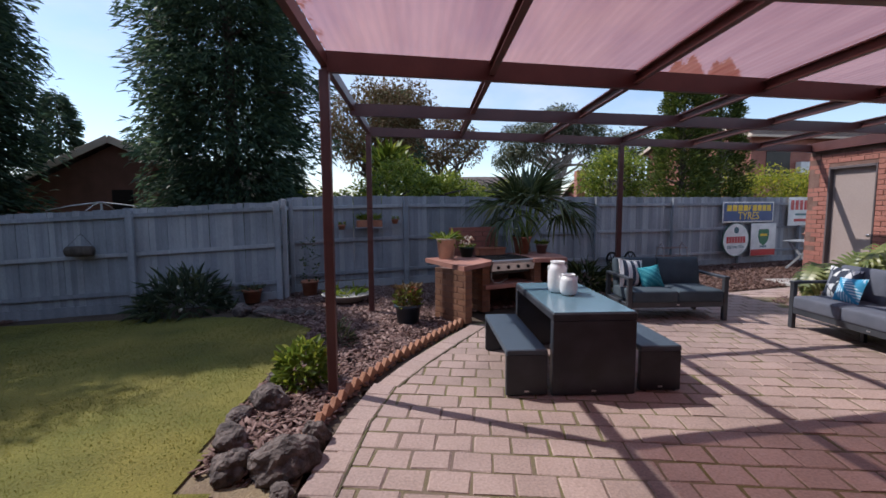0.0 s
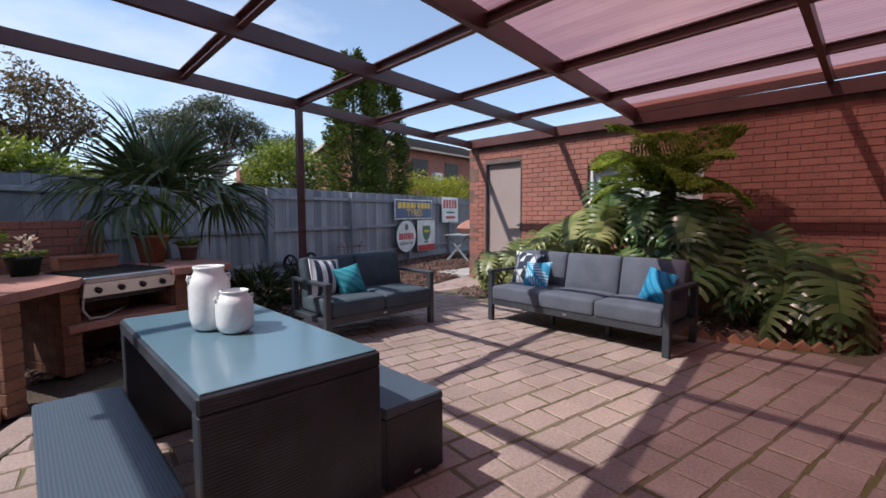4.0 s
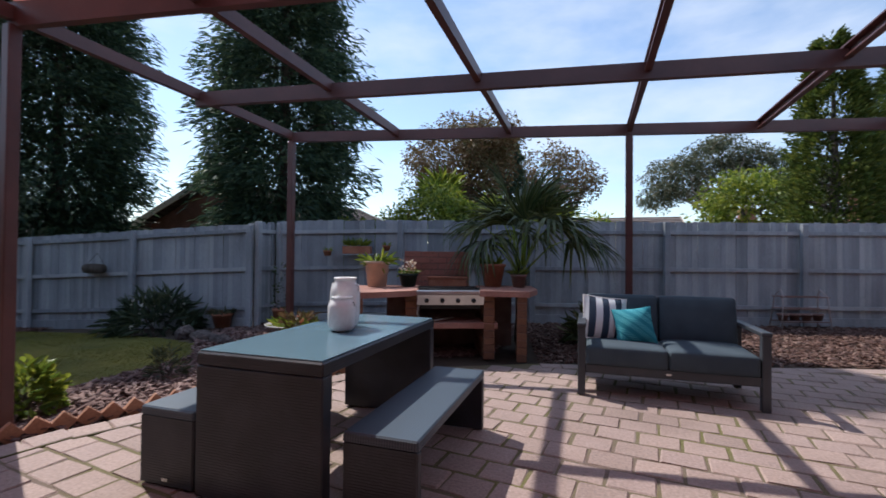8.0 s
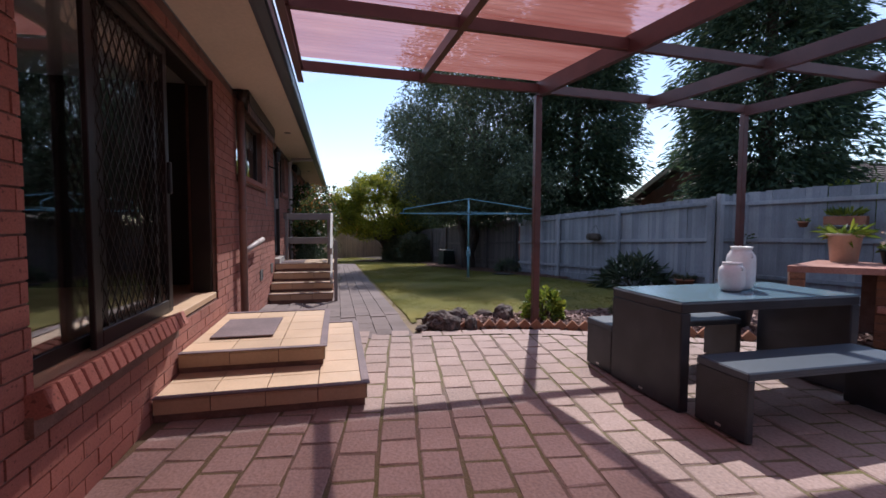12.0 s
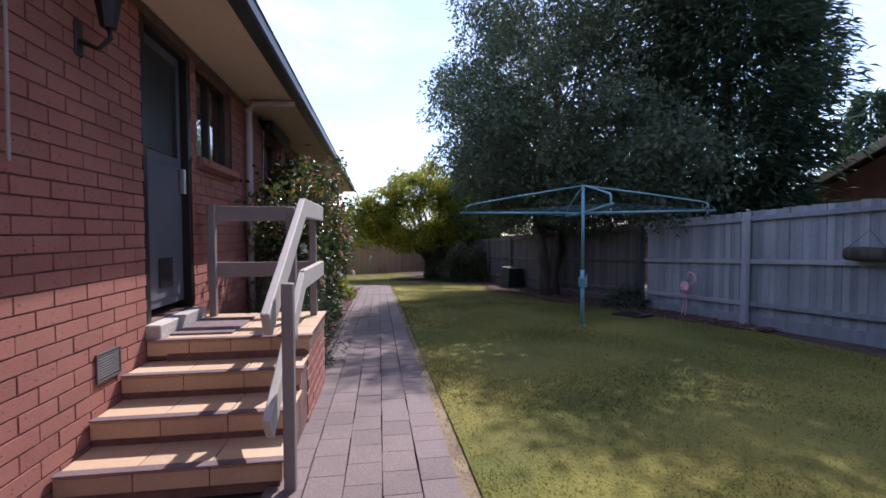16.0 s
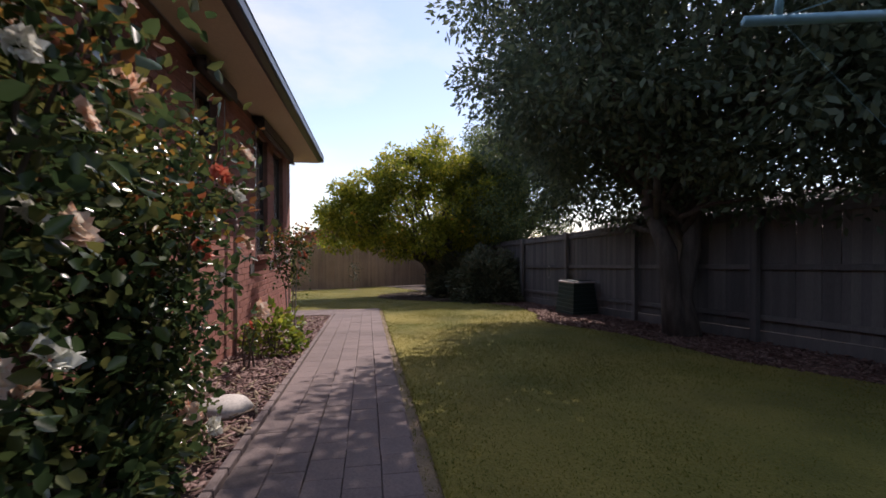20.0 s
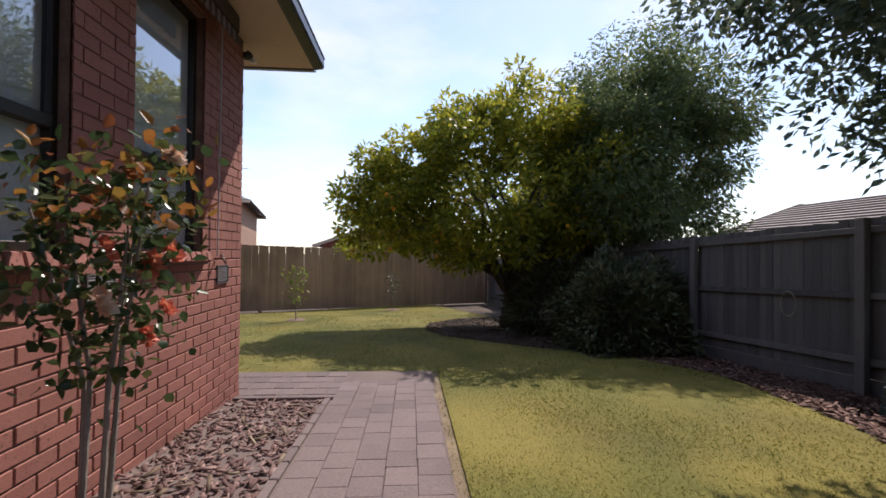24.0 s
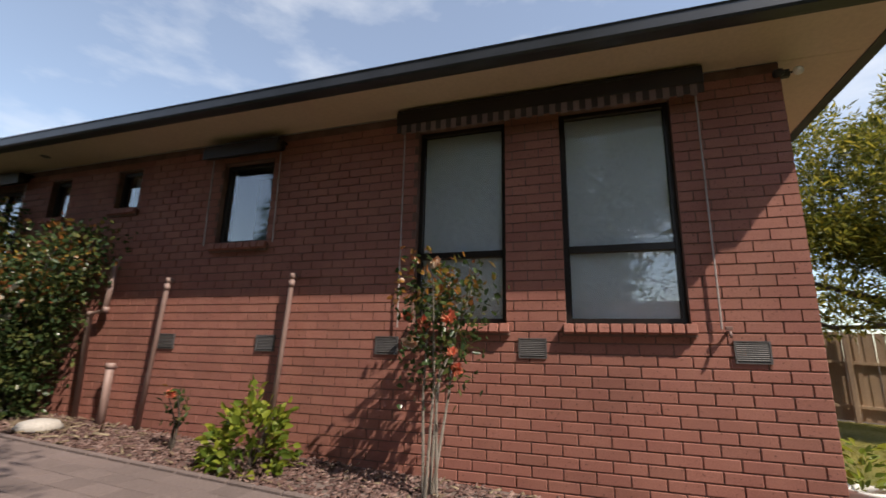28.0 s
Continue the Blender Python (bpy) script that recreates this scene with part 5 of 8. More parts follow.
def patterned(name, kind, c_bg, c_fg, c_mid=None, tile=0.2):
    m, n, l, p = material(name, 0.85)
    tc = n.new("ShaderNodeTexCoord")
    if kind == "stripe":
        w = n.new("ShaderNodeTexWave")
        w.bands_direction = "X"
        w.inputs["Scale"].default_value = 2.55
        l.new(tc.outputs["Object"], w.inputs["Vector"])
        r = ramp_of(n, [(0.49, c_bg), (0.51, c_fg)])
        l.new(w.outputs["Fac"], r.inputs["Fac"])
        out = r.outputs["Color"]
    elif kind == "leaf":
        mp = n.new("ShaderNodeMapping")
        mp.inputs["Scale"].default_value, mp.inputs["Rotation"].default_value = (1.0, 0.55, 0.3), (0, 0, 0.7)
        l.new(tc.outputs["Object"], mp.inputs["Vector"])
        out = None
        for feature in ("F1", "DISTANCE_TO_EDGE"):
            v = n.new("ShaderNodeTexVoronoi")
            v.feature = feature
            v.inputs["Scale"].default_value = 15.0
            l.new(mp.outputs["Vector"], v.inputs["Vector"])
            if feature == "F1":
                sp = n.new("ShaderNodeSeparateColor")
                l.new(v.outputs["Color"], sp.inputs["Color"])
                r = ramp_of(n, [(0.0, c_bg), (0.34, c_fg), (0.78, c_mid)])
                r.color_ramp.interpolation = "CONSTANT"
                l.new(sp.outputs["Red"], r.inputs["Fac"])
                out = r.outputs["Color"]
            else:
                r = ramp_of(n, [(0.05, (1, 1, 1)), (0.07, (0, 0, 0))])
                l.new(v.outputs["Distance"], r.inputs["Fac"])
                out = mixed(n, l, out, c_bg, r.outputs["Color"])
    else:
        def sum_up(op, x, y):
            k = n.new("ShaderNodeMath")
            k.operation = op
            for i, val in enumerate((x, y)):
                if hasattr(val, "links"):
                    l.new(val, k.inputs[i])
                else:
                    k.inputs[i].default_value = val
            return k.outputs[0]
        # fronds: leaflets slant away from a midrib, in tiles of one size
        mp = n.new("ShaderNodeMapping")
        mp.inputs["Rotation"].default_value = (0, 0, 0.75)
        l.new(tc.outputs["Object"], mp.inputs["Vector"])
        ax = n.new("ShaderNodeSeparateXYZ")
        l.new(mp.outputs["Vector"], ax.inputs["Vector"])
        across = sum_up("PINGPONG", sum_up("ADD", ax.outputs["Y"], 10 * tile), tile / 2)
        wave = sum_up("SINE", sum_up("MULTIPLY", sum_up("SUBTRACT", ax.outputs["X"], sum_up("MULTIPLY", across, 1.1)), 36.0 / tile), 0.0)
        edge = sum_up("MULTIPLY", sum_up("SUBTRACT", tile * 0.40, across), 14.0 / tile)
        rib = sum_up("MULTIPLY", sum_up("SUBTRACT", across, tile * 0.035), 30.0 / tile)
        mask = sum_up("MINIMUM", sum_up("MINIMUM", sum_up("ADD", sum_up("MULTIPLY", wave, 2.2), 0.9), edge), rib)
        r = ramp_of(n, [(0.0, c_bg), (0.35, c_mid or c_bg), (0.9, c_fg)])
        l.new(mask, r.inputs["Fac"])
        out = mixed(n, l, r.outputs["Color"], c_bg, noise_of(n, l, 5.0, 2.0), "MIX")
    l.new(out, p.inputs["Base Color"])
    bump(n, l, p, noise_of(n, l, 300, 2.0), 0.2, 0.001)
    return m


M["p_stripe"] = patterned("navy and white stripes", "stripe", (0.03, 0.05, 0.085), (0.72, 0.74, 0.76))
M["p_teal"] = patterned("teal frond print", "frond", (0.012, 0.21, 0.27), (0.16, 0.60, 0.64), (0.03, 0.30, 0.36), 0.13)
M["p_leaf"] = patterned("navy leaf print on white", "leaf", (0.025, 0.035, 0.06), (0.62, 0.64, 0.66), (0.20, 0.22, 0.26))
M["p_blue"] = patterned("blue and white frond print", "frond", (0.03, 0.24, 0.42), (0.82, 0.88, 0.90), (0.06, 0.36, 0.55), 0.30)
M["p_aqua"] = patterned("aqua blue frond print", "frond", (0.004, 0.14, 0.30), (0.10, 0.50, 0.68), (0.008, 0.24, 0.42), 0.16)


def sofa(name, label, m, width, seats, fabric, group=""):
    """Faces -y; origin at the front left foot line's centre on the ground."""
    s = thing(name, label, "sofa", group, m)
    hw, d = width / 2, 0.78
    for sx in (-1, 1):
        x0, x1 = (sx * hw - 0.032, sx * hw + 0.032)
        part("leg", box(x0, x1, 0.0, 0.06, 0.0, 0.60, 0.005), M["sofa_frame"], s)
        part("leg", box(x0, x1, d - 0.06, d, 0.0, 0.60, 0.005), M["sofa_frame"], s)
        part("armrest", box(x0 - 0.006, x1 + 0.006, -0.01, d, 0.60, 0.635, 0.006), M["sofa_frame"], s)
        part("side_rail", box(x0, x1, 0.06, d - 0.06, 0.205, 0.265, 0.005), M["sofa_frame"], s)
    part("front_rail", box(-hw + 0.032, hw - 0.032, 0.005, 0.05, 0.20, 0.275, 0.005), M["sofa_frame"], s)
    part("maker_plate", box(-0.02, 0.02, 0.001, 0.006, 0.23, 0.246), M["steel"], s)
    part("back_rail", box(-hw + 0.032, hw - 0.032, d - 0.05, d, 0.20, 0.275, 0.005), M["sofa_frame"], s)
    part("seat_slats", box(-hw + 0.032, hw - 0.032, 0.05, d - 0.05, 0.25, 0.265), M["sofa_frame"], s)
    part("back_frame", box(-hw + 0.032, hw - 0.032, d - 0.055, d - 0.02, 0.60, 0.70, 0.005, ), M["sofa_frame"], s)
    if seats > 2:
        for x in (-0.35, 0.35):
            part("leg", box(x - 0.025, x + 0.025, 0.30, 0.35, 0.0, 0.25, 0.004), M["sofa_frame"], s)
    w = (width - 0.07) / seats
    for i in range(seats):
        x = -width / 2 + 0.035 + w * (i + 0.5)
        part("seat_cushion", box_cushion(w - 0.004, 0.70, 0.165), M[fabric], s, "", True, pose(x, 0.34, 0.355))
        part("back_cushion", box_cushion(w - 0.004, 0.46, 0.15, 0.04, 0.03), M[fabric], s, "", True, pose(x, d - 0.13, 0.62, 79, 0, 0))
    return s


SOFA_S = pose(5.385, 5.68, 0, 0, 0, 0)
SOFA_L = pose(6.70, 4.23, 0, 0, 0, -90)
sofa("sofa", "two-seat charcoal outdoor sofa with slate cushions", SOFA_S, 1.40, 2, "fabric_teal")
sofa("sofa", "three-seat charcoal outdoor sofa with dark grey cushions", SOFA_L, 2.10, 3, "fabric")


def scatter_cushion(label, m, size, mat, piping=None):
    c = thing("cushion", label, "cushion", "scatter cushions", m)
    part("cover", cushion_geo(size, size, 0.16, 0.75, 14, 1.0), M[mat], c, "", True)
    if piping:
        e = size / 2 * 0.985
        part("piping", Geo().tube([(-e, -e, 0), (0, -e * 0.93, 0), (e, -e, 0), (e * 0.93, 0, 0), (e, e, 0), (0, e * 0.93, 0), (-e, e, 0), (-e * 0.93, 0, 0), (-e, -e, 0)], 0.006, 6), M[piping], c, "", True)
    return c


scatter_cushion("navy and white striped cushion on the small sofa", SOFA_S @ pose(-0.50, 0.42, 0.635, 76, 6, 14), 0.42, "p_stripe", "white")
scatter_cushion("teal frond-print cushion on the small sofa", SOFA_S @ pose(-0.24, 0.34, 0.585, 70, -8, 4), 0.35, "p_teal")
scatter_cushion("navy leaf-print cushion on the long sofa", SOFA_L @ pose(-0.80, 0.46, 0.63, 76, 4, 8), 0.42, "p_leaf")
scatter_cushion("blue and white frond-print cushion on the long sofa", SOFA_L @ pose(-0.58, 0.33, 0.575, 66, -4, 2), 0.36, "p_blue")
scatter_cushion("aqua frond-print cushion on the long sofa", SOFA_L @ pose(0.82, 0.38, 0.59, 72, 8, -22), 0.36, "p_aqua")

# ---- brick barbecue: three bays on a bend ----
bq = thing("barbecue", "tan brick built-in barbecue with slab tops and a gas hotplate", "barbecue", "", pose(3.0, 6.8, 0))
INV = bq.matrix_basis.inverted()


def pier(m, x0, x1, y0, y1, z0, z1, name="brick_pier", mat="brick_tan"):
    p = part(name, box(x0 + 0.006, x1 - 0.006, y0 + 0.006, y1 - 0.006, z0, z1), M["mortar"], bq, "", False, INV @ m)
    cache = {}
    rows = max(1, int(round((z1 - z0) / 0.086)))
    for r in range(rows):
        z = z0 + r * 0.086
        h = min(0.076, z1 - z)
        for face in range(4):
            ln = (x1 - x0) if face % 2 == 0 else (y1 - y0)
            off = 0.115 if (r + face) % 2 else 0.0
            s = -off
            while s < ln - 0.02:
                a, b = max(0.0, s), min(ln, s + 0.23)
                s += 0.24
                if b - a < 0.03:
                    continue
                w = round(b - a, 3)
                key = (w, round(h, 3))
                if key not in cache:
                    cache[key] = box(0, w, -0.001, 0.03, 0, h, 0.003).mesh("brick", M[mat])
                mm = [pose(x0 + a, y0, z), pose(x1, y0 + a, z, 0, 0, 90), pose(x1 - a, y1, z, 0, 0, 180), pose(x0, y1 - a, z, 0, 0, -90)][face]
                part("brick", cache[key], None, p, "", False, mm)
    return p


def bq_part(name, geo, mat, m, label="", parent=None, smooth=False):
    return part(name, geo, M[mat], parent or bq, label, smooth, INV @ m if parent is None else None)


LEFT, MID, RIGHT = pose(2.45, 5.79, 0, 0, 0, 40), pose(2.81, 6.46, 0, 0, 0, 22), pose(3.60, 6.60, 0, 0, 0, 10)
WORLD = pose(0, 0, 0)
pier(LEFT, -0.13, 0.0, 0.0, 0.64, 0.0, 0.75)
pier(MID, -0.14, 0.0, 0.0, 0.70, 0.0, 0.75)
pier(MID, 0.79, 0.92, -0.06, 0.70, 0.0, 0.75)
pier(RIGHT, 0.37, 0.48, 0.02, 0.80, 0.0, 0.75)
bq_part("back_panel", box(-0.4, 1.30, 0.74, 0.80, 0.0, 0.75), "mortar", MID, "sooty brick back of the barbecue")
for poly in ([(2.33, 5.70), (2.80, 6.30), (2.84, 6.50), (2.56, 7.24), (1.80, 6.82)], [(3.54, 6.60), (4.10, 6.68), (4.14, 7.14), (3.98, 7.78), (3.26, 7.52)]):
    bq_part("slab_top", Geo().prism(poly, 0.75, 0.815), "slab_top", WORLD, "reddish slab bench top")
bq_part("shelf", box(-0.12, 0.96, -0.06, 0.42, 0.36, 0.43, 0.008), "slab_top", MID, "brick shelf below the burners")
bq_part("ledge", box(-0.10, 0.90, 0.62, 0.90, 0.72, 0.80, 0.008), "mortar", MID, "sooty ledge behind the hotplate")
pier(pose(2.26, 7.36, 0, 0, 0, 19), 0.0, 0.92, 0.0, 0.11, 0.0, 1.28, "splashback", "brick")
bq_part("lid_front", box(-0.01, 0.80, -0.105, -0.075, 0.762, 0.815, 0.008), "steel", MID, "bright stainless front of the hotplate lid")
hp = bq_part("hotplate", box(0.0, 0.79, 0.0, 0.62, 0.755, 0.815, 0.006), "black", MID, "black barbecue hotplate")
bq_part("control_panel", Geo().prism([(0.0, 0.64), (0.0, 0.735), (-0.07, 0.79), (-0.09, 0.79), (-0.045, 0.64)], 0.0, 0.79), "steel", MID @ Matrix(((0, 0, 1, 0), (1, 0, 0, 0), (0, 1, 0, 0), (0, 0, 0, 1))), "stainless burner fascia")
for i in range(4):
    bq_part("knob", Geo().lathe([(0.026, 0.0), (0.026, 0.02), (0.014, 0.024), (0.012, 0.034), (0.001, 0.035)], 14), "black", MID @ pose(0.11 + i * 0.185, -0.062, 0.695, 98, 0, 0), "", None, True)
bq_part("burner_tray", box(0.03, 0.76, 0.02, 0.58, 0.585, 0.64, 0.005), "black", MID)
bq_part("gas_hose", Geo().tube([(0.02, -0.01, 0.64), (0.0, -0.03, 0.54), (0.05, -0.03, 0.46), (0.18, 0.0, 0.445), (0.32, 0.1, 0.455), (0.45, 0.2, 0.46)], 0.011, 8), "concrete", MID, "", None, True)
for i in range(18):
    part("lid_rib", box(0.03, 0.76, 0.03 + i * 0.032, 0.038 + i * 0.032, 0.815, 0.821), M["black"], hp)


def pot_geo(r0, r1, h, rim=0.02, t=0.012):
    return Geo().lathe([(r0, 0), (r1 * 0.96, h - rim * 1.6), (r1 * 1.05, h - rim * 1.6), (r1 * 1.05, h), (r1 * 0.95, h), (r1 * 0.86, h - rim * 1.6), (r0 * 0.8, 0.03), (0.001, 0.03)], 28)


def leafy(name, parent, pts, way, length, width, mat, seed, droop=0.1):
    me = leaf_cloud(name, np.array(pts), np.array(way), length, width, M[mat], seed, droop, 0.18, width > 0.012)
    return tagged(part(name, me, None, parent), kind="stuff")


def tuft(n, r, h, seed, up=0.6):
    q = np.random.default_rng(seed)
    a = q.uniform(0, 2 * np.pi, n)
    rr = r * np.sqrt(q.uniform(0, 1, n))
    p = np.stack([rr * np.cos(a), rr * np.sin(a), h * q.uniform(0.0, 1.0, n)], 1)
    w = np.stack([np.cos(a), np.sin(a), np.full(n, up)], 1) + q.normal(0, 0.35, (n, 3))
    return p, w


def potted(name, label, m, r0, r1, h, mat, leafs, category="plant pot", group=""):
    p = thing(name, label, category, group, m)
    part("pot", pot_geo(r0, r1, h), M[mat], p, "", True)
    part("soil", Geo().lathe([(0.001, h - 0.04), (r1 * 0.88, h - 0.045)], 20), M["soil"], p)
    for i, (n, r, hh, ln, wd, lm, up) in enumerate(leafs):
        a, b = tuft(n, r, hh, 11 + i, up)
        a[:, 2] += h - 0.03
        leafy("leaves", p, a, b, ln, wd, lm, 5 + i)
    return p


TOP = 0.816
potted("plant_pot", "tall beige pot with pale succulents on the barbecue", pose(2.14, 6.74, TOP), 0.12, 0.16, 0.33, "cream_pot", [(70, 0.13, 0.05, 0.17, 0.035, "leaf_bush", 0.5)])
potted("plant_pot", "dark green pot with pink succulents on the barbecue", pose(2.49, 6.95, TOP), 0.09, 0.125, 0.17, "bin_green", [(90, 0.11, 0.06, 0.06, 0.035, "leaf_bush", 0.4), (70, 0.10, 0.20, 0.04, 0.03, "petal_peach", 0.8)])
tr = thing("plant_trough", "long terracotta trough in front of the splashback", "plant pot", "", pose(2.93, 7.25, 0.801, 0, 0, 20))
g = Geo().box(-0.24, 0.24, -0.08, 0.08, 0.0, 0.015, 0.005)
g.box(-0.25, 0.25, -0.09, -0.075, 0.012, 0.14, 0.005).box(-0.25, 0.25, 0.075, 0.09, 0.012, 0.14, 0.005).box(-0.25, -0.235, -0.075, 0.075, 0.012, 0.14, 0.005).box(0.235, 0.25, -0.075, 0.075, 0.012, 0.14, 0.005)
g.box(-0.262, 0.262, -0.102, -0.088, 0.11, 0.145, 0.005)
part("trough", g, M["terracotta"], tr)
part("soil", box(-0.235, 0.235, -0.075, 0.075, 0.015, 0.11), M["soil"], tr)
potted("plant_pot", "round terracotta pot with grassy leaves on the barbecue", pose(3.52, 7.42, TOP), 0.11, 0.165, 0.30, "terracotta", [(26, 0.08, 0.02, 0.16, 0.02, "leaf_bush", 1.2)])
potted("plant_pot", "small brown pot with yellowish shoots on the barbecue", pose(3.87, 7.40, TOP), 0.075, 0.10, 0.17, "pipe", [(60, 0.08, 0.05, 0.10, 0.02, "leaf_bush", 0.9)])

# ---- pots and plants in the bark bed ----
potted("plant_pot", "blue glazed pot with reddish flowering succulents", pose(1.54, 5.91, 0), 0.15, 0.19, 0.26, "blue_glaze", [(220, 0.17, 0.28, 0.10, 0.03, "leaf_rust", 0.9), (160, 0.16, 0.22, 0.09, 0.03, "leaf_bush", 0.7), (14, 0.12, 0.3, 0.06, 0.05, "petal_red", 0.6)])
bw = thing("planter_bowl", "wide pale stone bowl planter with low succulents", "plant pot", "", pose(0.42, 7.36, 0))
part("bowl", Geo().lathe([(0.2, 0), (0.30, 0.04), (0.40, 0.13), (0.43, 0.15), (0.41, 0.16), (0.37, 0.12), (0.001, 0.10)], 32), M["concrete"], bw, "", True)
a, b = tuft(90, 0.3, 0.05, 3, 0.9)
a[:, 2] += 0.12
leafy("leaves", bw, a, b, 0.16, 0.03, "leaf_bush", 4)
potted("plant_pot", "terracotta pot with a thin rose against the fence", pose(-0.40, 8.12, gz(-0.4)), 0.12, 0.16, 0.28, "terracotta", [(110, 0.16, 0.85, 0.06, 0.035, "leaf_rose", 0.4)])
potted("plant_pot", "terracotta pot with grey foliage beside the bush", pose(-1.35, 7.75, gz(-1.35)), 0.12, 0.17, 0.24, "terracotta", [(80, 0.16, 0.08, 0.12, 0.03, "leaf_gum", 0.6)])
for x, z, lab in ((0.12, 1.20, "small terracotta wall pot hung on the fence"), (1.18, 1.30, "small terracotta pot in a black holder on the fence")):
    potted("wall_pot", lab, pose(x, north_fence_y(x) - 0.16, z), 0.05, 0.075, 0.10, "terracotta", [(20, 0.05, 0.05, 0.08, 0.02, "leaf_bush", 1.0)], "plant pot", "wall pots")
tr2 = thing("wall_trough", "terracotta trough with greenery hung on the fence", "plant pot", "", pose(0.66, north_fence_y(0.66) - 0.17, 1.24, 0, 0, 16))
part("trough", box(-0.26, 0.26, -0.08, 0.08, 0, 0.14, 0.01), M["terracotta"], tr2)
part("shelf", box(-0.28, 0.28, -0.09, 0.1, -0.02, 0.0, 0.003), M["fence"], tr2)
a, b = tuft(70, 0.2, 0.05, 8, 1.2)
a[:, 1] *= 0.3
a[:, 2] += 0.13
leafy("leaves", tr2, a, b, 0.14, 0.03, "leaf_bush", 4)


def shrub(name, label, x, y, r, h, n, ln, wd, mat, seed, petals=None, z=None, flat=0.0, category="shrub", stems=5):
    """A dense bush: short stems and a domed cloud of leaves with an uneven outline."""
    s = thing(name, label, category, "", pose(x, y, gz(x) if z is None else z))
    q = np.random.default_rng(seed)
    for i in range(stems):
        a = q.uniform(0, 6.28)
        part("stem", Geo().tube([(0.3 * r * 0.3 * math.cos(a), 0.3 * r * 0.3 * math.sin(a), -0.02), (0.35 * r * math.cos(a), 0.35 * r * math.sin(a), h * 0.45), (0.6 * r * math.cos(a + 0.3), 0.6 * r * math.sin(a + 0.3), h * 0.75)], [0.014, 0.010, 0.004], 6), M["bark"], s)
    d = q.normal(size=(n, 3))
    d /= np.linalg.norm(d, axis=1, keepdims=True)
    d[:, 2] = np.abs(d[:, 2])
    lump = 1 + 0.22 * np.sin(3.1 * d[:, 0] * 2 + seed) * np.cos(2.7 * d[:, 1] * 2 + 2 * d[:, 2] * 2)
    rad = lump * q.uniform(0.45, 1.0, n) ** 0.5
    p = d * rad[:, None] * np.array([r, r, h])
    leafy("leaves", s, p, d + q.normal(0, 0.5, (n, 3)), ln, wd, mat, seed, 0.15)
    if petals:
        k = petals[1]
        dd = d[:k] * (lump[:k] * 1.0)[:, None] * np.array([r, r, h])
        pp = np.repeat(dd, 7, axis=0) + q.normal(0, petals[2] * 0.15, (7 * k, 3))
        leafy("blossom", s, pp, q.normal(size=(7 * k, 3)) + np.repeat(d[:k], 7, axis=0), petals[2], petals[2] * 0.8, petals[0], seed + 1, 0)
    return s


shrub("shrub", "strappy dark bush with small white flowers by the fence", -2.3, 7.3, 0.62, 0.55, 620, 0.30, 0.018, "leaf_dark", 21, ("petal_white", 26, 0.05))
shrub("shrub", "bright green low shrub beside the pergola post", 0.62, 3.78, 0.26, 0.36, 520, 0.09, 0.05, "leaf_bush", 22)
shrub("shrub", "sprawling grey-green herb in the bark bed", 0.75, 4.9, 0.16, 0.26, 160, 0.10, 0.015, "leaf_gum", 23)
shrub("shrub", "spiky plant at the foot of the fence below the palm", 4.95, 8.25, 0.42, 0.40, 300, 0.30, 0.022, "leaf_palm", 24)
shrub("shrub", "low grassy clump at the foot of the fence", 6.6, 10.2, 0.3, 0.25, 160, 0.2, 0.015, "leaf_gum", 25)


def rock(x, y, sx, sy, sz, seed, label="rough dark volcanic garden rock", mat="rock"):
    bm = bmesh.new()
    bmesh.ops.create_icosphere(bm, subdivisions=4, radius=1.0)
    for v in bm.verts:
        c = v.co.copy()
        k = 1 + 0.28 * noise.noise(c * 1.4 + Vector((seed, 0, 0))) + 0.12 * noise.noise(c * 3.4 + Vector((0, seed, 0))) - 0.10 * abs(noise.noise(c * 8 + Vector((0, 0, seed))))
        v.co = Vector((c.x * sx * 0.84 * k, c.y * sy * 0.84 * k, c.z * sz * 0.8 * k))
    me = bpy.data.meshes.new("rock")
    bm.to_mesh(me)
    bm.free()
    me.materials.append(M[mat])
    ob = new("rock", me)
    ob.matrix_basis = pose(x, y, gz(x) + sz * 0.22, 0, 0, seed * 37)
    return tagged(ob, label, "rock", "garden rocks")


for i, (x, y, sx, sy, sz) in enumerate([(0.87, 2.33, 0.27, 0.20, 0.19), (0.56, 2.30, 0.16, 0.14, 0.14), (0.40, 2.66, 0.20, 0.13, 0.13), (0.46, 3.28, 0.20, 0.16, 0.16), (0.99, 2.66, 0.12, 0.09, 0.14), (0.36, 3.86, 0.15, 0.11, 0.07), (0.30, 3.05, 0.15, 0.10, 0.07),
                                        (-1.2, 6.88, 0.22, 0.16, 0.15), (-0.78, 6.78, 0.26, 0.18, 0.10), (-0.43, 6.62, 0.16, 0.12, 0.09), (-0.22, 6.56, 0.16, 0.12, 0.09), (0.02, 6.42, 0.14, 0.1, 0.07), (0.93, 2.08, 0.1, 0.08, 0.05)]):
    rock(x, y, sx, sy, sz, i + 1)

# saw-tooth terracotta edging along the paving
ed = thing("garden_edging", "row of tilted terracotta edging bricks along the paving", "edging")
shape = box(-0.055, 0.055, -0.025, 0.025, -0.055, 0.055, 0.005).mesh("edging_brick", M["edging"])


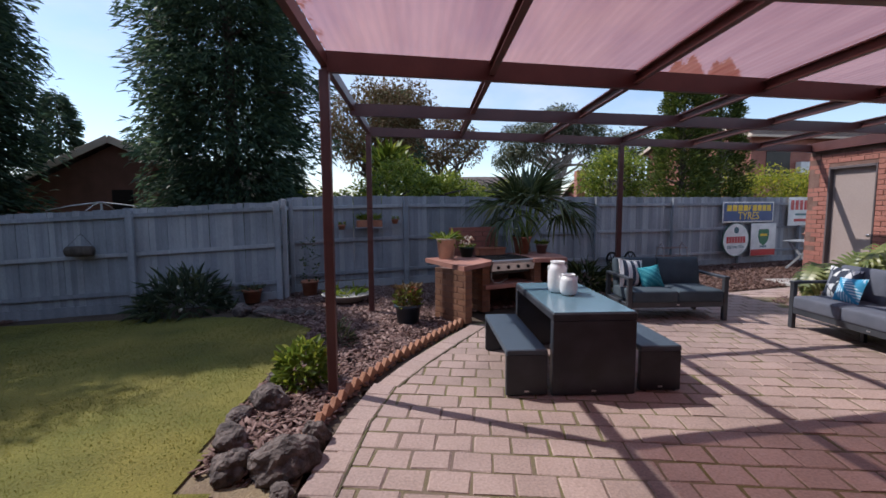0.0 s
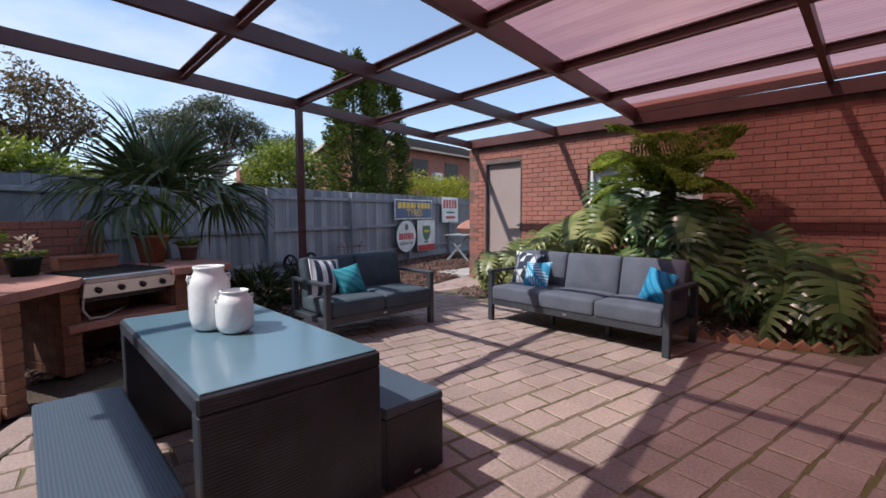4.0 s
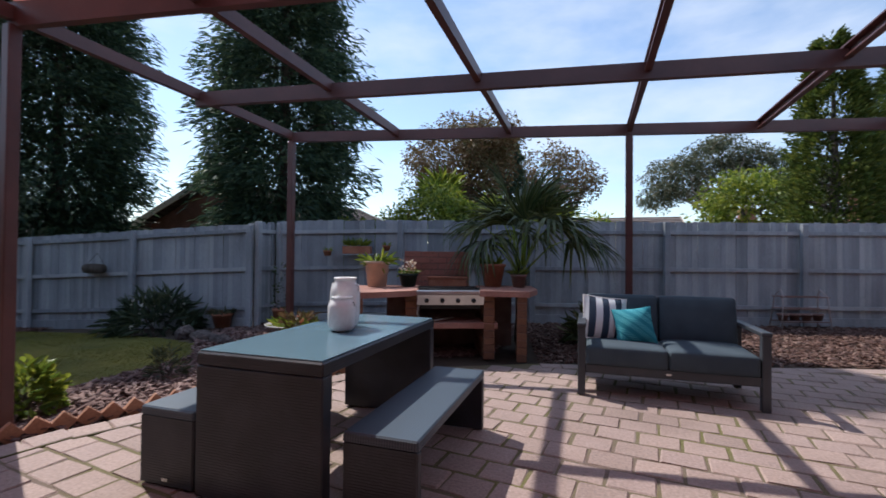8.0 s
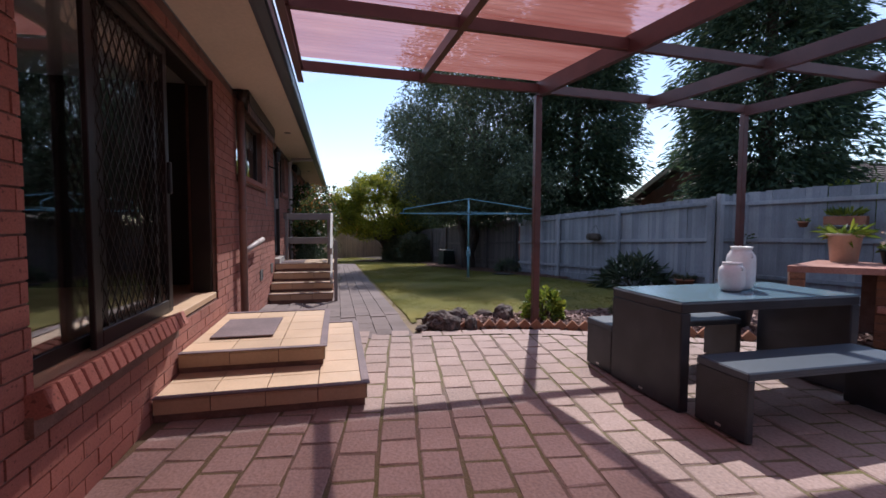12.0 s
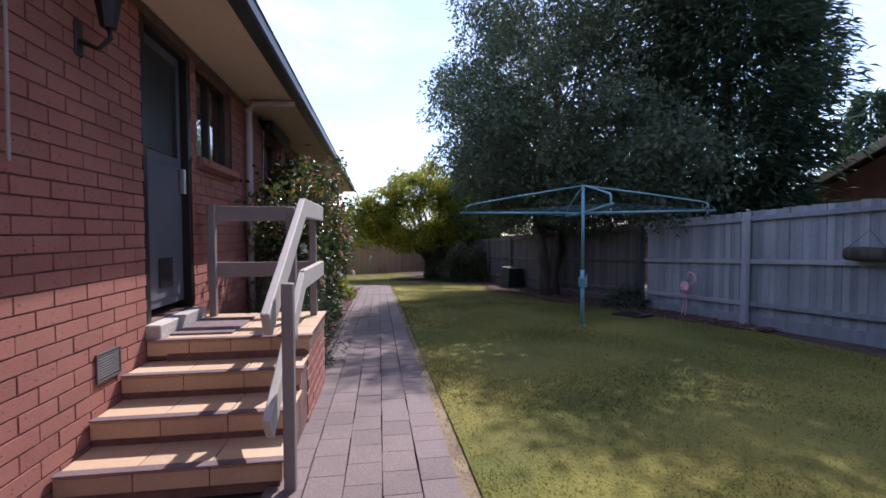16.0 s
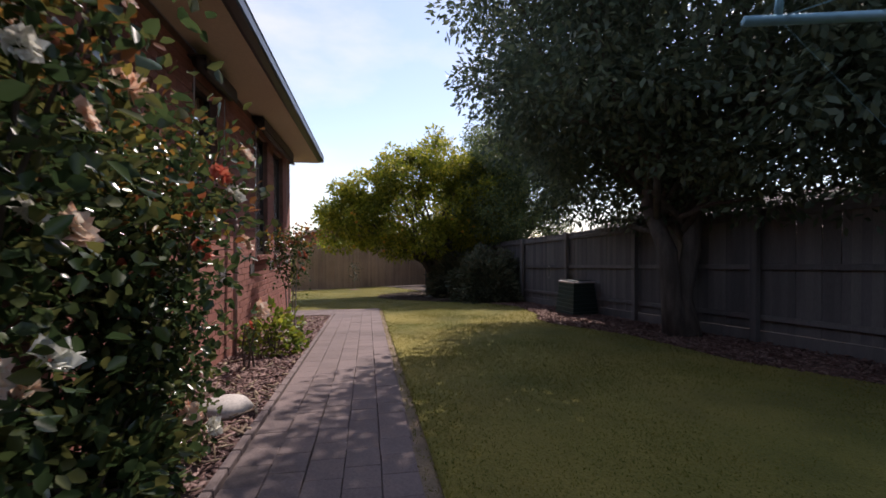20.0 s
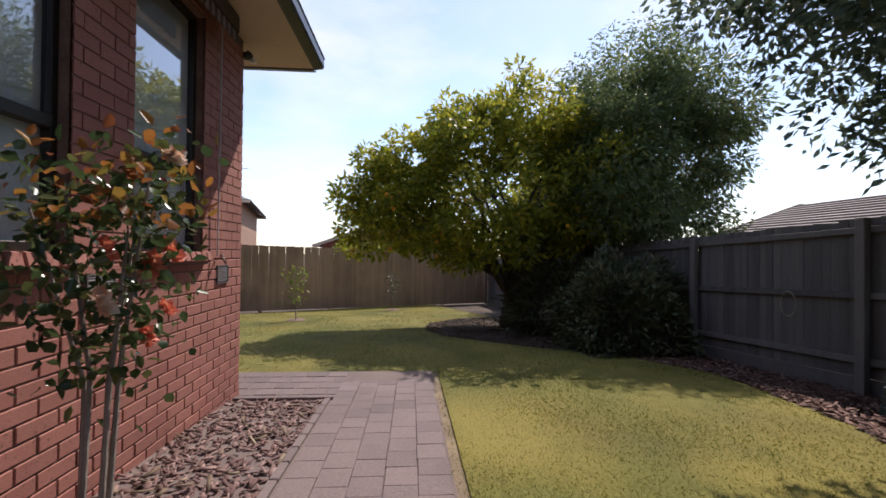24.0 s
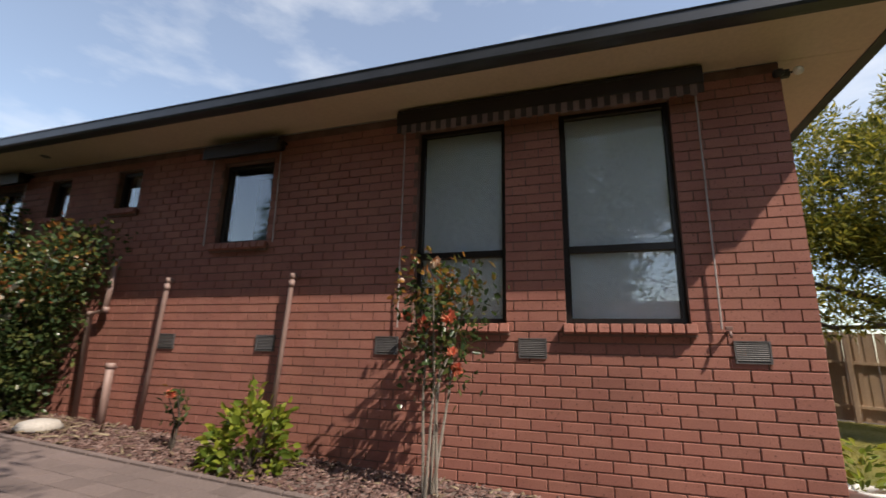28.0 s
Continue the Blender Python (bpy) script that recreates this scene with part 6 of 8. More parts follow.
def along(line, step):
    out, rest = [], 0.0
    for (x1, y1), (x2, y2) in zip(line, line[1:]):
        ln = math.hypot(x2 - x1, y2 - y1)
        s = rest
        while s < ln:
            out.append((x1 + (x2 - x1) * s / ln, y1 + (y2 - y1) * s / ln, math.degrees(math.atan2(y2 - y1, x2 - x1))))
            s += step
        rest = s - ln
    return out


for x, y, yaw in along([(0.93, 2.62), (0.98, 3.0), (1.12, 3.55), (1.46, 4.32), (1.9, 5.1), (2.28, 5.72)], 0.142):
    ob = part("edging_brick", shape, None, ed)
    ob.matrix_basis = pose(x, y, 0.018, 0, 0, yaw) @ pose(0, 0, 0, 0, 45 + rng.uniform(-5, 5), 0)
ed2 = thing("garden_edging", "row of tilted terracotta edging bricks in front of the ferns", "edging")
for x, y, yaw in along([(7.68, 3.3), (7.75, 2.7), (8.0, 2.2), (8.4, 1.85), (9.2, 1.6)], 0.142):
    ob = part("edging_brick", shape, None, ed2)
    ob.matrix_basis = pose(x, y, 0.018, 0, 0, yaw) @ pose(0, 0, 0, 0, 45 + rng.uniform(-5, 5), 0)


# ---- signs on the fence ----
def lettering(text, size, mat, parent, m, name="lettering"):
    cu = bpy.data.curves.new("lettering", "FONT")
    cu.body, cu.size, cu.align_x, cu.align_y, cu.extrude = text, size, "CENTER", "CENTER", 0.001
    ob = bpy.data.objects.new("lettering", cu)
    me = bpy.data.meshes.new_from_object(ob)
    bpy.data.objects.remove(ob)
    me.materials.clear()
    me.materials.append(M[mat])
    return part(name, me, None, parent, "", False, m)


def fence_sign(label, x, z, off=0.06):
    """An upright sign plate hung on the north fence, its face towards the patio."""
    return thing("sign", label, "sign", "enamel signs", pose(x, north_fence_y(x) - off - 0.08, z, 90, 0, 16))


s = fence_sign("blue enamel tyre sign with yellow lettering and white border", 11.06, 1.46)
part("plate", box(-0.99, 0.99, -0.29, 0.29, -0.012, 0.0, 0.004), M["sign_white"], s)
part("field", box(-0.955, 0.955, -0.255, 0.255, 0.0, 0.004), M["sign_blue"], s)
lettering("TYRES", 0.30, "sign_yellow", s, pose(0, -0.115, 0.006))
for i, (a, b) in enumerate(((-0.84, -0.67), (-0.63, -0.46), (-0.42, -0.25), (-0.21, -0.05), (0.14, 0.30), (0.34, 0.49), (0.53, 0.67), (0.71, 0.86))):
    part("brand_bar", box(a, b, 0.03, 0.20, 0.004, 0.007), M["sign_yellow"], s)
part("brand_bar", Geo().prism([(0.0, 0.02), (0.08, 0.13), (0.02, 0.12), (0.1, 0.21), (-0.06, 0.17), (0.02, 0.17), (-0.04, 0.1)], 0.007, 0.009), M["sign_yellow"], s)
s = fence_sign("white oval enamel sign with red band", 10.60, 0.68, 0.10)
oval = [(0.50 * math.cos(a * math.pi / 16), 0.47 * math.sin(a * math.pi / 16)) for a in range(32)]
part("plate", Geo().prism(oval, -0.012, 0.0), M["sign_green"], s)
part("field", Geo().prism([(x * 0.965, y * 0.968) for x, y in oval], 0.0, 0.004), M["sign_white"], s)
for i in range(7):
    part("brand_bar", box(-0.36 + i * 0.105, -0.28 + i * 0.105, -0.09, 0.09, 0.004, 0.007), M["sign_red"], s)
lettering("DISTRIBUTOR", 0.105, "sign_teal", s, pose(0, -0.21, 0.006))
part("emblem", Geo().lathe([(0.07, 0.004), (0.09, 0.007)], 20, pose(0, 0.27, 0)), M["sign_teal"], s)
s = fence_sign("white enamel sign with a green shield and a red strip", 11.64, 0.66, 0.10)
part("plate", box(-0.50, 0.50, -0.47, 0.47, -0.012, 0.0, 0.004), M["sign_white"], s)
part("shield", Geo().prism([(-0.20, 0.30), (0.20, 0.30), (0.22, 0.1), (0.15, -0.08), (0.0, -0.18), (-0.15, -0.08), (-0.22, 0.1)], 0.0, 0.006), M["sign_green"], s)
part("brand_bar", box(-0.14, 0.14, 0.10, 0.17, 0.006, 0.009), M["sign_yellow"], s)
part("strip", box(-0.49, 0.49, -0.46, -0.28, 0.0, 0.005), M["sign_red"], s)
for i in range(3):
    part("bar", box(-0.12 + i * 0.09, -0.06 + i * 0.09, -0.23, -0.17, 0.0, 0.004), M["sign_teal"], s)
s = fence_sign("white enamel sign with red heading", 13.15, 1.46)
part("plate", box(-0.55, 0.55, -0.42, 0.42, -0.012, 0.0, 0.004), M["sign_white"], s)
for i in range(5):
    part("brand_bar", box(-0.46 + i * 0.19, -0.32 + i * 0.19, 0.05, 0.33, 0.0, 0.004), M["sign_red"], s)
part("bar", box(-0.25, 0.3, -0.12, -0.06, 0.0, 0.004), M["sign_teal"], s)
part("bar", box(-0.3, 0.35, -0.30, -0.22, 0.0, 0.004), M["sign_red"], s)

# old ironwork and wooden bench by the fence
def iron(label, x, z):
    w = thing("garden_ornament", label, "ornament", "", pose(x, north_fence_y(x) - 0.30, z, 0, 0, 16))
    return w


o = iron("rusty pair of cast iron wheels on an axle against the fence", 6.75, 0.28)
for k in (-0.28, 0.28):
    part("wheel", Geo().tube([(k, 0.19 * math.cos(a * math.pi / 10), 0.02 + 0.19 * math.sin(a * math.pi / 10)) for a in range(21)], 0.028, 6), M["black"], o, "", True)
    for a in range(3):
        part("spoke", Geo().tube([(k, 0.18 * math.cos(a * 1.047), 0.02 + 0.18 * math.sin(a * 1.047)), (k, -0.18 * math.cos(a * 1.047), 0.02 - 0.18 * math.sin(a * 1.047))], 0.012, 6), M["black"], o)
part("axle", Geo().tube([(-0.4, 0, 0.02), (0.4, 0, 0.02)], 0.02, 8), M["black"], o)
o = iron("small rusty wire plant stand with pots", 8.3, 0.0)
for k in (-0.42, 0.42):
    part("side_frame", Geo().tube([(k, -0.15, 0), (k * 0.9, -0.12, 0.55), (k * 0.8, 0.0, 0.68), (k * 0.9, 0.1, 0.55), (k, 0.15, 0)], 0.012, 6), M["pipe_grey"], o, "", True)
for z in (0.12, 0.34, 0.55):
    part("shelf_bar", Geo().tube([(-0.42, -0.12, z), (0.42, -0.12, z)], 0.01, 6), M["pipe"], o)
    part("shelf_bar", Geo().tube([(-0.42, 0.1, z), (0.42, 0.1, z)], 0.01, 6), M["pipe"], o)
for i in range(4):
    part("small_pot", pot_geo(0.06, 0.085, 0.12), M["pipe"], o, "", True, pose(-0.3 + i * 0.2, 0, 0.13))
tb = thing("picnic_table", "weathered slatted table with folding legs beside the garage", "table", "", pose(11.9, 10.6, 0, 0, 0, 20))
for i in range(5):
    part("slat", box(-0.75, 0.75, -0.33 + i * 0.14, -0.21 + i * 0.14, 0.72, 0.745, 0.003), M["fence"], tb)
for k in (-0.6, 0.6):
    plank((k, -0.33, 0.0), (k, 0.3, 0.71), 0.06, 0.03, tb, "fence", "leg")
    plank((k, 0.33, 0.0), (k, -0.3, 0.71), 0.06, 0.03, tb, "fence", "leg")
cl = thing("folded_cloth", "red and grey folded cover heaped on the slatted table", "cloth", "", pose(12.05, 10.55, 0.745))
part("cover", cushion_geo(0.7, 0.6, 0.5, 0.6, 10, 0.5), M["slab_top"], cl, "", True, pose(0, 0, 0.16))
structure("concrete_path", box(9.35, 14.0, 8.2, 9.1, -0.03, 0.012), M["concrete"], "pale concrete strip beside the garage")

# ---- fan palm behind the barbecue ----
def fan_leaf(seed, segs=26, ln=0.86, sag=0.3):
    """A fan of narrow pleated blades, spread in the local xy plane, hub at the origin; the blades arch down to their tips."""
    q = random.Random(seed)
    g = Geo()
    for i in range(segs):
        a = math.radians(-92 + 184 * i / (segs - 1) + q.uniform(-3, 3))
        l2 = ln * (0.70 + 0.30 * math.cos(a * 0.8)) * q.uniform(0.86, 1.1)
        w = 0.025
        d, s = Vector((math.cos(a), math.sin(a), 0)), Vector((-math.sin(a), math.cos(a), 0))
        drop = sag * q.uniform(0.5, 1.6)
        up = Vector((0, 0, 0.010))
        lift = 0.10 * abs(math.sin(a))
        at = [d * l2 * u + Vector((0, 0, lift * u * (1 - u) - drop * l2 * u ** 2.4)) - d * (0.35 * drop * l2 * u ** 3) for u in (0.03, 0.35, 0.6, 0.82, 1.0)]
        vs = [at[0]]
        for p, k in zip(at[1:4], (1.0, 0.85, 0.5)):
            vs += [p - s * w * k + up, p, p + s * w * k + up]
        vs.append(at[4])
        fs = [(0, 1, 2), (0, 2, 3)]
        for b in (1, 4):
            fs += [(b, b + 3, b + 4, b + 1), (b + 1, b + 4, b + 5, b + 2)]
        fs += [(7, 10, 8), (8, 10, 9)]
        g.add([tuple(v) for v in vs], fs)
    return g


palm = thing("fan_palm", "fan palm with arching dark green fronds behind the barbecue", "palm", "", pose(3.78, 8.20, 0))
part("trunk", Geo().tube([(0, 0, -0.05), (0.02, 0, 0.4), (0.0, 0.02, 0.85), (0.0, 0.02, 1.05)], [0.10, 0.085, 0.09, 0.05], 12), M["bark"], palm, "fibrous brown palm trunk", True)
fans = [fan_leaf(i, 28, 0.84, 0.24 if i < 3 else 0.55).mesh("fan", M["leaf_palm"]) for i in range(6)]
q = random.Random(5)
for i in range(15):
    a = 2.399 * i + 0.4
    k = i / 14
    el = math.radians(84 - 50 * k)
    ln = 0.66 + 0.20 * q.random()
    d = Vector((math.cos(a) * math.cos(el), math.sin(a) * math.cos(el), math.sin(el)))
    base = Vector((0.05 * math.cos(a), 0.05 * math.sin(a), 0.98 + 0.10 * (1 - k)))
    mid = base + d * ln * 0.55 + Vector((0, 0, 0.10))
    tip = base + d * ln + Vector((0, 0, 0.04 - 0.06 * k))
    part("frond_stalk", Geo().tube([base, mid, tip], [0.014, 0.011, 0.008], 6), M["leaf_fern"], palm)
    out = (tip - mid).normalized()
    out = (out + Vector((0, 0, -0.05 - 0.42 * k))).normalized()
    rot = out.to_track_quat("X", "Z").to_matrix().to_4x4()
    sc = q.uniform(0.85, 1.1)
    part("fan", fans[i % 3 if k < 0.5 else 3 + i % 3], None, palm, "", False, Matrix.Translation(tip) @ rot @ pose(0, 0, 0, q.uniform(-32, 32), 0, 0) @ Matrix.Scale(sc, 4))


# ---- split-leaf philodendrons and tree fern against the garage wall ----
def split_leaf(seed, ln=0.62, w=0.62):
    """A big glossy heart-shaped leaf cut into curved fingers, in local xy, stalk end at the origin, tip towards +x."""
    q = random.Random(seed)
    g = Geo()
    n = 9
    fold = q.uniform(0.10, 0.24)
    sag = lambda x, y: fold * abs(y) - 0.85 * y * y / w - 0.42 * max(x, 0.0) ** 2 / ln
    for side in (1, -1):
        for i in range(n):
            t0, t1 = i / n, (i + 1) / n
            tm = (t0 + t1) / 2
            r0, r1 = t0 * ln * 0.9, t1 * ln * 0.9
            span = w * 0.52 * math.sin(math.pi * (0.24 + 0.72 * tm)) ** 0.7 * q.uniform(0.94, 1.05)
            sweep = (-0.55 + 1.25 * tm) * span
            slit = q.uniform(0.26, 0.46)
            rows = []
            for u, k in ((0.0, 1.0), (0.34, 1.0), (0.60, 1.0 - slit), (0.84, 0.92 - slit), (0.97, 0.5)):
                half = (r1 - r0) / 2 * k * (1 + 0.22 * u)
                cx = (r0 + r1) / 2 + sweep * u ** 1.3
                y = side * span * u
                rows.append([(x, y, sag(x, y) - 0.04 * (u > 0.9)) for x in (cx - half, cx + half)])
            vs = [p for r in rows for p in r]
            fs = [(2 * j, 2 * j + 1, 2 * j + 3, 2 * j + 2) for j in range(len(rows) - 1)]
            g.add(vs, fs if side > 0 else [f[::-1] for f in fs])
    g.add([(ln * 0.86, -0.035, sag(ln * 0.86, 0)), (ln * 0.86, 0.035, sag(ln * 0.86, 0)), (ln * 1.06, 0, sag(ln * 1.06, 0) - 0.03)], [(0, 1, 2)])
    rib = [(ln * 0.94 * i / 6, 0.011 - 0.0013 * i) for i in range(7)]
    g.add([(x, y * e, sag(x, 0) + 0.006) for x, y in rib for e in (-1, 1)], [(2 * i, 2 * i + 2, 2 * i + 3, 2 * i + 1) for i in range(6)])
    return g


split_shapes = {k: [split_leaf(i).mesh("leaf", M[k], True) for i in range(5)] for k in ("leaf_monstera", "leaf_scorched")}


def philodendron(label, root, n, xs, ys, zs, seed, size, mat):
    """Leaves hang outwards in a bank that climbs from zs[0] at ys[0] to zs[1] at ys[1]."""
    p = thing("split_leaf_plant", label, "plant", "split-leaf plants", pose(*root, 0))
    q = random.Random(seed)
    part("stem", Geo().tube([(0, 0, -0.05), (0.1, 0.05, zs[1] * 0.35), (0.05, -0.05, zs[1] * 0.7)], [0.05, 0.045, 0.03], 8), M["bark"], p, "", True)
    for i in range(n):
        k = q.random()
        y = ys[0] + (ys[1] - ys[0]) * k
        top = zs[0] + (zs[1] - zs[0]) * k
        out = q.random()
        x = xs[1] + (xs[0] - xs[1]) * out
        z = top * (1.0 - 0.55 * out * q.random()) + q.uniform(-0.05, 0.08)
        tip = Vector((x - root[0], y - root[1], z))
        start = Vector((0.05, 0.0, min(z, zs[1]) * q.uniform(0.25, 0.6)))
        mid = (start + tip) / 2 + Vector((0.02, 0, 0.14))
        part("leaf_stalk", Geo().tube([start, mid, tip], [0.013, 0.010, 0.007], 5, False), M[mat], p)
        d = Vector((-1.0, q.uniform(-0.9, 0.7), q.uniform(-1.15, -0.35))).normalized()
        rot = d.to_track_quat("X", "Z").to_matrix().to_4x4()
        sc = size * q.uniform(0.75, 1.2)
        part("leaf", split_shapes[mat][q.randrange(5)], None, p, "", False, Matrix.Translation(tip) @ rot @ pose(0, 0, 0, q.uniform(-30, 30), 0, 0) @ Matrix.Scale(sc, 4))
    return p


philodendron("huge sun-scorched split-leaf plant banked against the garage wall", (8.95, 5.5), 52, (8.30, 9.0), (6.5, 4.5), (0.62, 1.62), 31, 0.92, "leaf_scorched")
philodendron("big dark glossy split-leaf plant below the tree fern", (8.9, 4.2), 20, (8.25, 8.85), (4.8, 3.3), (1.70, 1.45), 32, 1.12, "leaf_monstera")
philodendron("dark split-leaf plant spreading in the shaded corner", (8.7, 2.9), 30, (8.2, 8.95), (3.7, 2.05), (1.18, 0.90), 33, 1.02, "leaf_monstera")
philodendron("low split-leaf plant beside the garage door", (8.5, 6.6), 14, (8.1, 8.8), (7.0, 6.2), (0.45, 0.80), 34, 0.7, "leaf_scorched")

fern = thing("tree_fern", "tree fern with lime-green arching fronds above the split leaves", "tree fern", "", pose(8.62, 3.9, 0))
part("trunk", Geo().tube([(0, 0, -0.05), (-0.05, 0, 0.9), (-0.1, -0.05, 1.62)], [0.13, 0.11, 0.09], 12), M["bark"], fern, "shaggy dark fern trunk", True)


def frond_mesh(seed, ln):
    q = np.random.default_rng(seed)
    n = 42
    t = np.linspace(0.08, 1, n)
    xs, zs = ln * t, 0.30 * ln * np.sin(t * 2.2) - 0.28 * ln * t ** 2.2
    at, way = [], []
    for i in range(n):
        w = 0.34 * ln * math.sin(math.pi * (0.10 + 0.88 * t[i])) ** 0.9
        for s in (1, -1):
            m = 9
            for k in range(m):
                u = (k + 0.5) / m
                y = s * w * u
                x = xs[i] + 0.25 * w * u
                for e in (1, -1):
                    at.append((x, y, zs[i] - 0.10 * w * u))
                    way.append((e * 0.8 + 0.2, s * 0.5, -0.15 + q.normal(0, 0.15)))
    return leaf_cloud("frond", np.array(at), np.array(way), 0.068 * ln / 1.1, 0.024 * ln / 1.1, M["leaf_fern"], seed, 0.1, 0.05)


fr = [frond_mesh(i, 1.15) for i in range(3)]
q = random.Random(9)
for i in range(17):
    a = i * 2.399
    k = i / 16
    away = 0.55 if math.cos(a) > 0.35 else 1.0           # the wall side stays short and steep
    ob = part("frond", fr[i % 3], None, fern, "", False, pose(-0.1, -0.05, 1.60, 0, (-52 + 66 * k) if away == 1.0 else -58, math.degrees(a)) @ pose(0, 0, 0, q.uniform(-28, 28), 0, 0) @ Matrix.Scale(q.uniform(0.78, 1.02) * away, 4))
    pts = [(1.15 * t, 0, 0.30 * 1.15 * math.sin(t * 2.2) - 0.28 * 1.15 * t ** 2.2) for t in (0, 0.25, 0.5, 0.75, 1.0)]
    st = part("stalk", Geo().tube(pts, [0.012, 0.010, 0.007, 0.005, 0.002], 5, False), M["leaf_fern"], ob)


# ---- roses along the house ----
def rose(label, x, y, h, spread, canes, leaves, blooms, petal, seed, z0=None, lean=0.0, low=0.25, ruddy=0.14, bark="bark"):
    s = thing("rose_bush", label, "rose", "", pose(x, y, gz(x) if z0 is None else z0))
    q = np.random.default_rng(seed)
    ends, allp, allw = [], [], []
    for i in range(canes):
        a = q.uniform(0, 6.28)
        r = spread * q.uniform(0.3, 1.0)
        top = Vector((r * math.cos(a) + lean, max(r * math.sin(a) * 0.8, -y + 0.05), h * q.uniform(0.7, 1.0)))
        mid = Vector((top.x * 0.35, top.y * 0.35, top.z * 0.5)) + Vector((q.normal(0, 0.04), q.normal(0, 0.04), 0))
        part("cane", Geo().tube([(0.05 * math.cos(a), 0.05 * math.sin(a), -0.03), mid, top], [0.014, 0.010, 0.005], 6), M[bark], s)
        m = leaves // canes
        t = low + (1.06 - low) * q.uniform(0, 1, m) ** 0.8
        base = np.array([tuple(mid)])
        t0 = np.clip(t, 0, 0.5)[:, None] * 2
        t1 = np.clip(t - 0.5, 0, 0.6)[:, None] * 2
        p = np.array([tuple(mid)]) * t0 + (np.array([tuple(top)]) - base) * t1
        sp = spread * 0.34
        p = p + np.clip(q.normal(0, 1, (m, 3)), -1.7, 1.7) * np.array([sp, sp * 0.8, sp * 0.8])
        p[:, 2] = np.minimum(p[:, 2], h * 1.03)
        p[:, 1] = np.maximum(p[:, 1], 0.04 - y)
        p[:, 2] = np.maximum(p[:, 2], 0.05)
        allp.append(p)
        allw.append(q.normal(0, 1, (m, 3)) + np.array([0, 0.3, 0.15]))
        ends.append(p)
    p, w = np.concatenate(allp), np.concatenate(allw)
    leafy("leaves", s, p, w, 0.060, 0.040, "leaf_rose", seed, 0.15)
    young = p[:, 2] > np.quantile(p[:, 2], 0.55)
    young &= q.uniform(0, 1, len(p)) < ruddy
    leafy("young_leaves", s, p[young] + np.array([0, 0.04, 0.05]), w[young] + np.array([0, 0.2, 0.5]), 0.062, 0.040, "leaf_young", seed + 7, 0.0)
    if blooms:
        pick = p[q.choice(len(p), blooms * 3, replace=False)]
        pick = pick[np.argsort(-(pick[:, 1] + 0.25 * q.uniform(0, 1, len(pick))))][:blooms]
        shape = []
        for k in range(3):
            g2 = np.random.default_rng(k)
            n = 34
            aa = np.arange(n) * 2.399
            rr = 0.035 * np.sqrt(np.arange(n) / n)
            at = np.stack([rr * np.cos(aa) * 0.6, rr * np.sin(aa) * 0.6, 0.0 * aa], 1)
            wy = np.stack([np.cos(aa) * (0.25 + rr * 26), np.sin(aa) * (0.25 + rr * 26), np.full(n, 0.75)], 1)
            shape.append(leaf_cloud("bloom", at, wy, 0.048, 0.05, M[petal if isinstance(petal, str) else petal[k % len(petal)]], k, 0, 0.3))
        for i, c in enumerate(pick):
            d = Vector((q.normal(0, 0.4), 0.9, q.uniform(0.1, 0.9)))
            part("bloom", shape[i % 3], None, s, "", False, Matrix.Translation(Vector(c) + Vector((0, 0.05, 0.02))) @ d.to_track_quat("Z", "Y").to_matrix().to_4x4() @ Matrix.Scale(q.uniform(0.7, 1.12), 4))
    return s


rose("tall climbing rose with glossy leaves beside the landing", -5.3, 0.45, 2.3, 0.62, 11, 5200, 8, ("petal_peach", "petal_white"), 41)
rose("tall climbing rose with peach and white blooms on the house wall", -6.6, 0.45, 2.45, 0.62, 13, 8600, 26, ("petal_peach", "petal_white", "petal_peach"), 42, None, 0, 0.06)
rose("tall climbing rose with dark foliage on the house wall", -8.0, 0.48, 2.1, 0.60, 12, 7600, 18, ("petal_peach", "petal_white", "petal_red"), 43, None, -0.15, 0.04)
rose("thin standard rose with coral blooms in front of the window", -12.88, 0.46, 1.66, 0.42, 5, 720, 7, ("petal_red", "petal_peach"), 44, None, -0.14, 0.56, 0.38, "bark_pale")
rose("low sparse rose with a yellow bud", -10.4, 0.42, 0.6, 0.16, 3, 60, 1, "petal_red", 46, None, 0, 0.4)
shrub("shrub", "soft feathery shrub beside the landing", -4.35, 0.55, 0.55, 0.95, 12000, 0.055, 0.007, "leaf_rosemary", 47)
shrub("shrub", "bright green young rose bush in the mulch", -11.3, 0.5, 0.36, 0.56, 520, 0.085, 0.055, "leaf_bush", 48)
shrub("shrub", "bushy green leaves at the foot of the roses", -7.5, 0.42, 0.42, 0.5, 1100, 0.08, 0.045, "leaf_rose", 49)

# ---- rotary clothes line ----
HX, HY = -6.09, 4.73
hz = gz(HX)
h = thing("rotary_clothes_line", "pale blue rotary clothes hoist standing on the lawn", "clothes line", "", pose(HX, HY, hz))
part("mast", Geo().tube([(0, 0, -0.1), (0, 0, 0.9)], 0.032, 12), M["hoist"], h, "", True)
part("inner_mast", Geo().tube([(0, 0, 0.9), (0, 0, 2.24)], 0.025, 12), M["hoist"], h, "", True)
part("winder_box", box(-0.05, 0.05, -0.05, 0.06, 0.62, 0.78, 0.01), M["hoist"], h)
part("winder_handle", Geo().tube([(0.05, 0.0, 0.7), (0.14, 0.0, 0.7), (0.14, 0.0, 0.84)], 0.009, 6), M["steel"], h)
arms = []
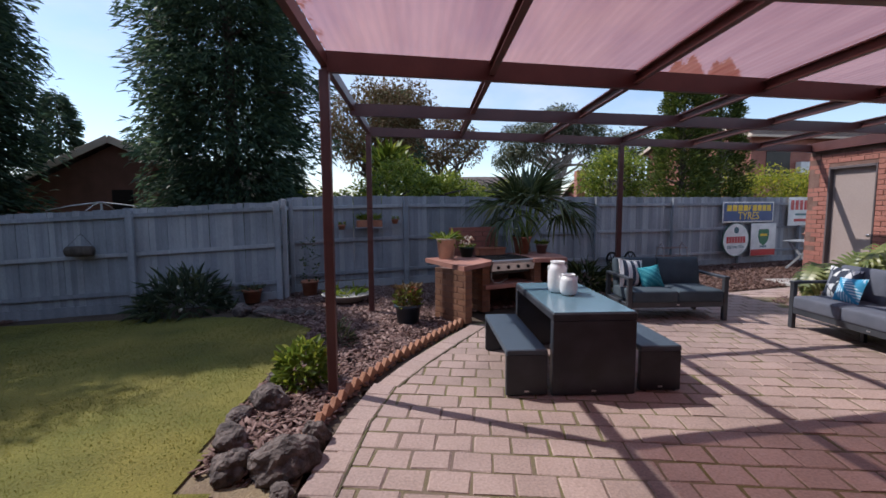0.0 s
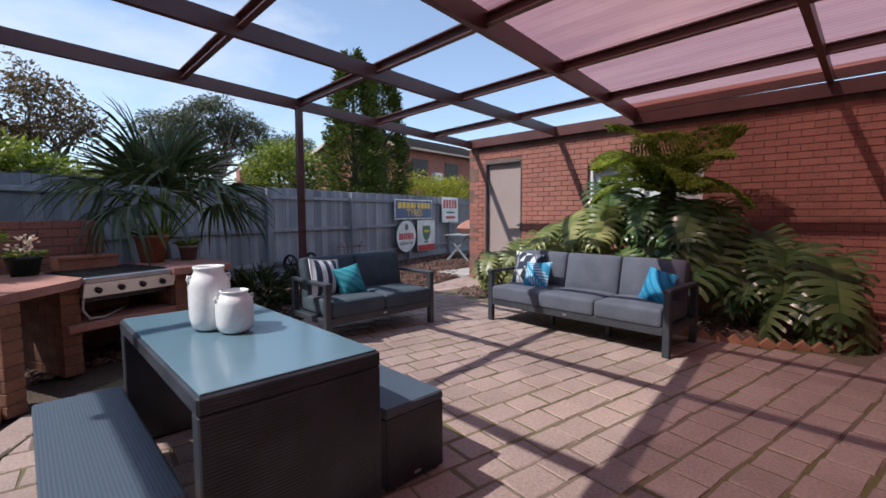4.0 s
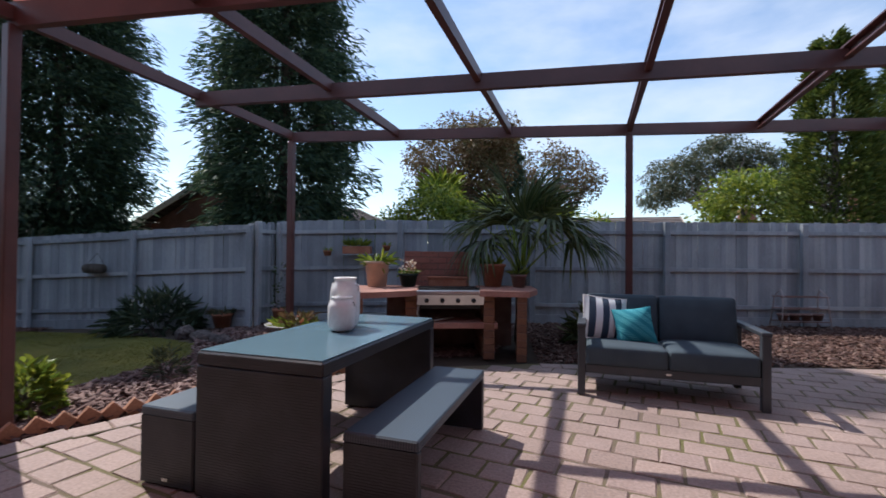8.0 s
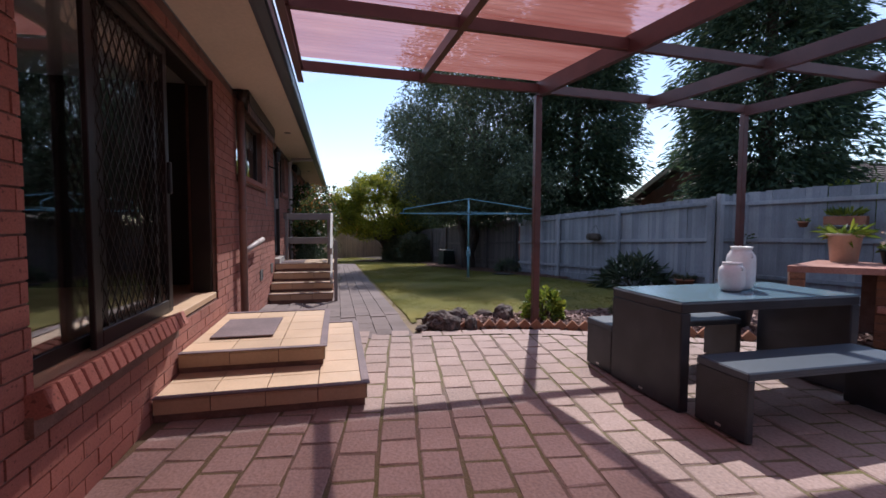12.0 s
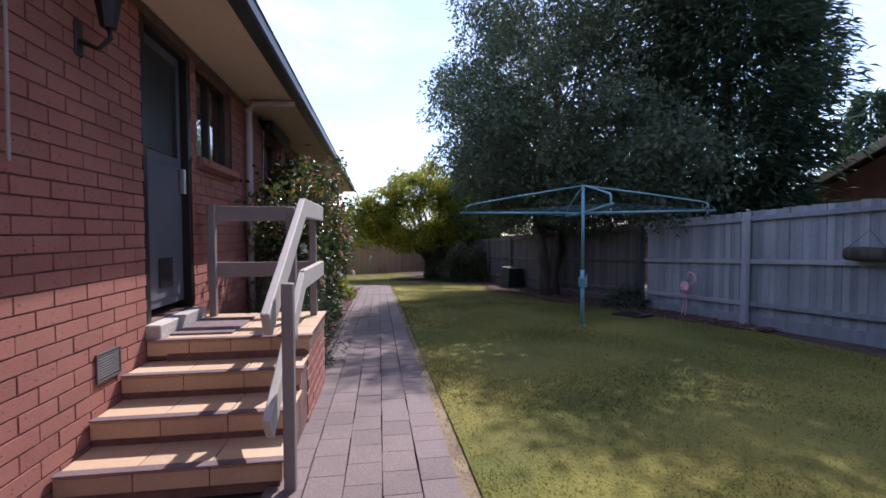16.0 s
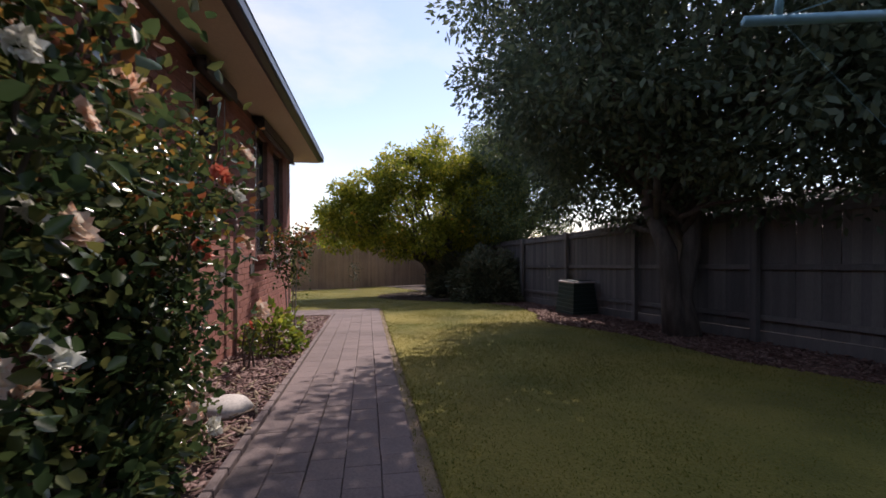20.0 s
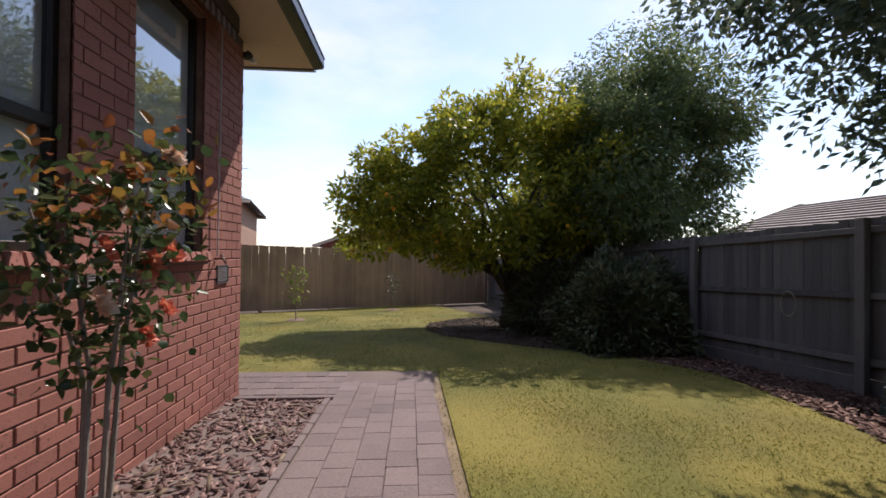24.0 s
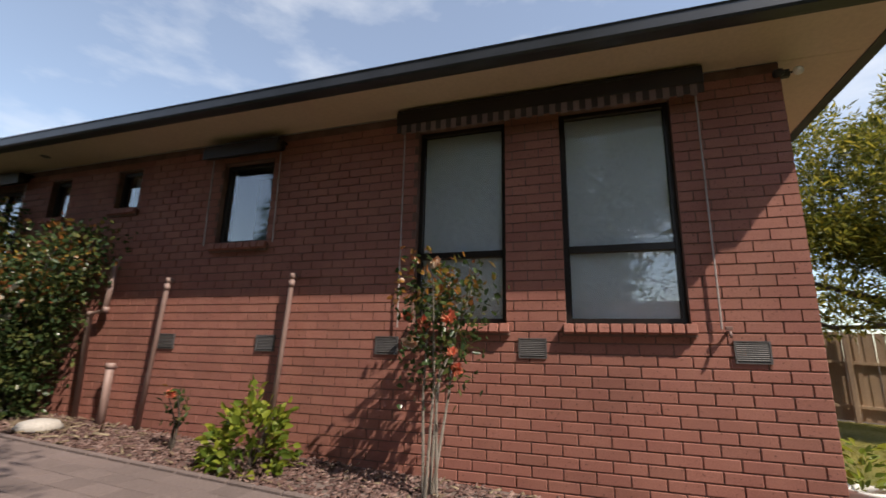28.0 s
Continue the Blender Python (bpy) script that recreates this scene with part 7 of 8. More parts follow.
for i in range(4):
    a = math.radians(74 + 90 * i)
    d = Vector((math.cos(a), math.sin(a), 0))
    tip = d * 1.95
    arms.append((tip, d))
    part("arm", Geo().tube([d * 0.03 + Vector((0, 0, 1.80)), tip + Vector((0, 0, 1.82))], 0.016, 8), M["hoist"], h, "", True)
    part("stay", Geo().tube([Vector((0, 0, 2.23)), d * 1.0 + Vector((0, 0, 2.08)), d * 1.78 + Vector((0, 0, 1.95)), d * 1.84 + Vector((0, 0, 1.92)), d * 1.85 + Vector((0, 0, 1.82))], 0.012, 8), M["hoist"], h, "", True)
for k in range(6):
    s = 0.45 + 0.28 * k
    pts = [d * s + Vector((0, 0, 1.825)) for _, d in arms]
    part("line", Geo().tube(pts + [pts[0]], 0.0025, 4, False), M["hoist"], h)
part("ground_plate", Geo().lathe([(0.07, -0.01), (0.065, 0.012), (0.03, 0.02)], 16), M["bare"], h)


nh = thing("clothes_line", "white top of a clothes line beyond the fence", "clothes line", "", pose(-6.15, 11.0, gz(-6.15)))
part("mast", Geo().tube([(0, 0, 0), (0, 0, 2.1)], 0.025, 8), M["white"], nh)
for i in range(4):
    a = math.radians(20 + 90 * i)
    part("arm", Geo().tube([(0, 0, 2.1), (0.6 * math.cos(a), 0.6 * math.sin(a), 2.02), (1.1 * math.cos(a), 1.1 * math.sin(a), 1.9)], 0.014, 6), M["white"], nh, "", True)


def bird():
    f = thing("garden_flamingo", "pink plastic flamingo ornament leaning by the fence", "ornament", "", pose(-6.85, 7.08, gz(-6.85) - 0.02) @ Matrix.Scale(0.88, 4))
    bm = bmesh.new()
    bmesh.ops.create_icosphere(bm, subdivisions=3, radius=1.0)
    for v in bm.verts:
        c = v.co
        v.co = Vector((c.x * 0.085, c.y * (0.17 + 0.06 * max(0, -c.y)), c.z * 0.10 + 0.05 * c.y))
    me = bpy.data.meshes.new("body")
    bm.to_mesh(me)
    bm.free()
    me.materials.append(M["pink"])
    me.shade_smooth()
    part("body", me, None, f, "", False, pose(0, 0, 0.62, 0, 0, 60))
    part("neck", Geo().tube([(0.10, 0.08, 0.66), (0.17, 0.12, 0.78), (0.12, 0.10, 0.90), (0.04, 0.06, 0.92), (0.02, 0.05, 0.86), (0.03, 0.05, 0.80)], [0.035, 0.025, 0.022, 0.028, 0.02, 0.006], 10), M["pink"], f, "", True)
    for k in (-0.03, 0.03):
        part("leg", Geo().tube([(k, 0, 0.56), (k * 1.5, 0.02, 0.28), (k * 2 - 0.05, 0.0, -0.02)], 0.008, 6), M["pink"], f)


bird()
dc = thing("drain_cover", "dark flat metal cover lying at the edge of the lawn", "cover", "", pose(-7.0, 6.15, gz(-7.0), 0, -2.7, 24))
part("plate", box(-0.30, 0.30, -0.19, 0.19, 0.0, 0.035, 0.006), M["black"], dc)
bn = thing("compost_bin", "dark green square compost bin with a pale lid by the fence", "compost bin", "", pose(-14.38, 6.13, gz(-14.38) - 0.02, 0, 0, 10) @ Matrix.Scale(0.9, 4))
for i in range(8):
    w = 0.355 - 0.009 * i
    part("ring", box(-w, w, -w, w, i * 0.095, i * 0.095 + 0.092, 0.008), M["bin_green"], bn)
part("lid", box(-0.31, 0.31, -0.31, 0.31, 0.757, 0.80, 0.012), M["pipe_grey"], bn, "pale weathered lid")
part("lid_flap", box(-0.25, 0.25, -0.25, 0.25, 0.80, 0.815, 0.006), M["bin_green"], bn)
lg = thing("hanging_log_planter", "short brown log planter hung on the fence", "planter", "", pose(-4.1, west_fence_y(-4.1) - 0.16, 0.92, 0, 0, 6))
part("log", Geo().tube([(-0.2, 0, 0), (0, 0, 0.0), (0.2, 0, 0)], [0.085, 0.095, 0.085], 14), M["bark"], lg, "", True)
part("wire", Geo().tube([(-0.2, 0.02, 0.08), (0, 0.06, 0.3), (0.2, 0.02, 0.08)], 0.004, 4), M["black"], lg)

# green stadium seats by the back fence
gs = thing("seat_row", "row of five green moulded seats on a dark steel frame", "bench", "", pose(-23.3, -4.25, gz(-23.3), 0, 0, 138))
for i in range(5):
    x = -1.0 + 0.5 * i
    g = cushion_geo(0.44, 0.40, 0.05, 0.2, 8)
    st = part("seat", g, M["seat_green"], gs, "", True, pose(x, 0, 0.42, -4, 0, 0))
    part("seat_back", cushion_geo(0.44, 0.30, 0.05, 0.2, 8), M["seat_green"], gs, "", True, pose(x, 0.2, 0.56, 68, 0, 0))
part("beam", box(-1.25, 1.25, -0.03, 0.03, 0.34, 0.39, 0.004), M["black"], gs)
for x in (-1.0, 0.0, 1.0):
    part("leg", box(x - 0.03, x + 0.03, -0.03, 0.03, 0.0, 0.34, 0.004), M["black"], gs)
    part("foot", box(x - 0.03, x + 0.03, -0.22, 0.22, 0.0, 0.03, 0.004), M["black"], gs)


def sapling(x, y, h, seed, mat):
    s = thing("sapling", "young staked fruit tree on the back lawn", "sapling", "saplings on the back lawn", pose(x, y, gz(x)))
    part("trunk", Geo().tube([(0, 0, -0.03), (0.02, 0, h * 0.5), (0, 0.01, h)], [0.018, 0.014, 0.006], 6), M["bark_pale"], s)
    q = np.random.default_rng(seed)
    n = 150
    p = np.stack([q.normal(0, 0.14, n), q.normal(0, 0.14, n), q.uniform(0.3, 1.0, n) * h], 1)
    leafy("leaves", s, p, q.normal(size=(n, 3)), 0.09, 0.04, mat, seed)
    for i in range(4):
        b = p[i * 7]
        part("twig", Geo().tube([(0, 0, b[2] * 0.8), tuple(b)], [0.006, 0.003], 4), M["bark_pale"], s)
    part("mulch_ring", Geo().lathe([(0.001, 0.03), (0.2, 0.015), (0.24, -0.01)], 16), M["chips"], s)


sapling(-22.5, -1.2, 1.35, 51, "leaf_bush")
sapling(-25.7, 1.1, 1.2, 52, "leaf_gum")
# white pot and air conditioner beside the side wall
potted("plant_pot", "white glazed pot by the corner of the house", pose(-15.95, -0.65, gz(-15.9)), 0.10, 0.14, 0.24, "white", [(60, 0.12, 0.35, 0.10, 0.04, "leaf_bush", 0.6)])
ac = thing("air_conditioner", "white outdoor air conditioner unit on the side wall", "air conditioner", "", pose(-15.78, -1.6, 0.25))
part("casing", box(-0.16, 0.16, -0.4, 0.4, 0.0, 0.58, 0.012), M["white"], ac)
for i in range(12):
    part("grille_slat", box(-0.172, -0.16, -0.36, 0.36, 0.06 + i * 0.04, 0.075 + i * 0.04), M["pipe_grey"], ac)
part("bracket", box(0.0, 0.2, -0.36, -0.32, -0.05, 0.0), M["pipe_grey"], ac)
part("bracket", box(0.0, 0.2, 0.32, 0.36, -0.05, 0.0), M["pipe_grey"], ac)
tp = thing("tap", "brass garden tap on the house wall", "tap", "", pose(-15.0, 0.02, 0.60))
part("spout", Geo().tube([(0, -0.02, 0), (0, 0.05, 0), (0, 0.07, -0.04)], 0.011, 8), M["pipe"], tp, "", True)
part("tap_head", box(-0.025, 0.025, 0.03, 0.045, 0.012, 0.04, 0.004), M["pipe"], tp)
hs = thing("garden_hose_hook", "coiled wire hook hung on the fence", "hook", "", pose(-16.1, west_fence_y(-16.1) - 0.1, 0.10, 90, 0, 6))
part("loop", Geo().tube([(0.10 * math.cos(a * 0.4), 0.15 * math.sin(a * 0.4), 0) for a in range(17)], 0.008, 6), M["bark_pale"], hs, "", True)
wr = thing("garden_stone", "flat pale stone ornament at the edge of the bed", "stone", "", pose(-8.9, 0.62, gz(-8.9)))
part("stone", Geo().lathe([(0.16, 0.0), (0.2, 0.03), (0.15, 0.09), (0.06, 0.11), (0.001, 0.11)], 20), M["concrete"], wr, "", True)

# ---- trees ----
def limb(q, a, b, r0, r1, bend=0.25, n=6):
    a, b = Vector(a), Vector(b)
    ln = (b - a).length
    pts, rs = [], []
    for i in range(n):
        t = i / (n - 1)
        off = Vector((q.normal(0, 1), q.normal(0, 1), q.normal(0, 0.5))) * (ln * bend * 0.18 * math.sin(math.pi * t))
        pts.append(a + (b - a) * t + off + Vector((0, 0, ln * 0.06 * math.sin(math.pi * t))))
        rs.append(r0 + (r1 - r0) * t)
    return pts, rs


def ball(q, n):
    d = q.normal(size=(n, 3))
    d /= np.linalg.norm(d, axis=1, keepdims=True)
    return d * (q.uniform(0.15, 1.0, n) ** 0.5)[:, None]


def tree(label, x, y, trunk_h, trunk_r, crown, n_limbs, n_clumps, per_clump, clump_r, leaf, mat, seed, category="tree", stems=1, bark="bark", droop=0.1, fruit=0, z=None, lean=(0, 0), hollow=0.35, group=""):
    """crown: list of (dx, dy, z, rx, ry, rz) lobes above the ground."""
    q = np.random.default_rng(seed)
    t = thing("tree", label, category, group, pose(x, y, (gz(x) if z is None else z)))
    for s in range(stems):
        a = 2.4 * s
        top = Vector((lean[0] + (0.5 * math.cos(a) if stems > 1 else 0), lean[1] + (0.5 * math.sin(a) if stems > 1 else 0), trunk_h))
        pts, rs = limb(q, (0.10 * math.cos(a) * (stems > 1), 0.10 * math.sin(a) * (stems > 1), -0.15), top, trunk_r * 1.15, trunk_r * 0.62, 0.2)
        rs[0] = trunk_r * 1.6
        part("trunk", Geo().tube(pts, rs, 14), M[bark], t, "", True)
    w = np.array([c[3] * c[4] * c[5] for c in crown]) ** 0.75
    w = w / w.sum()
    cents = []
    for i in range(n_clumps):
        c = crown[q.choice(len(crown), p=w)]
        d = q.normal(size=3)
        d /= np.linalg.norm(d)
        r = q.uniform(hollow, 1.0) ** 0.6
        cents.append((c[0] + d[0] * c[3] * r, c[1] + d[1] * c[4] * r, c[2] + d[2] * c[5] * r))
    cents = np.array(cents)
    top = np.array([lean[0], lean[1], trunk_h])
    for i in range(n_limbs):
        e = cents[i % len(cents)]
        if e[2] < trunk_h * 0.6:
            continue
        st = (0, 0, trunk_h * q.uniform(0.55, 0.98)) if stems == 1 else (0.3 * math.cos(i), 0.3 * math.sin(i), trunk_h * q.uniform(0.5, 0.95))
        st = (st[0] + lean[0] * st[2] / trunk_h, st[1] + lean[1] * st[2] / trunk_h, st[2])
        pts, rs = limb(q, st, tuple(e), trunk_r * 0.42, 0.02, 0.5)
        part("limb", Geo().tube(pts, rs, 7), M[bark], t, "", True)
    m = per_clump
    p = np.repeat(cents, m, axis=0) + ball(q, len(cents) * m) * np.array([clump_r, clump_r, clump_r * 0.75])
    way = p - np.repeat(cents, m, axis=0)
    way = way / (np.linalg.norm(way, axis=1, keepdims=True) + 1e-6) + q.normal(0, 0.55, way.shape)
    me = leaf_cloud("crown", p, way, leaf[0], leaf[1], M[mat], seed, droop)
    tagged(part("crown", me, None, t), kind="stuff")
    if fruit:
        sh = Geo().lathe([(0.001, -0.045), (0.03, -0.035), (0.045, 0.0), (0.03, 0.035), (0.001, 0.048)], 12).mesh("fruit", M["orange"], True)
        low = p[p[:, 2] < crown[0][2]]
        for i in range(fruit):
            e = low[q.integers(len(low))]
            part("fruit", sh, None, t, "", False, pose(*e))
    return t


def conifer(label, x, y, h, r, n, seed, mat="leaf_cypress", base=0.0, leaf=(0.42, 0.13), taper=0.75, z=None, stems=1, droop=0.35, ragged=0.25, group=""):
    """An upright dense conifer: trunk, whorls of boughs, sprays hanging from each bough."""
    q = np.random.default_rng(seed)
    t = thing("conifer_tree", label, "tree", group, pose(x, y, gz(x) if z is None else z))
    part("trunk", Geo().tube([(0, 0, -0.2), (0.05, 0, h * 0.5), (0, 0, h * 0.97)], [0.05 * r + 0.08, 0.03 * r + 0.05, 0.015], 10), M["bark"], t, "", True)
    boughs = int(n ** 0.5 * 1.6)
    per = n // boughs
    at, way = [], []
    for i in range(boughs):
        k = (i + q.uniform(0, 1)) / boughs
        zz = base + (h - base) * k
        rr = r * ((1 - k) ** taper) * (1 + ragged * q.normal()) * (0.75 + 0.25 * math.sin(k * 31 + seed) ** 2) * (0.70 + 0.30 * min(1.0, k / 0.22)) + 0.15
        a = i * 2.399 + q.normal(0, 0.3)
        d = np.array([math.cos(a), math.sin(a), 0.0])
        side = np.array([-math.sin(a), math.cos(a), 0.0])
        u = q.uniform(0.25, 1.05, per) ** 0.7
        sp = q.normal(0, 1, per) * 0.30 * rr * (1.15 - 0.7 * u)
        rise = 0.32 * rr * u - 0.22 * rr * u ** 2
        p = d[None] * (rr * u)[:, None] + side[None] * sp[:, None]
        p[:, 2] += zz + rise + q.normal(0, 0.12 * rr * 0.5 + 0.05, per)
        at.append(p)
        w = d[None] * 0.9 + side[None] * (sp / (rr + 1e-6))[:, None] * 1.2 + q.normal(0, 0.35, (per, 3))
        way.append(w)
        if i % 6 == 0 and rr > 0.6:
            part("bough", Geo().tube([(0, 0, zz - 0.1), tuple(d * rr * 0.5 + np.array([0, 0, zz + 0.1 * rr])), tuple(d * rr * 0.9 + np.array([0, 0, zz + 0.08 * rr]))], [0.05, 0.03, 0.01], 5), M["bark"], t)
    me = leaf_cloud("foliage", np.concatenate(at), np.concatenate(way), leaf[0], leaf[1], M[mat], seed, droop)
    tagged(part("foliage", me, None, t), kind="stuff")
    return t


conifer("huge dark cypress behind the west fence", -3.25, 11.75, 14.0, 2.2, 88000, 61, leaf=(0.25, 0.050), base=0.3, taper=0.40, ragged=0.16)
conifer("second huge dark cypress behind the west fence", -9.3, 9.9, 13.0, 2.3, 88000, 62, leaf=(0.25, 0.050), base=1.0, taper=0.32, ragged=0.16)
conifer("slim dark cypress far beyond the fence", -15.2, 21.6, 7.6, 1.35, 7000, 64, leaf=(0.34, 0.10), taper=0.5, ragged=0.1)
tree("large dark evergreen tree with several stems inside the fence", -11.35, 6.35, 3.0, 0.135, [(-1.3, 0.2, 5.9, 3.5, 3.2, 3.0), (1.5, -0.5, 4.4, 2.0, 2.1, 1.6), (-2.9, 0.1, 5.0, 1.9, 1.8, 1.6), (-1.2, 0.4, 8.9, 2.8, 2.8, 2.3), (-0.6, -2.0, 4.9, 2.2, 1.6, 1.6), (-0.7, 0.9, 3.2, 3.0, 1.4, 1.0), (-1.0, -1.5, 3.2, 1.2, 1.0, 0.6), (1.8, -0.5, 3.0, 1.9, 1.5, 0.8), (3.4, 0.0, 3.6, 1.6, 1.0, 1.2), (0.3, -1.7, 3.4, 2.0, 1.3, 0.7), (-4.1, -0.7, 4.7, 1.2, 1.1, 1.1), (1.2, 1.0, 2.7, 2.6, 0.8, 0.7), (4.0, 0.7, 2.9, 1.6, 0.8, 0.9), (-2.5, -0.2, 3.3, 1.4, 0.9, 1.1), (-1.5, -0.5, 2.9, 0.9, 0.8, 0.7), (2.2, 0.6, 7.6, 2.0, 2.0, 2.0), (1.4, 1.5, 9.5, 1.9, 1.8, 1.7), (-2.2, -0.4, 2.75, 1.5, 0.9, 0.9), (-3.6, -0.4, 3.8, 1.1, 0.9, 0.9), (-1.0, 0.3, 2.5, 2.0, 0.8, 0.8), (1.5, 0.2, 2.4, 2.0, 0.8, 0.6), (0.6, 0.9, 2.2, 2.2, 0.5, 0.6), (-2.6, 0.9, 2.3, 1.8, 0.5, 0.7)], 60, 1700, 80, 0.50, (0.125, 0.055), "leaf_dark", 65, "tree", 3, "bark", 0.25, 0, None, (-0.5, 0.1), 0.5)
tree("broad citrus tree with yellow-green leaves and ripe fruit", -21.15, 3.9, 1.25, 0.13, [(0, -0.4, 2.9, 2.1, 2.2, 1.25), (0.2, -2.5, 2.6, 1.1, 1.1, 1.0), (0, -3.1, 2.2, 0.7, 0.7, 0.7), (0, 1.5, 2.9, 1.3, 1.3, 1.2), (0, 0.2, 4.9, 1.0, 1.0, 0.65), (0.2, -0.9, 4.1, 1.2, 1.2, 0.8), (0.9, -0.4, 2.0, 1.0, 1.9, 0.6), (0.6, 1.1, 4.1, 0.9, 0.9, 0.7), (0.3, -2.0, 3.7, 0.8, 0.8, 0.7), (0.2, -3.3, 2.9, 0.5, 0.6, 0.5), (0.3, -0.2, 5.3, 0.6, 0.6, 0.6), (0.3, -1.3, 4.7, 0.6, 0.6, 0.5), (0.2, -2.9, 3.5, 0.5, 0.5, 0.4), (0.8, 1.7, 3.5, 1.1, 1.1, 1.0), (0.9, 1.9, 2.5, 1.0, 1.0, 0.8), (0.9, 0.4, 4.6, 0.9, 0.9, 0.7)], 38, 470, 105, 0.33, (0.15, 0.06), "leaf_lemon", 66, "citrus tree", 1, "bark", 0.15, 46, None, (0, 0), 0.6)
tree("dense dark shrubby tree behind the citrus tree", -21.4, 7.1, 2.5, 0.2, [(0, 0, 4.2, 2.3, 2.1, 1.9), (0.2, -0.3, 5.9, 1.4, 1.4, 1.0), (0, 0, 2.0, 2.4, 1.9, 1.7), (1.1, 0.7, 4.9, 1.3, 1.2, 1.1), (-1.0, -0.6, 4.4, 1.3, 1.3, 1.3), (0.8, -1.0, 3.2, 1.0, 1.0, 0.9), (1.3, -1.2, 4.0, 1.1, 1.0, 1.0), (1.7, -1.0, 2.9, 1.2, 1.1, 1.0)], 26, 690, 120, 0.46, (0.13, 0.045), "leaf_mid", 67, "tree", 1, "bark", 0.4, 0, None, (0, 0), 0.6)
tree("second dense dark tree behind the citrus tree", -26.2, 6.9, 2.0, 0.16, [(0, 0, 3.4, 2.2, 2.0, 1.8), (0.5, 0, 1.8, 2.0, 1.8, 1.5)], 14, 420, 70, 0.50, (0.20, 0.07), "leaf_dark", 68, "tree", 1, "bark", 0.4)
shrub("shrub", "dark spreading evergreen shrub under the fence", -18.3, 5.2, 1.05, 1.45, 9000, 0.13, 0.045, "leaf_gum", 69)
shrub("shrub", "dark strappy shrub beside the citrus trunk", -20.3, 4.9, 1.1, 1.5, 4600, 0.26, 0.03, "leaf_gum", 70)
shrub("shrub", "low dark shrub at the foot of the fence", -8.3, 6.85, 0.42, 0.4, 420, 0.14, 0.04, "leaf_dark", 71)
# behind the north fence
conifer("upright dense green pencil pine beyond the fence", 9.6, 12.9, 5.8, 1.0, 21000, 72, "leaf_cypress2", 0.2, (0.13, 0.05), 0.52, 0.0, 1, -0.5, 0.05, "pencil pines")
conifer("taller upright pencil pine beyond the fence", 11.75, 14.4, 6.25, 1.1, 21000, 73, "leaf_cypress2", 0.2, (0.13, 0.05), 0.52, 0.0, 1, -0.5, 0.05, "pencil pines")
tree("tall eucalypt with hazy grey-green crown", 15.6, 45.0, 6.0, 0.4, [(-3.2, 0, 8.2, 3.0, 2.5, 1.8), (2.8, 0, 8.6, 2.8, 2.5, 1.7), (0, 0, 10.2, 2.6, 2.5, 1.5), (-5.0, 0, 6.6, 1.8, 1.8, 1.1), (4.6, 0, 6.4, 1.8, 2.0, 1.1)], 30, 260, 70, 0.75, (0.30, 0.11), "leaf_gum", 74, "eucalypt", 1, "bark_pale", 0.6, 0, 0.0)
tree("smaller eucalypt with hazy grey-green crown", 26.0, 52.0, 5.0, 0.3, [(0, 0, 8.4, 3.0, 3.0, 2.2)], 16, 110, 60, 0.8, (0.32, 0.11), "leaf_gum", 75, "eucalypt", 1, "bark_pale", 0.6, 0, 0.0)
tree("bright yellow-green bush tree beyond the fence", 9.3, 17.0, 1.5, 0.16, [(0, 0, 2.7, 1.4, 1.3, 1.2)], 10, 110, 60, 0.42, (0.14, 0.07), "leaf_bush", 76, "tree", 1, "bark", 0.2, 0, 0.0)
tree("green bush tree behind the barbecue fence", 0.8, 11.7, 1.2, 0.14, [(0.3, 0, 2.1, 1.2, 1.0, 0.8), (1.7, 0.7, 1.95, 1.1, 0.9, 0.65), (-1.6, -0.1, 1.5, 1.2, 0.9, 0.5), (3.4, 1.0, 1.7, 1.2, 0.9, 0.55)], 16, 300, 70, 0.30, (0.12, 0.055), "leaf_bush", 77, "tree", 1, "bark", 0.2, 0, 0.0)
tree("tree with rusty dry foliage behind the fence", -0.4, 19.5, 3.0, 0.22, [(0, 0, 5.0, 2.2, 2.2, 1.9), (1.2, 0, 5.9, 1.3, 1.3, 1.1)], 24, 300, 60, 0.5, (0.16, 0.07), "leaf_rust", 78, "tree", 1, "bark", 0.3, 0, 0.0)
tree("tree with reddish dry foliage behind the fence", 3.0, 26.5, 3.0, 0.22, [(0, 0, 5.6, 2.4, 2.2, 1.7)], 18, 110, 46, 0.6, (0.22, 0.09), "leaf_rust", 79, "tree", 1, "bark", 0.3, 0, 0.0)
conifer("dark conifer among the rusty trees", 0.8, 24.0, 7.8, 1.6, 9000, 80, leaf=(0.3, 0.10), z=0.0)
yu = thing("yucca", "spiky yucca heads rising above the fence", "yucca", "", pose(0.66, 13.6, 0))
part("trunk", Geo().tube([(0, 0, -0.1), (0.05, 0, 3.0)], [0.14, 0.09], 10), M["bark"], yu, "", True)
a, b = tuft(170, 0.10, 0.40, 12, 1.1)
a[:, 2] += 2.75
leafy("crown", yu, a, b, 0.72, 0.045, "leaf_bush", 13, 0.1)
tree("yellow-flowered hedge beyond the fence", 16.4, 17.6, 1.0, 0.12, [(0, 0, 2.3, 2.4, 1.4, 1.0), (3.2, 1.2, 2.3, 2.2, 1.4, 0.9)], 8, 170, 60, 0.4, (0.14, 0.07), "leaf_lemon", 81, "hedge", 1, "bark", 0.2, 0, 0.0)
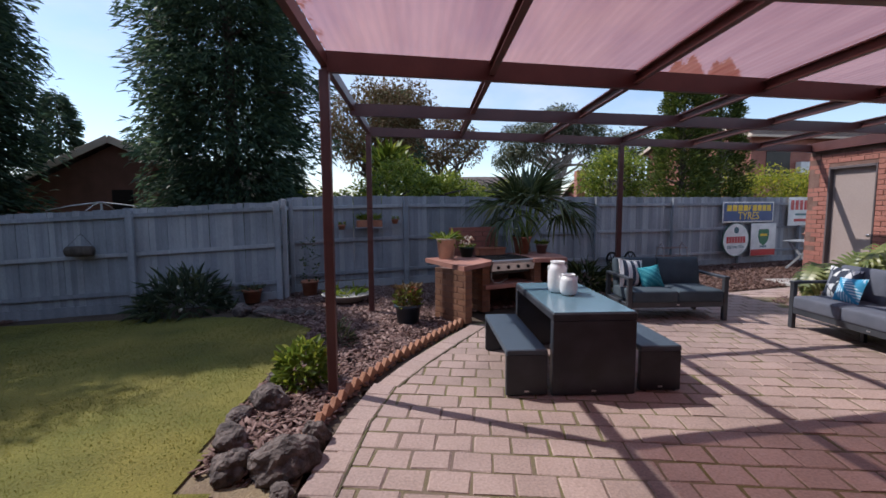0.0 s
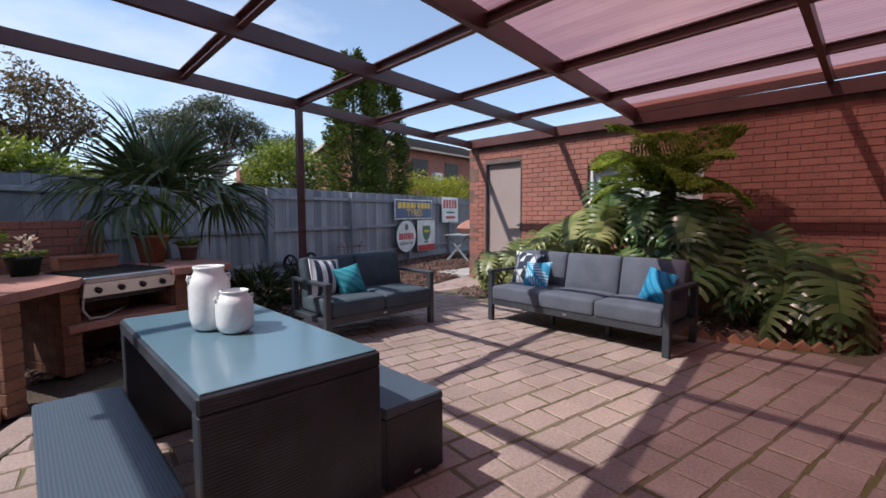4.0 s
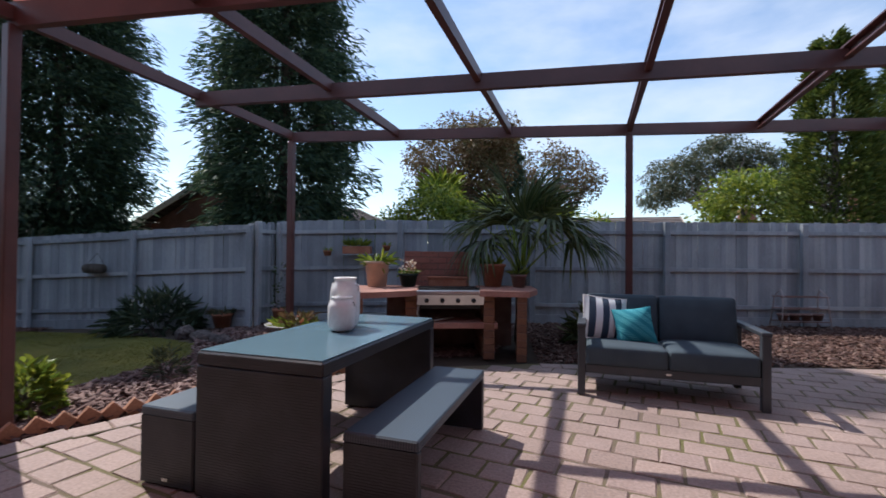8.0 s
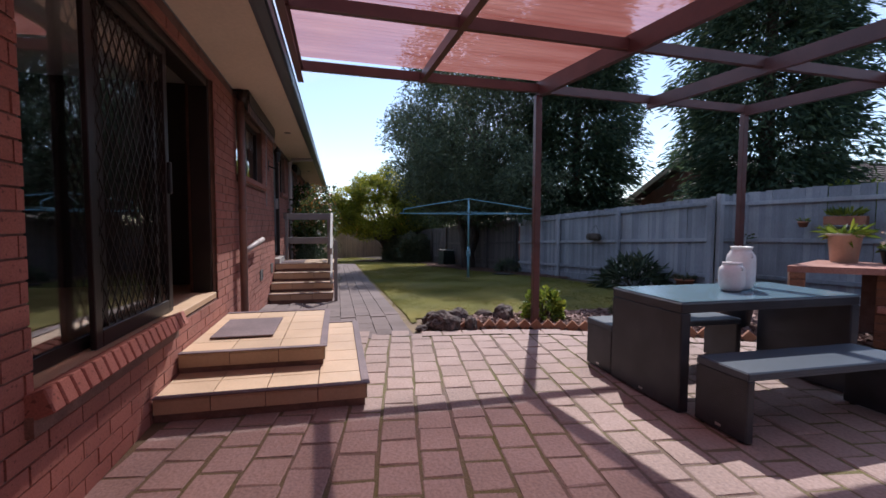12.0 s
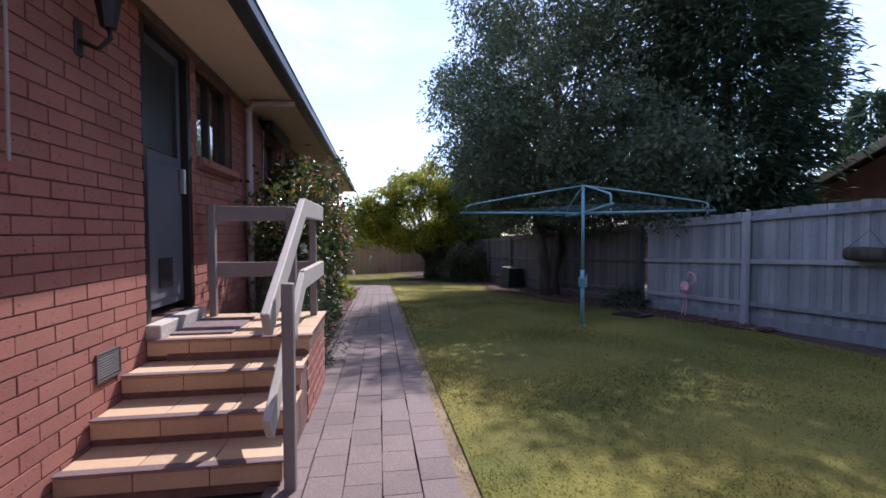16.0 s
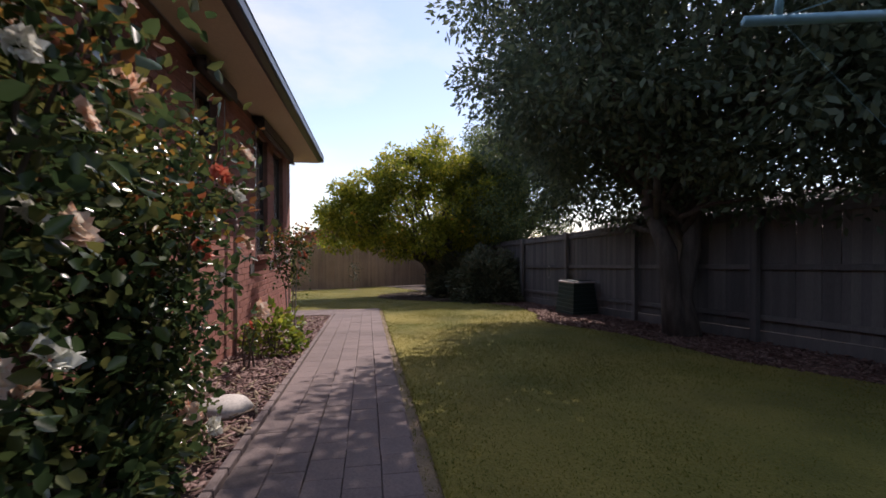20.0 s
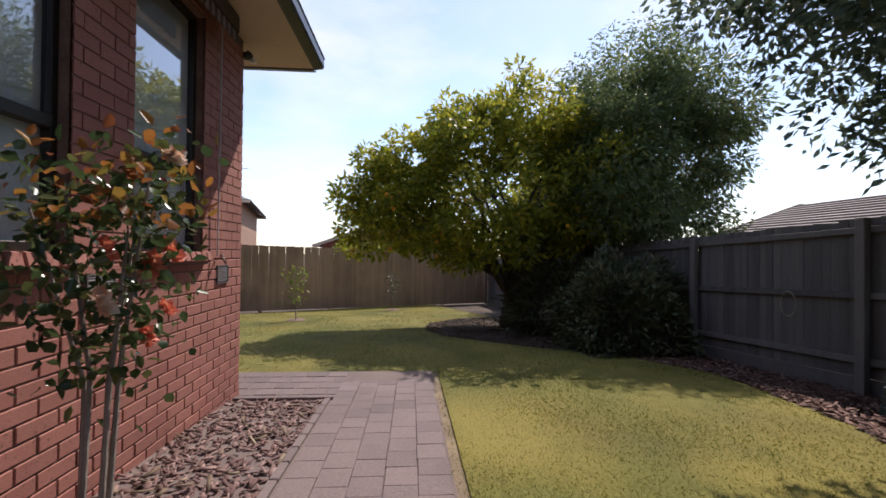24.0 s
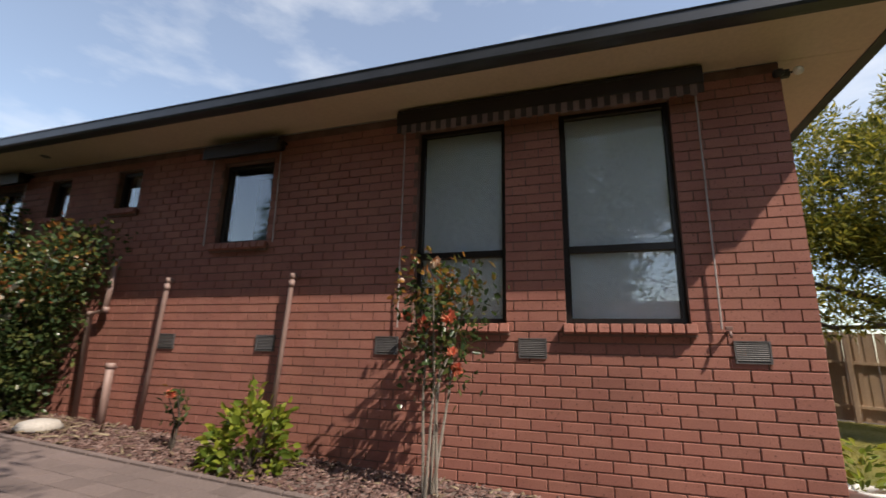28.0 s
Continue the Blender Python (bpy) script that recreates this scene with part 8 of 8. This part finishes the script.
# around the back lawn
tree("golden-green feathery tree near the corner of the house", -20.3, -6.1, 1.9, 0.15, [(-0.2, 0, 5.5, 1.3, 1.3, 1.2), (-1.7, 0, 4.8, 1.2, 1.2, 1.1), (-2.9, 0.1, 3.9, 1.1, 1.1, 1.0), (-3.3, 0.2, 3.1, 0.9, 0.9, 0.9), (-2.2, 0, 2.9, 1.2, 1.1, 0.7), (-0.6, 0.3, 3.4, 1.3, 1.2, 1.1), (0.9, 0, 4.4, 1.3, 1.2, 1.3), (0.8, 0.3, 2.9, 1.1, 1.1, 0.8), (-1.5, 0.2, 2.4, 1.0, 0.9, 0.5), (2.2, 0, 4.6, 1.3, 1.2, 1.4), (2.3, 0, 3.0, 1.3, 1.1, 1.1), (0.4, 0.4, 2.3, 1.2, 0.9, 0.5), (-0.7, 0.5, 2.5, 1.1, 0.9, 0.6)], 22, 470, 120, 0.40, (0.15, 0.040), "leaf_lemon2", 82, "tree", 1, "bark", -0.25, 0, None, (0, 0), 0.72)
conifer("dark roundish conifer far behind the back fence", -46.0, -1.6, 5.6, 1.3, 2500, 83, "leaf_dark", 0.5, (0.4, 0.16), 0.4)
tree("tree with orange-tinged foliage behind the neighbour's roof", -46.0, -17.0, 6.0, 0.2, [(0, 0, 9.9, 1.6, 1.8, 0.8), (0, -2.0, 9.2, 1.2, 1.5, 0.6), (0, 0.8, 9.2, 1.2, 1.4, 0.6)], 10, 90, 50, 0.5, (0.25, 0.1), "leaf_lemon", 84, "tree", 1, "bark", 0.2)
tree("low green hedge behind the back fence", -34.0, 0.6, 0.6, 0.1, [(0, 0, 1.7, 1.0, 3.6, 0.7)], 6, 130, 60, 0.4, (0.16, 0.07), "leaf_bush", 85, "hedge", 1, "bark", 0.2)


# ---- neighbouring houses ----
def tile_roof(parent, pts_low, pts_high, courses, mat="roof_tile"):
    """Sloping plane between two edges, laid in stepped courses."""
    (a0, a1), (b0, b1) = [tuple(Vector(p) for p in e) for e in (pts_low, pts_high)]
    up = (b0 - a0).cross(a1 - a0).normalized()
    if up.z < 0:
        up = -up
    for i in range(courses):
        t0, t1 = i / courses, min((i + 1.12) / courses, 1.0)
        p = [a0 + (b0 - a0) * t0 + up * 0.05, a1 + (b1 - a1) * t0 + up * 0.05, a1 + (b1 - a1) * t1, a0 + (b0 - a0) * t1, a0 + (b0 - a0) * t0, a1 + (b1 - a1) * t0]
        part("roof_course", Geo().add([tuple(v) for v in p], [(0, 1, 2, 3), (4, 5, 1, 0)]), M[mat], parent)


def house(label, m, w, d, h, ridge, mat="brick_far", windows=(), tiles=14, chimney=None, roof_mat="roof_tile", hip=False):
    """Gabled house, ridge along local x."""
    k = thing("house", label, "house", "", m)
    g = Geo().box(0, w, 0, d, -0.3, h)
    if not hip:
        g.add([(0, 0, h), (0, d, h), (0, d / 2, h + ridge)], [(0, 1, 2)]).add([(w, 0, h), (w, d / 2, h + ridge), (w, d, h)], [(0, 1, 2)])
    part("wall", g, M[mat], k)
    o = 0.5
    r0, r1 = (d / 2, w - d / 2) if hip else (-o, w + o)
    zt, zl = h + ridge + 0.06, h - 0.12
    tile_roof(k, ((-o, -o, zl), (w + o, -o, zl)), ((r0, d / 2, zt), (r1, d / 2, zt)), tiles, roof_mat)
    tile_roof(k, ((-o, d + o, zl), (w + o, d + o, zl)), ((r0, d / 2, zt), (r1, d / 2, zt)), tiles, roof_mat)
    if hip:
        for xe, xr in ((-o, r0), (w + o, r1)):
            tile_roof(k, ((xe, -o, zl), (xe, d + o, zl)), ((xr, d / 2 - 0.01, zt), (xr, d / 2 + 0.01, zt)), tiles, roof_mat)
    for y in (-o, d + o):
        part("gutter", box(-o, w + o, y - 0.06, y + 0.06, h - 0.22, h - 0.10, 0.01), M["soffit"], k)
    for x in (() if hip else (-o, w + o)):
        for s in (-1, 1):
            yy = -o if s < 0 else d + o
            plank((x, yy, h - 0.16), (x, d / 2, h + ridge + 0.02), 0.2, 0.05, k, "soffit", "bargeboard")
    for face, a, b, z0, z1 in windows:
        bx = box(a, b, -0.03, 0.02, z0, z1) if face == "s" else box(w - 0.02, w + 0.03, a, b, z0, z1) if face == "e" else box(-0.03, 0.02, a, b, z0, z1)
        wn2 = part("window", bx, M["dark_frame"], k)
        c, e = (a + b) / 2, 0.03
        sb = box(a - 0.05, b + 0.05, -0.08, 0.0, z0 - 0.08, z0) if face == "s" else box(w, w + 0.08, a - 0.05, b + 0.05, z0 - 0.08, z0) if face == "e" else box(-0.08, 0.0, a - 0.05, b + 0.05, z0 - 0.08, z0)
        part("sill", sb, M["soffit"], wn2)
    if chimney:
        ch = part("chimney", box(chimney[0], chimney[0] + 0.9, chimney[1], chimney[1] + 0.7, h, h + ridge + chimney[2]), M["brick_far"], k)
        part("chimney_cap", box(chimney[0] + 0.25, chimney[0] + 0.65, chimney[1] + 0.15, chimney[1] + 0.55, h + ridge + chimney[2], h + ridge + chimney[2] + 0.25), M["steel"], ch)
    return k


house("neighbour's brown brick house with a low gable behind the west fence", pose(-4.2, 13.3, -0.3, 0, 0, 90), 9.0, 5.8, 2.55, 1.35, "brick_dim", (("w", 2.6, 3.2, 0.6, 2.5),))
house("neighbour's tiled house beyond the shaded fence", pose(-27.0, 13.0, gz(-22)), 14.0, 8.0, 2.3, 1.4, "brick_far", (("s", 3.0, 4.5, 0.8, 1.9), ("s", 8.0, 9.5, 0.8, 1.9)))
hb = house("neighbour's brick house with solar panels behind the back fence", pose(-27.3, -17.85, gz(-30), 0, 0, 104), 12.6, 9.0, 4.3, 2.3, "brick_brown", (("s", 9.0, 10.4, 1.2, 2.4), ("s", 4.0, 5.4, 1.2, 2.4)), 14, None, "roof_tile", True)
house("distant tiled house behind the back fence", pose(-52.0, -4.0, gz(-30)), 12.0, 9.0, 2.6, 1.6, "brick_far", (("e", 2.0, 4.0, 1.0, 2.0),))
house("brick house with a chimney beyond the trees", pose(15.2, 33.5, 0.0), 12.0, 8.0, 2.4, 1.4, "brick_far", (("s", 3.0, 5.0, 1.0, 2.2),), 14, (-0.9, 2.0, 0.75))
house("grey tiled house far beyond the fence", pose(1.5, 33.0, 0.0), 9.0, 8.0, 2.4, 1.7, "brick_far", (("s", 2.0, 4.0, 1.0, 2.0),))
h2 = house("two-storey red brick house beyond the fence", pose(20.1, 24.0, 0.0, 0, 0, 8), 12.0, 9.0, 5.6, 1.6, "brick_far", (("w", 1.2, 2.4, 3.4, 4.9), ("s", 1.0, 2.6, 3.4, 4.9), ("s", 4.5, 6.0, 3.4, 4.9)))
part("wall_unit", box(3.0, 3.8, -0.35, 0.0, 3.4, 4.1, 0.02), M["white"], h2, "white air conditioner on the upper wall")
for i in range(2):
    for j in range(3):
        sp = thing("solar_panel", "blue-black solar panel on the neighbour's roof", "solar panel", "solar panels", hb.matrix_basis @ pose(6.4 + j * 1.1, 0.9 + i * 1.5, 4.92 + i * 0.73, 25.9, 0, 0))
        part("panel", box(0, 1.05, 0, 1.45, 0, 0.04, 0.005), M["sign_blue"], sp)
an = thing("roof_aerial", "thin television aerial on the neighbour's roof", "aerial", "", pose(-30.3, -7.0, gz(-30) + 1.0))
part("mast", Geo().tube([(0, 0, 2.4), (0, 0, 4.65)], 0.024, 6), M["steel"], an)
for zz, l2 in ((4.6, 1.7), (3.95, 1.4)):
    part("boom", Geo().tube([(0.2, -l2 * 0.65, zz), (-0.3, l2, zz)], 0.018, 5), M["steel"], an)
av = thing("vent_flue", "thin grey flue rising above the house roof", "flue", "", pose(-9.0, -1.2, 3.4))
part("flue", Geo().tube([(0, 0, 0), (0, 0, 0.9)], 0.04, 8), M["steel"], av, "", True)

# ---- paving ----
def paver_geo(w, d, h=0.05, wob=0.0, seed=0, edge=0.008):
    q = random.Random(seed)
    g = Geo().box(0, w, 0, d, -h, 0, edge)
    g.v = [(x + q.uniform(-wob, wob), y + q.uniform(-wob, wob), z + (q.uniform(-wob, wob) * 0.6 if z > -0.02 else 0)) for x, y, z in g.v]
    return g


floor = tagged(thing("floor", "weathered pinkish-tan concrete pavers with mossy joints", "paving"), kind="structure")
ANG = -8.0
ca, sa = math.cos(radians(ANG)), math.sin(radians(ANG))
PW, PD = 0.262, 0.222
shapes = [paver_geo(PW - 0.008, PD - 0.008, 0.05, 0.0055, i, 0.011).mesh("paver", M["paver"]) for i in range(9)]
FIELD = [(9.28, 0.01), (9.28, 8.1), (7.4, 7.45), (5.6, 6.9), (4.2, 6.5), (3.4, 6.05), (2.62, 5.62), (2.26, 5.02), (1.82, 4.2), (1.50, 3.48), (1.35, 2.85), (1.29, 2.25), (1.10, 1.97), (1.10, 0.01)]
STEP = (1.0, 3.02, -0.1, 1.34)
rest, near_count = Geo(), 0
spots = []
for r in range(-8, 52):
    for c in range(-14, 52):
        u, v = c * PW + (PW / 2 if r % 2 else 0), r * PD
        x, y = 0.9 + u * ca - v * sa, 0.6 + u * sa + v * ca
        mx, my = x + (PW * ca - PD * sa) / 2, y + (PW * sa + PD * ca) / 2
        if not (inside(FIELD, mx, my) or (mx < 4.4 and inside(FIELD, mx + 0.10, my - 0.05))) or (STEP[0] + 0.1 < mx < STEP[1] - 0.1 and my < STEP[3] - 0.1):
            continue
        if mx > 7.6 and my < 7.2 and (mx > 7.75 or my > 3.2) and not (my < 1.9):
            continue
        spots.append((x, y, mx, my))
for x, y, mx, my in spots:
    m = pose(x + rng.uniform(-0.004, 0.004), y + rng.uniform(-0.004, 0.004), rng.uniform(-0.002, 0.002), rng.uniform(-0.25, 0.25), rng.uniform(-0.25, 0.25), ANG + rng.uniform(-1.4, 1.4))
    if near_count < 300 and 1.2 < mx < 6.6 and 1.2 < my < 4.6:
        part("paver", shapes[rng.randrange(9)], None, floor, "", False, m)
        near_count += 1
    else:
        k = paver_geo(PW - 0.008, PD - 0.008, 0.05, 0.0055, rng.randrange(1000), 0.011)
        rest.add(k.v, k.f, m)
border = along(EDGE, 0.235)
for (x, y, yaw) in border:
    m = pose(x, y, 0.0, 0, 0, yaw) @ pose(0.0, -0.225, 0.004 + rng.uniform(-0.002, 0.002))
    part("border_paver", paver_geo(0.227, 0.215, 0.05, 0.003, rng.randrange(1000)), M["paver"], floor, "", False, m)
groove = Geo()
for (x, y, yaw) in border:
    groove.box(0, 0.237, -0.244, -0.229, -0.02, 0.0045, 0, pose(x, y, 0.0, 0, 0, yaw))
tagged(part("mossy_groove", groove, M["moss"], floor, "dark mossy groove inside the border course"), kind="stuff")
north_edge = along([(4.2, 6.74), (5.6, 7.14), (7.4, 7.68), (9.3, 8.22)], 0.235)
for (x, y, yaw) in north_edge:
    m = pose(x, y, 0.0, 0, 0, yaw) @ pose(0.0, -0.225, rng.uniform(-0.002, 0.004))
    part("border_paver", paver_geo(0.225, 0.19, 0.05, 0.003, rng.randrange(1000)), M["paver"], floor, "", False, m)
tagged(part("pavers", rest, M["paver_far"], floor), kind="stuff")

path = tagged(thing("path", "narrow path of weathered mauve-brown pavers along the lawn", "paving"), kind="structure")
shapes = [paver_geo(0.238, 0.1905, 0.05, 0.0012, i, 0.003).mesh("paver", M["path_paver"]) for i in range(6)]
rest, near_count = Geo(), 0
for col in range(10):
    y = 0.96 + 0.195 * col if col < 5 else 0.96 - 0.195 * (col - 4)
    for k in range(-74, 6):
        x = 0.24 * k + (0.12 if col % 2 else 0.0)
        if x + 0.2 > 1.25 or x < -16.42:
            continue
        if col >= 5 and (x < -1.6):
            continue
        m = pose(x, y + rng.uniform(-0.003, 0.003), gz(x + 0.11) + rng.uniform(-0.001, 0.001), 0, -2.7 if x < 0 else 0, rng.uniform(-0.25, 0.25))
        if near_count < 300 and col < 5 and -12.5 < x < 0.2:
            part("paver", shapes[rng.randrange(6)], None, path, "", False, m)
            near_count += 1
        else:
            g2 = paver_geo(0.238, 0.1905, 0.05, 0.0012, rng.randrange(1000), 0.003)
            rest.add(g2.v, g2.f, m)
for r in range(14):
    for c in range(6):
        x, y = -16.40 + 0.215 * c, 0.74 - 0.235 * r + (0.11 if c % 2 else 0)
        if (x > -15.8 and y < -0.1) or (x > -15.5 and y < 0.8):
            continue
        g2 = paver_geo(0.205, 0.225, 0.05, 0.003, rng.randrange(1000))
        rest.add(g2.v, g2.f, pose(x, y, gz(-15.8) + rng.uniform(-0.003, 0.003), 0, 0, rng.uniform(-0.6, 0.6)))
tagged(part("pavers", rest, M["path_paver_far"], path), kind="stuff")
kerb = thing("path_edging", "thin line of brick edging between path and mulch bed", "edging")
shape = box(0, 0.228, 0, 0.055, -0.06, 0.018, 0.006).mesh("edging_brick", M["path_paver"])
for i in range(49):
    x = -15.32 + 0.24 * i
    part("edging_brick", shape, None, kerb, "", False, pose(x, 0.885, gz(x), 0, -2.7, 0))
for i in range(4):
    part("edging_brick", shape, None, kerb, "", False, pose(-15.33, 0.03 + 0.235 * i, gz(-15.3), 0, 0, 90))


# ---- bark chips, fallen leaves and grass ----
def chips(name, label, polys, density, mat, seed, size=(0.06, 0.022), zoff=-0.03):
    q = np.random.default_rng(seed)
    pts = []
    for poly in polys:
        xs, ys = [p[0] for p in poly], [p[1] for p in poly]
        n = int((max(xs) - min(xs)) * (max(ys) - min(ys)) * density)
        cx, cy = q.uniform(min(xs), max(xs), n), q.uniform(min(ys), max(ys), n)
        ok = inside_all(poly, cx, cy)
        pts.append(np.stack([cx[ok], cy[ok]], 1))
    xy = np.concatenate(pts)
    n = len(xy)
    z = gz_all(xy[:, 0]) + zoff + q.uniform(0.0, 0.035, n)
    a = q.uniform(0, np.pi * 2, n)
    tilt = q.normal(0, 0.28, n)
    ln, wd = size[0] * q.uniform(0.4, 1.5, n), size[1] * q.uniform(0.5, 1.5, n)
    d = np.stack([np.cos(a) * np.cos(tilt), np.sin(a) * np.cos(tilt), np.sin(tilt)], 1)
    s = np.stack([-np.sin(a), np.cos(a), q.normal(0, 0.25, n)], 1)
    up = np.array([0, 0, 0.006])
    c = np.stack([xy[:, 0], xy[:, 1], z], 1)
    h, w = d * ln[:, None] / 2, s * wd[:, None] / 2
    co = np.stack([c - h - w * 0.6, c + h - w, c + h * 0.9 + w * 0.7, c - h * 0.95 + w, c - h - w * 0.6 + up, c + h - w + up, c + h * 0.9 + w * 0.7 + up, c - h * 0.95 + w + up], 1).reshape(-1, 3)
    k = np.arange(n)[:, None, None] * 8
    f = k + np.array([[4, 5, 6, 7], [0, 1, 5, 4], [1, 2, 6, 5], [2, 3, 7, 6], [3, 0, 4, 7]])[None]
    ob = new(name, quick_mesh(name, co, f.reshape(-1, 4), M[mat]))
    return tagged(ob, label, "mulch", "", "stuff")


chips("bark_mulch", "loose brown bark chips covering the bed", [[(0.95, 2.15), (1.0, 2.9), (1.14, 3.52), (1.48, 4.3), (1.9, 5.05), (2.3, 5.72), (2.0, 6.6), (0.3, 7.2), (0.25, 5.6), (0.24, 4.3), (0.25, 3.3), (0.32, 2.3)], [(0.3, 5.6), (2.2, 6.4), (3.6, 7.0), (3.6, 9.6), (-0.8, 8.5), (-1.3, 7.2)]], 1100, "chips", 91, (0.085, 0.030))
chips("bark_mulch", "reddish bark chips by the signs", [[(4.2, 6.8), (7.4, 7.75), (9.2, 8.35), (10.5, 9.4), (13.0, 9.6), (13.0, 12.5), (3.6, 9.8)]], 560, "chips_red", 92, (0.08, 0.03))
chips("bark_mulch", "bark chips between house wall and path", [[(-3.65, 0.02), (-3.65, 0.88), (-15.32, 0.88), (-15.32, 0.02)]], 1200, "chips", 93, (0.07, 0.024))
chips("bark_mulch", "reddish bark chips along the shaded fence", [[(-5.2, 6.95), (-6.3, 6.62), (-8.6, 6.1), (-9.6, 5.65), (-11.5, 5.55), (-13.0, 4.95), (-13.7, 4.95), (-14.4, 5.25), (-16.2, 5.45), (-17.5, 4.85), (-17.5, 6.1), (-5.2, 7.45)]], 800, "chips_red", 94, (0.07, 0.026))
chips("bark_mulch", "dark mulch round the citrus tree", [[(-18.2, 3.7), (-19.6, 2.35), (-20.6, 2.0), (-21.8, 2.1), (-22.9, 2.9), (-23.4, 4.0), (-22.0, 5.8), (-17.5, 5.9), (-17.5, 4.85)]], 400, "soil", 95, (0.08, 0.03))
chips("bark_mulch", "dark mulch under the split-leaf plants", [[(7.72, 3.3), (8.0, 2.2), (8.4, 1.85), (9.25, 1.65), (9.25, 7.0), (8.2, 7.2), (7.72, 6.9)]], 500, "chips", 96, (0.07, 0.025), -0.02)


chips("leaf_litter", "dry tan fallen leaves scattered over the bed", [[(-4.9, 0.05), (-4.9, 0.88), (-9.6, 0.88), (-9.6, 0.05)]], 110, "litter", 97, (0.11, 0.016), 0.0)
chips("leaf_litter", "dry tan fallen leaves scattered over the bark", [[(-9.6, 0.05), (-9.6, 0.88), (-15.1, 0.88), (-15.1, 0.05)]], 25, "litter", 98, (0.08, 0.022), 0.0)


def grass(name, label, poly, density, seed, length, near=None):
    q = np.random.default_rng(seed)
    xs, ys = [p[0] for p in poly], [p[1] for p in poly]
    x0, x1, y0, y1 = (min(xs), max(xs), min(ys), max(ys)) if near is None else near
    n = int((x1 - x0) * (y1 - y0) * density)
    x, y = q.uniform(x0, x1, n), q.uniform(y0, y1, n)
    ok = inside_all(poly, x, y)
    x, y = x[ok], y[ok]
    z = gz_all(x) - 0.012
    w = q.normal(0, 0.55, (len(x), 3))
    w[:, 2] = 0.62
    me = leaf_cloud(name, np.stack([x, y, z], 1), w, length, 0.0045, M["grass"], seed, 0.0, 0.25)
    return tagged(new(name, me), label, "grass", "", "stuff")


grass("grass", "short mown grass beside the path", LAWN, 3500, 101, 0.023, (-16.4, 1.1, 1.9, 4.2))
grass("grass", "short mown grass across the lawn", LAWN, 2400, 102, 0.026, (-17.0, 0.5, 4.2, 7.2))
grass("grass", "short mown grass on the back lawn", LAWN, 900, 103, 0.038, (-29.0, -16.4, -9.0, 4.2))
grass("grass", "sparse tufts on the bare edge of the lawn", [(0.6, 1.94), (-16.4, 1.94), (-16.4, 2.06), (0.6, 2.06)], 900, 104, 0.032)
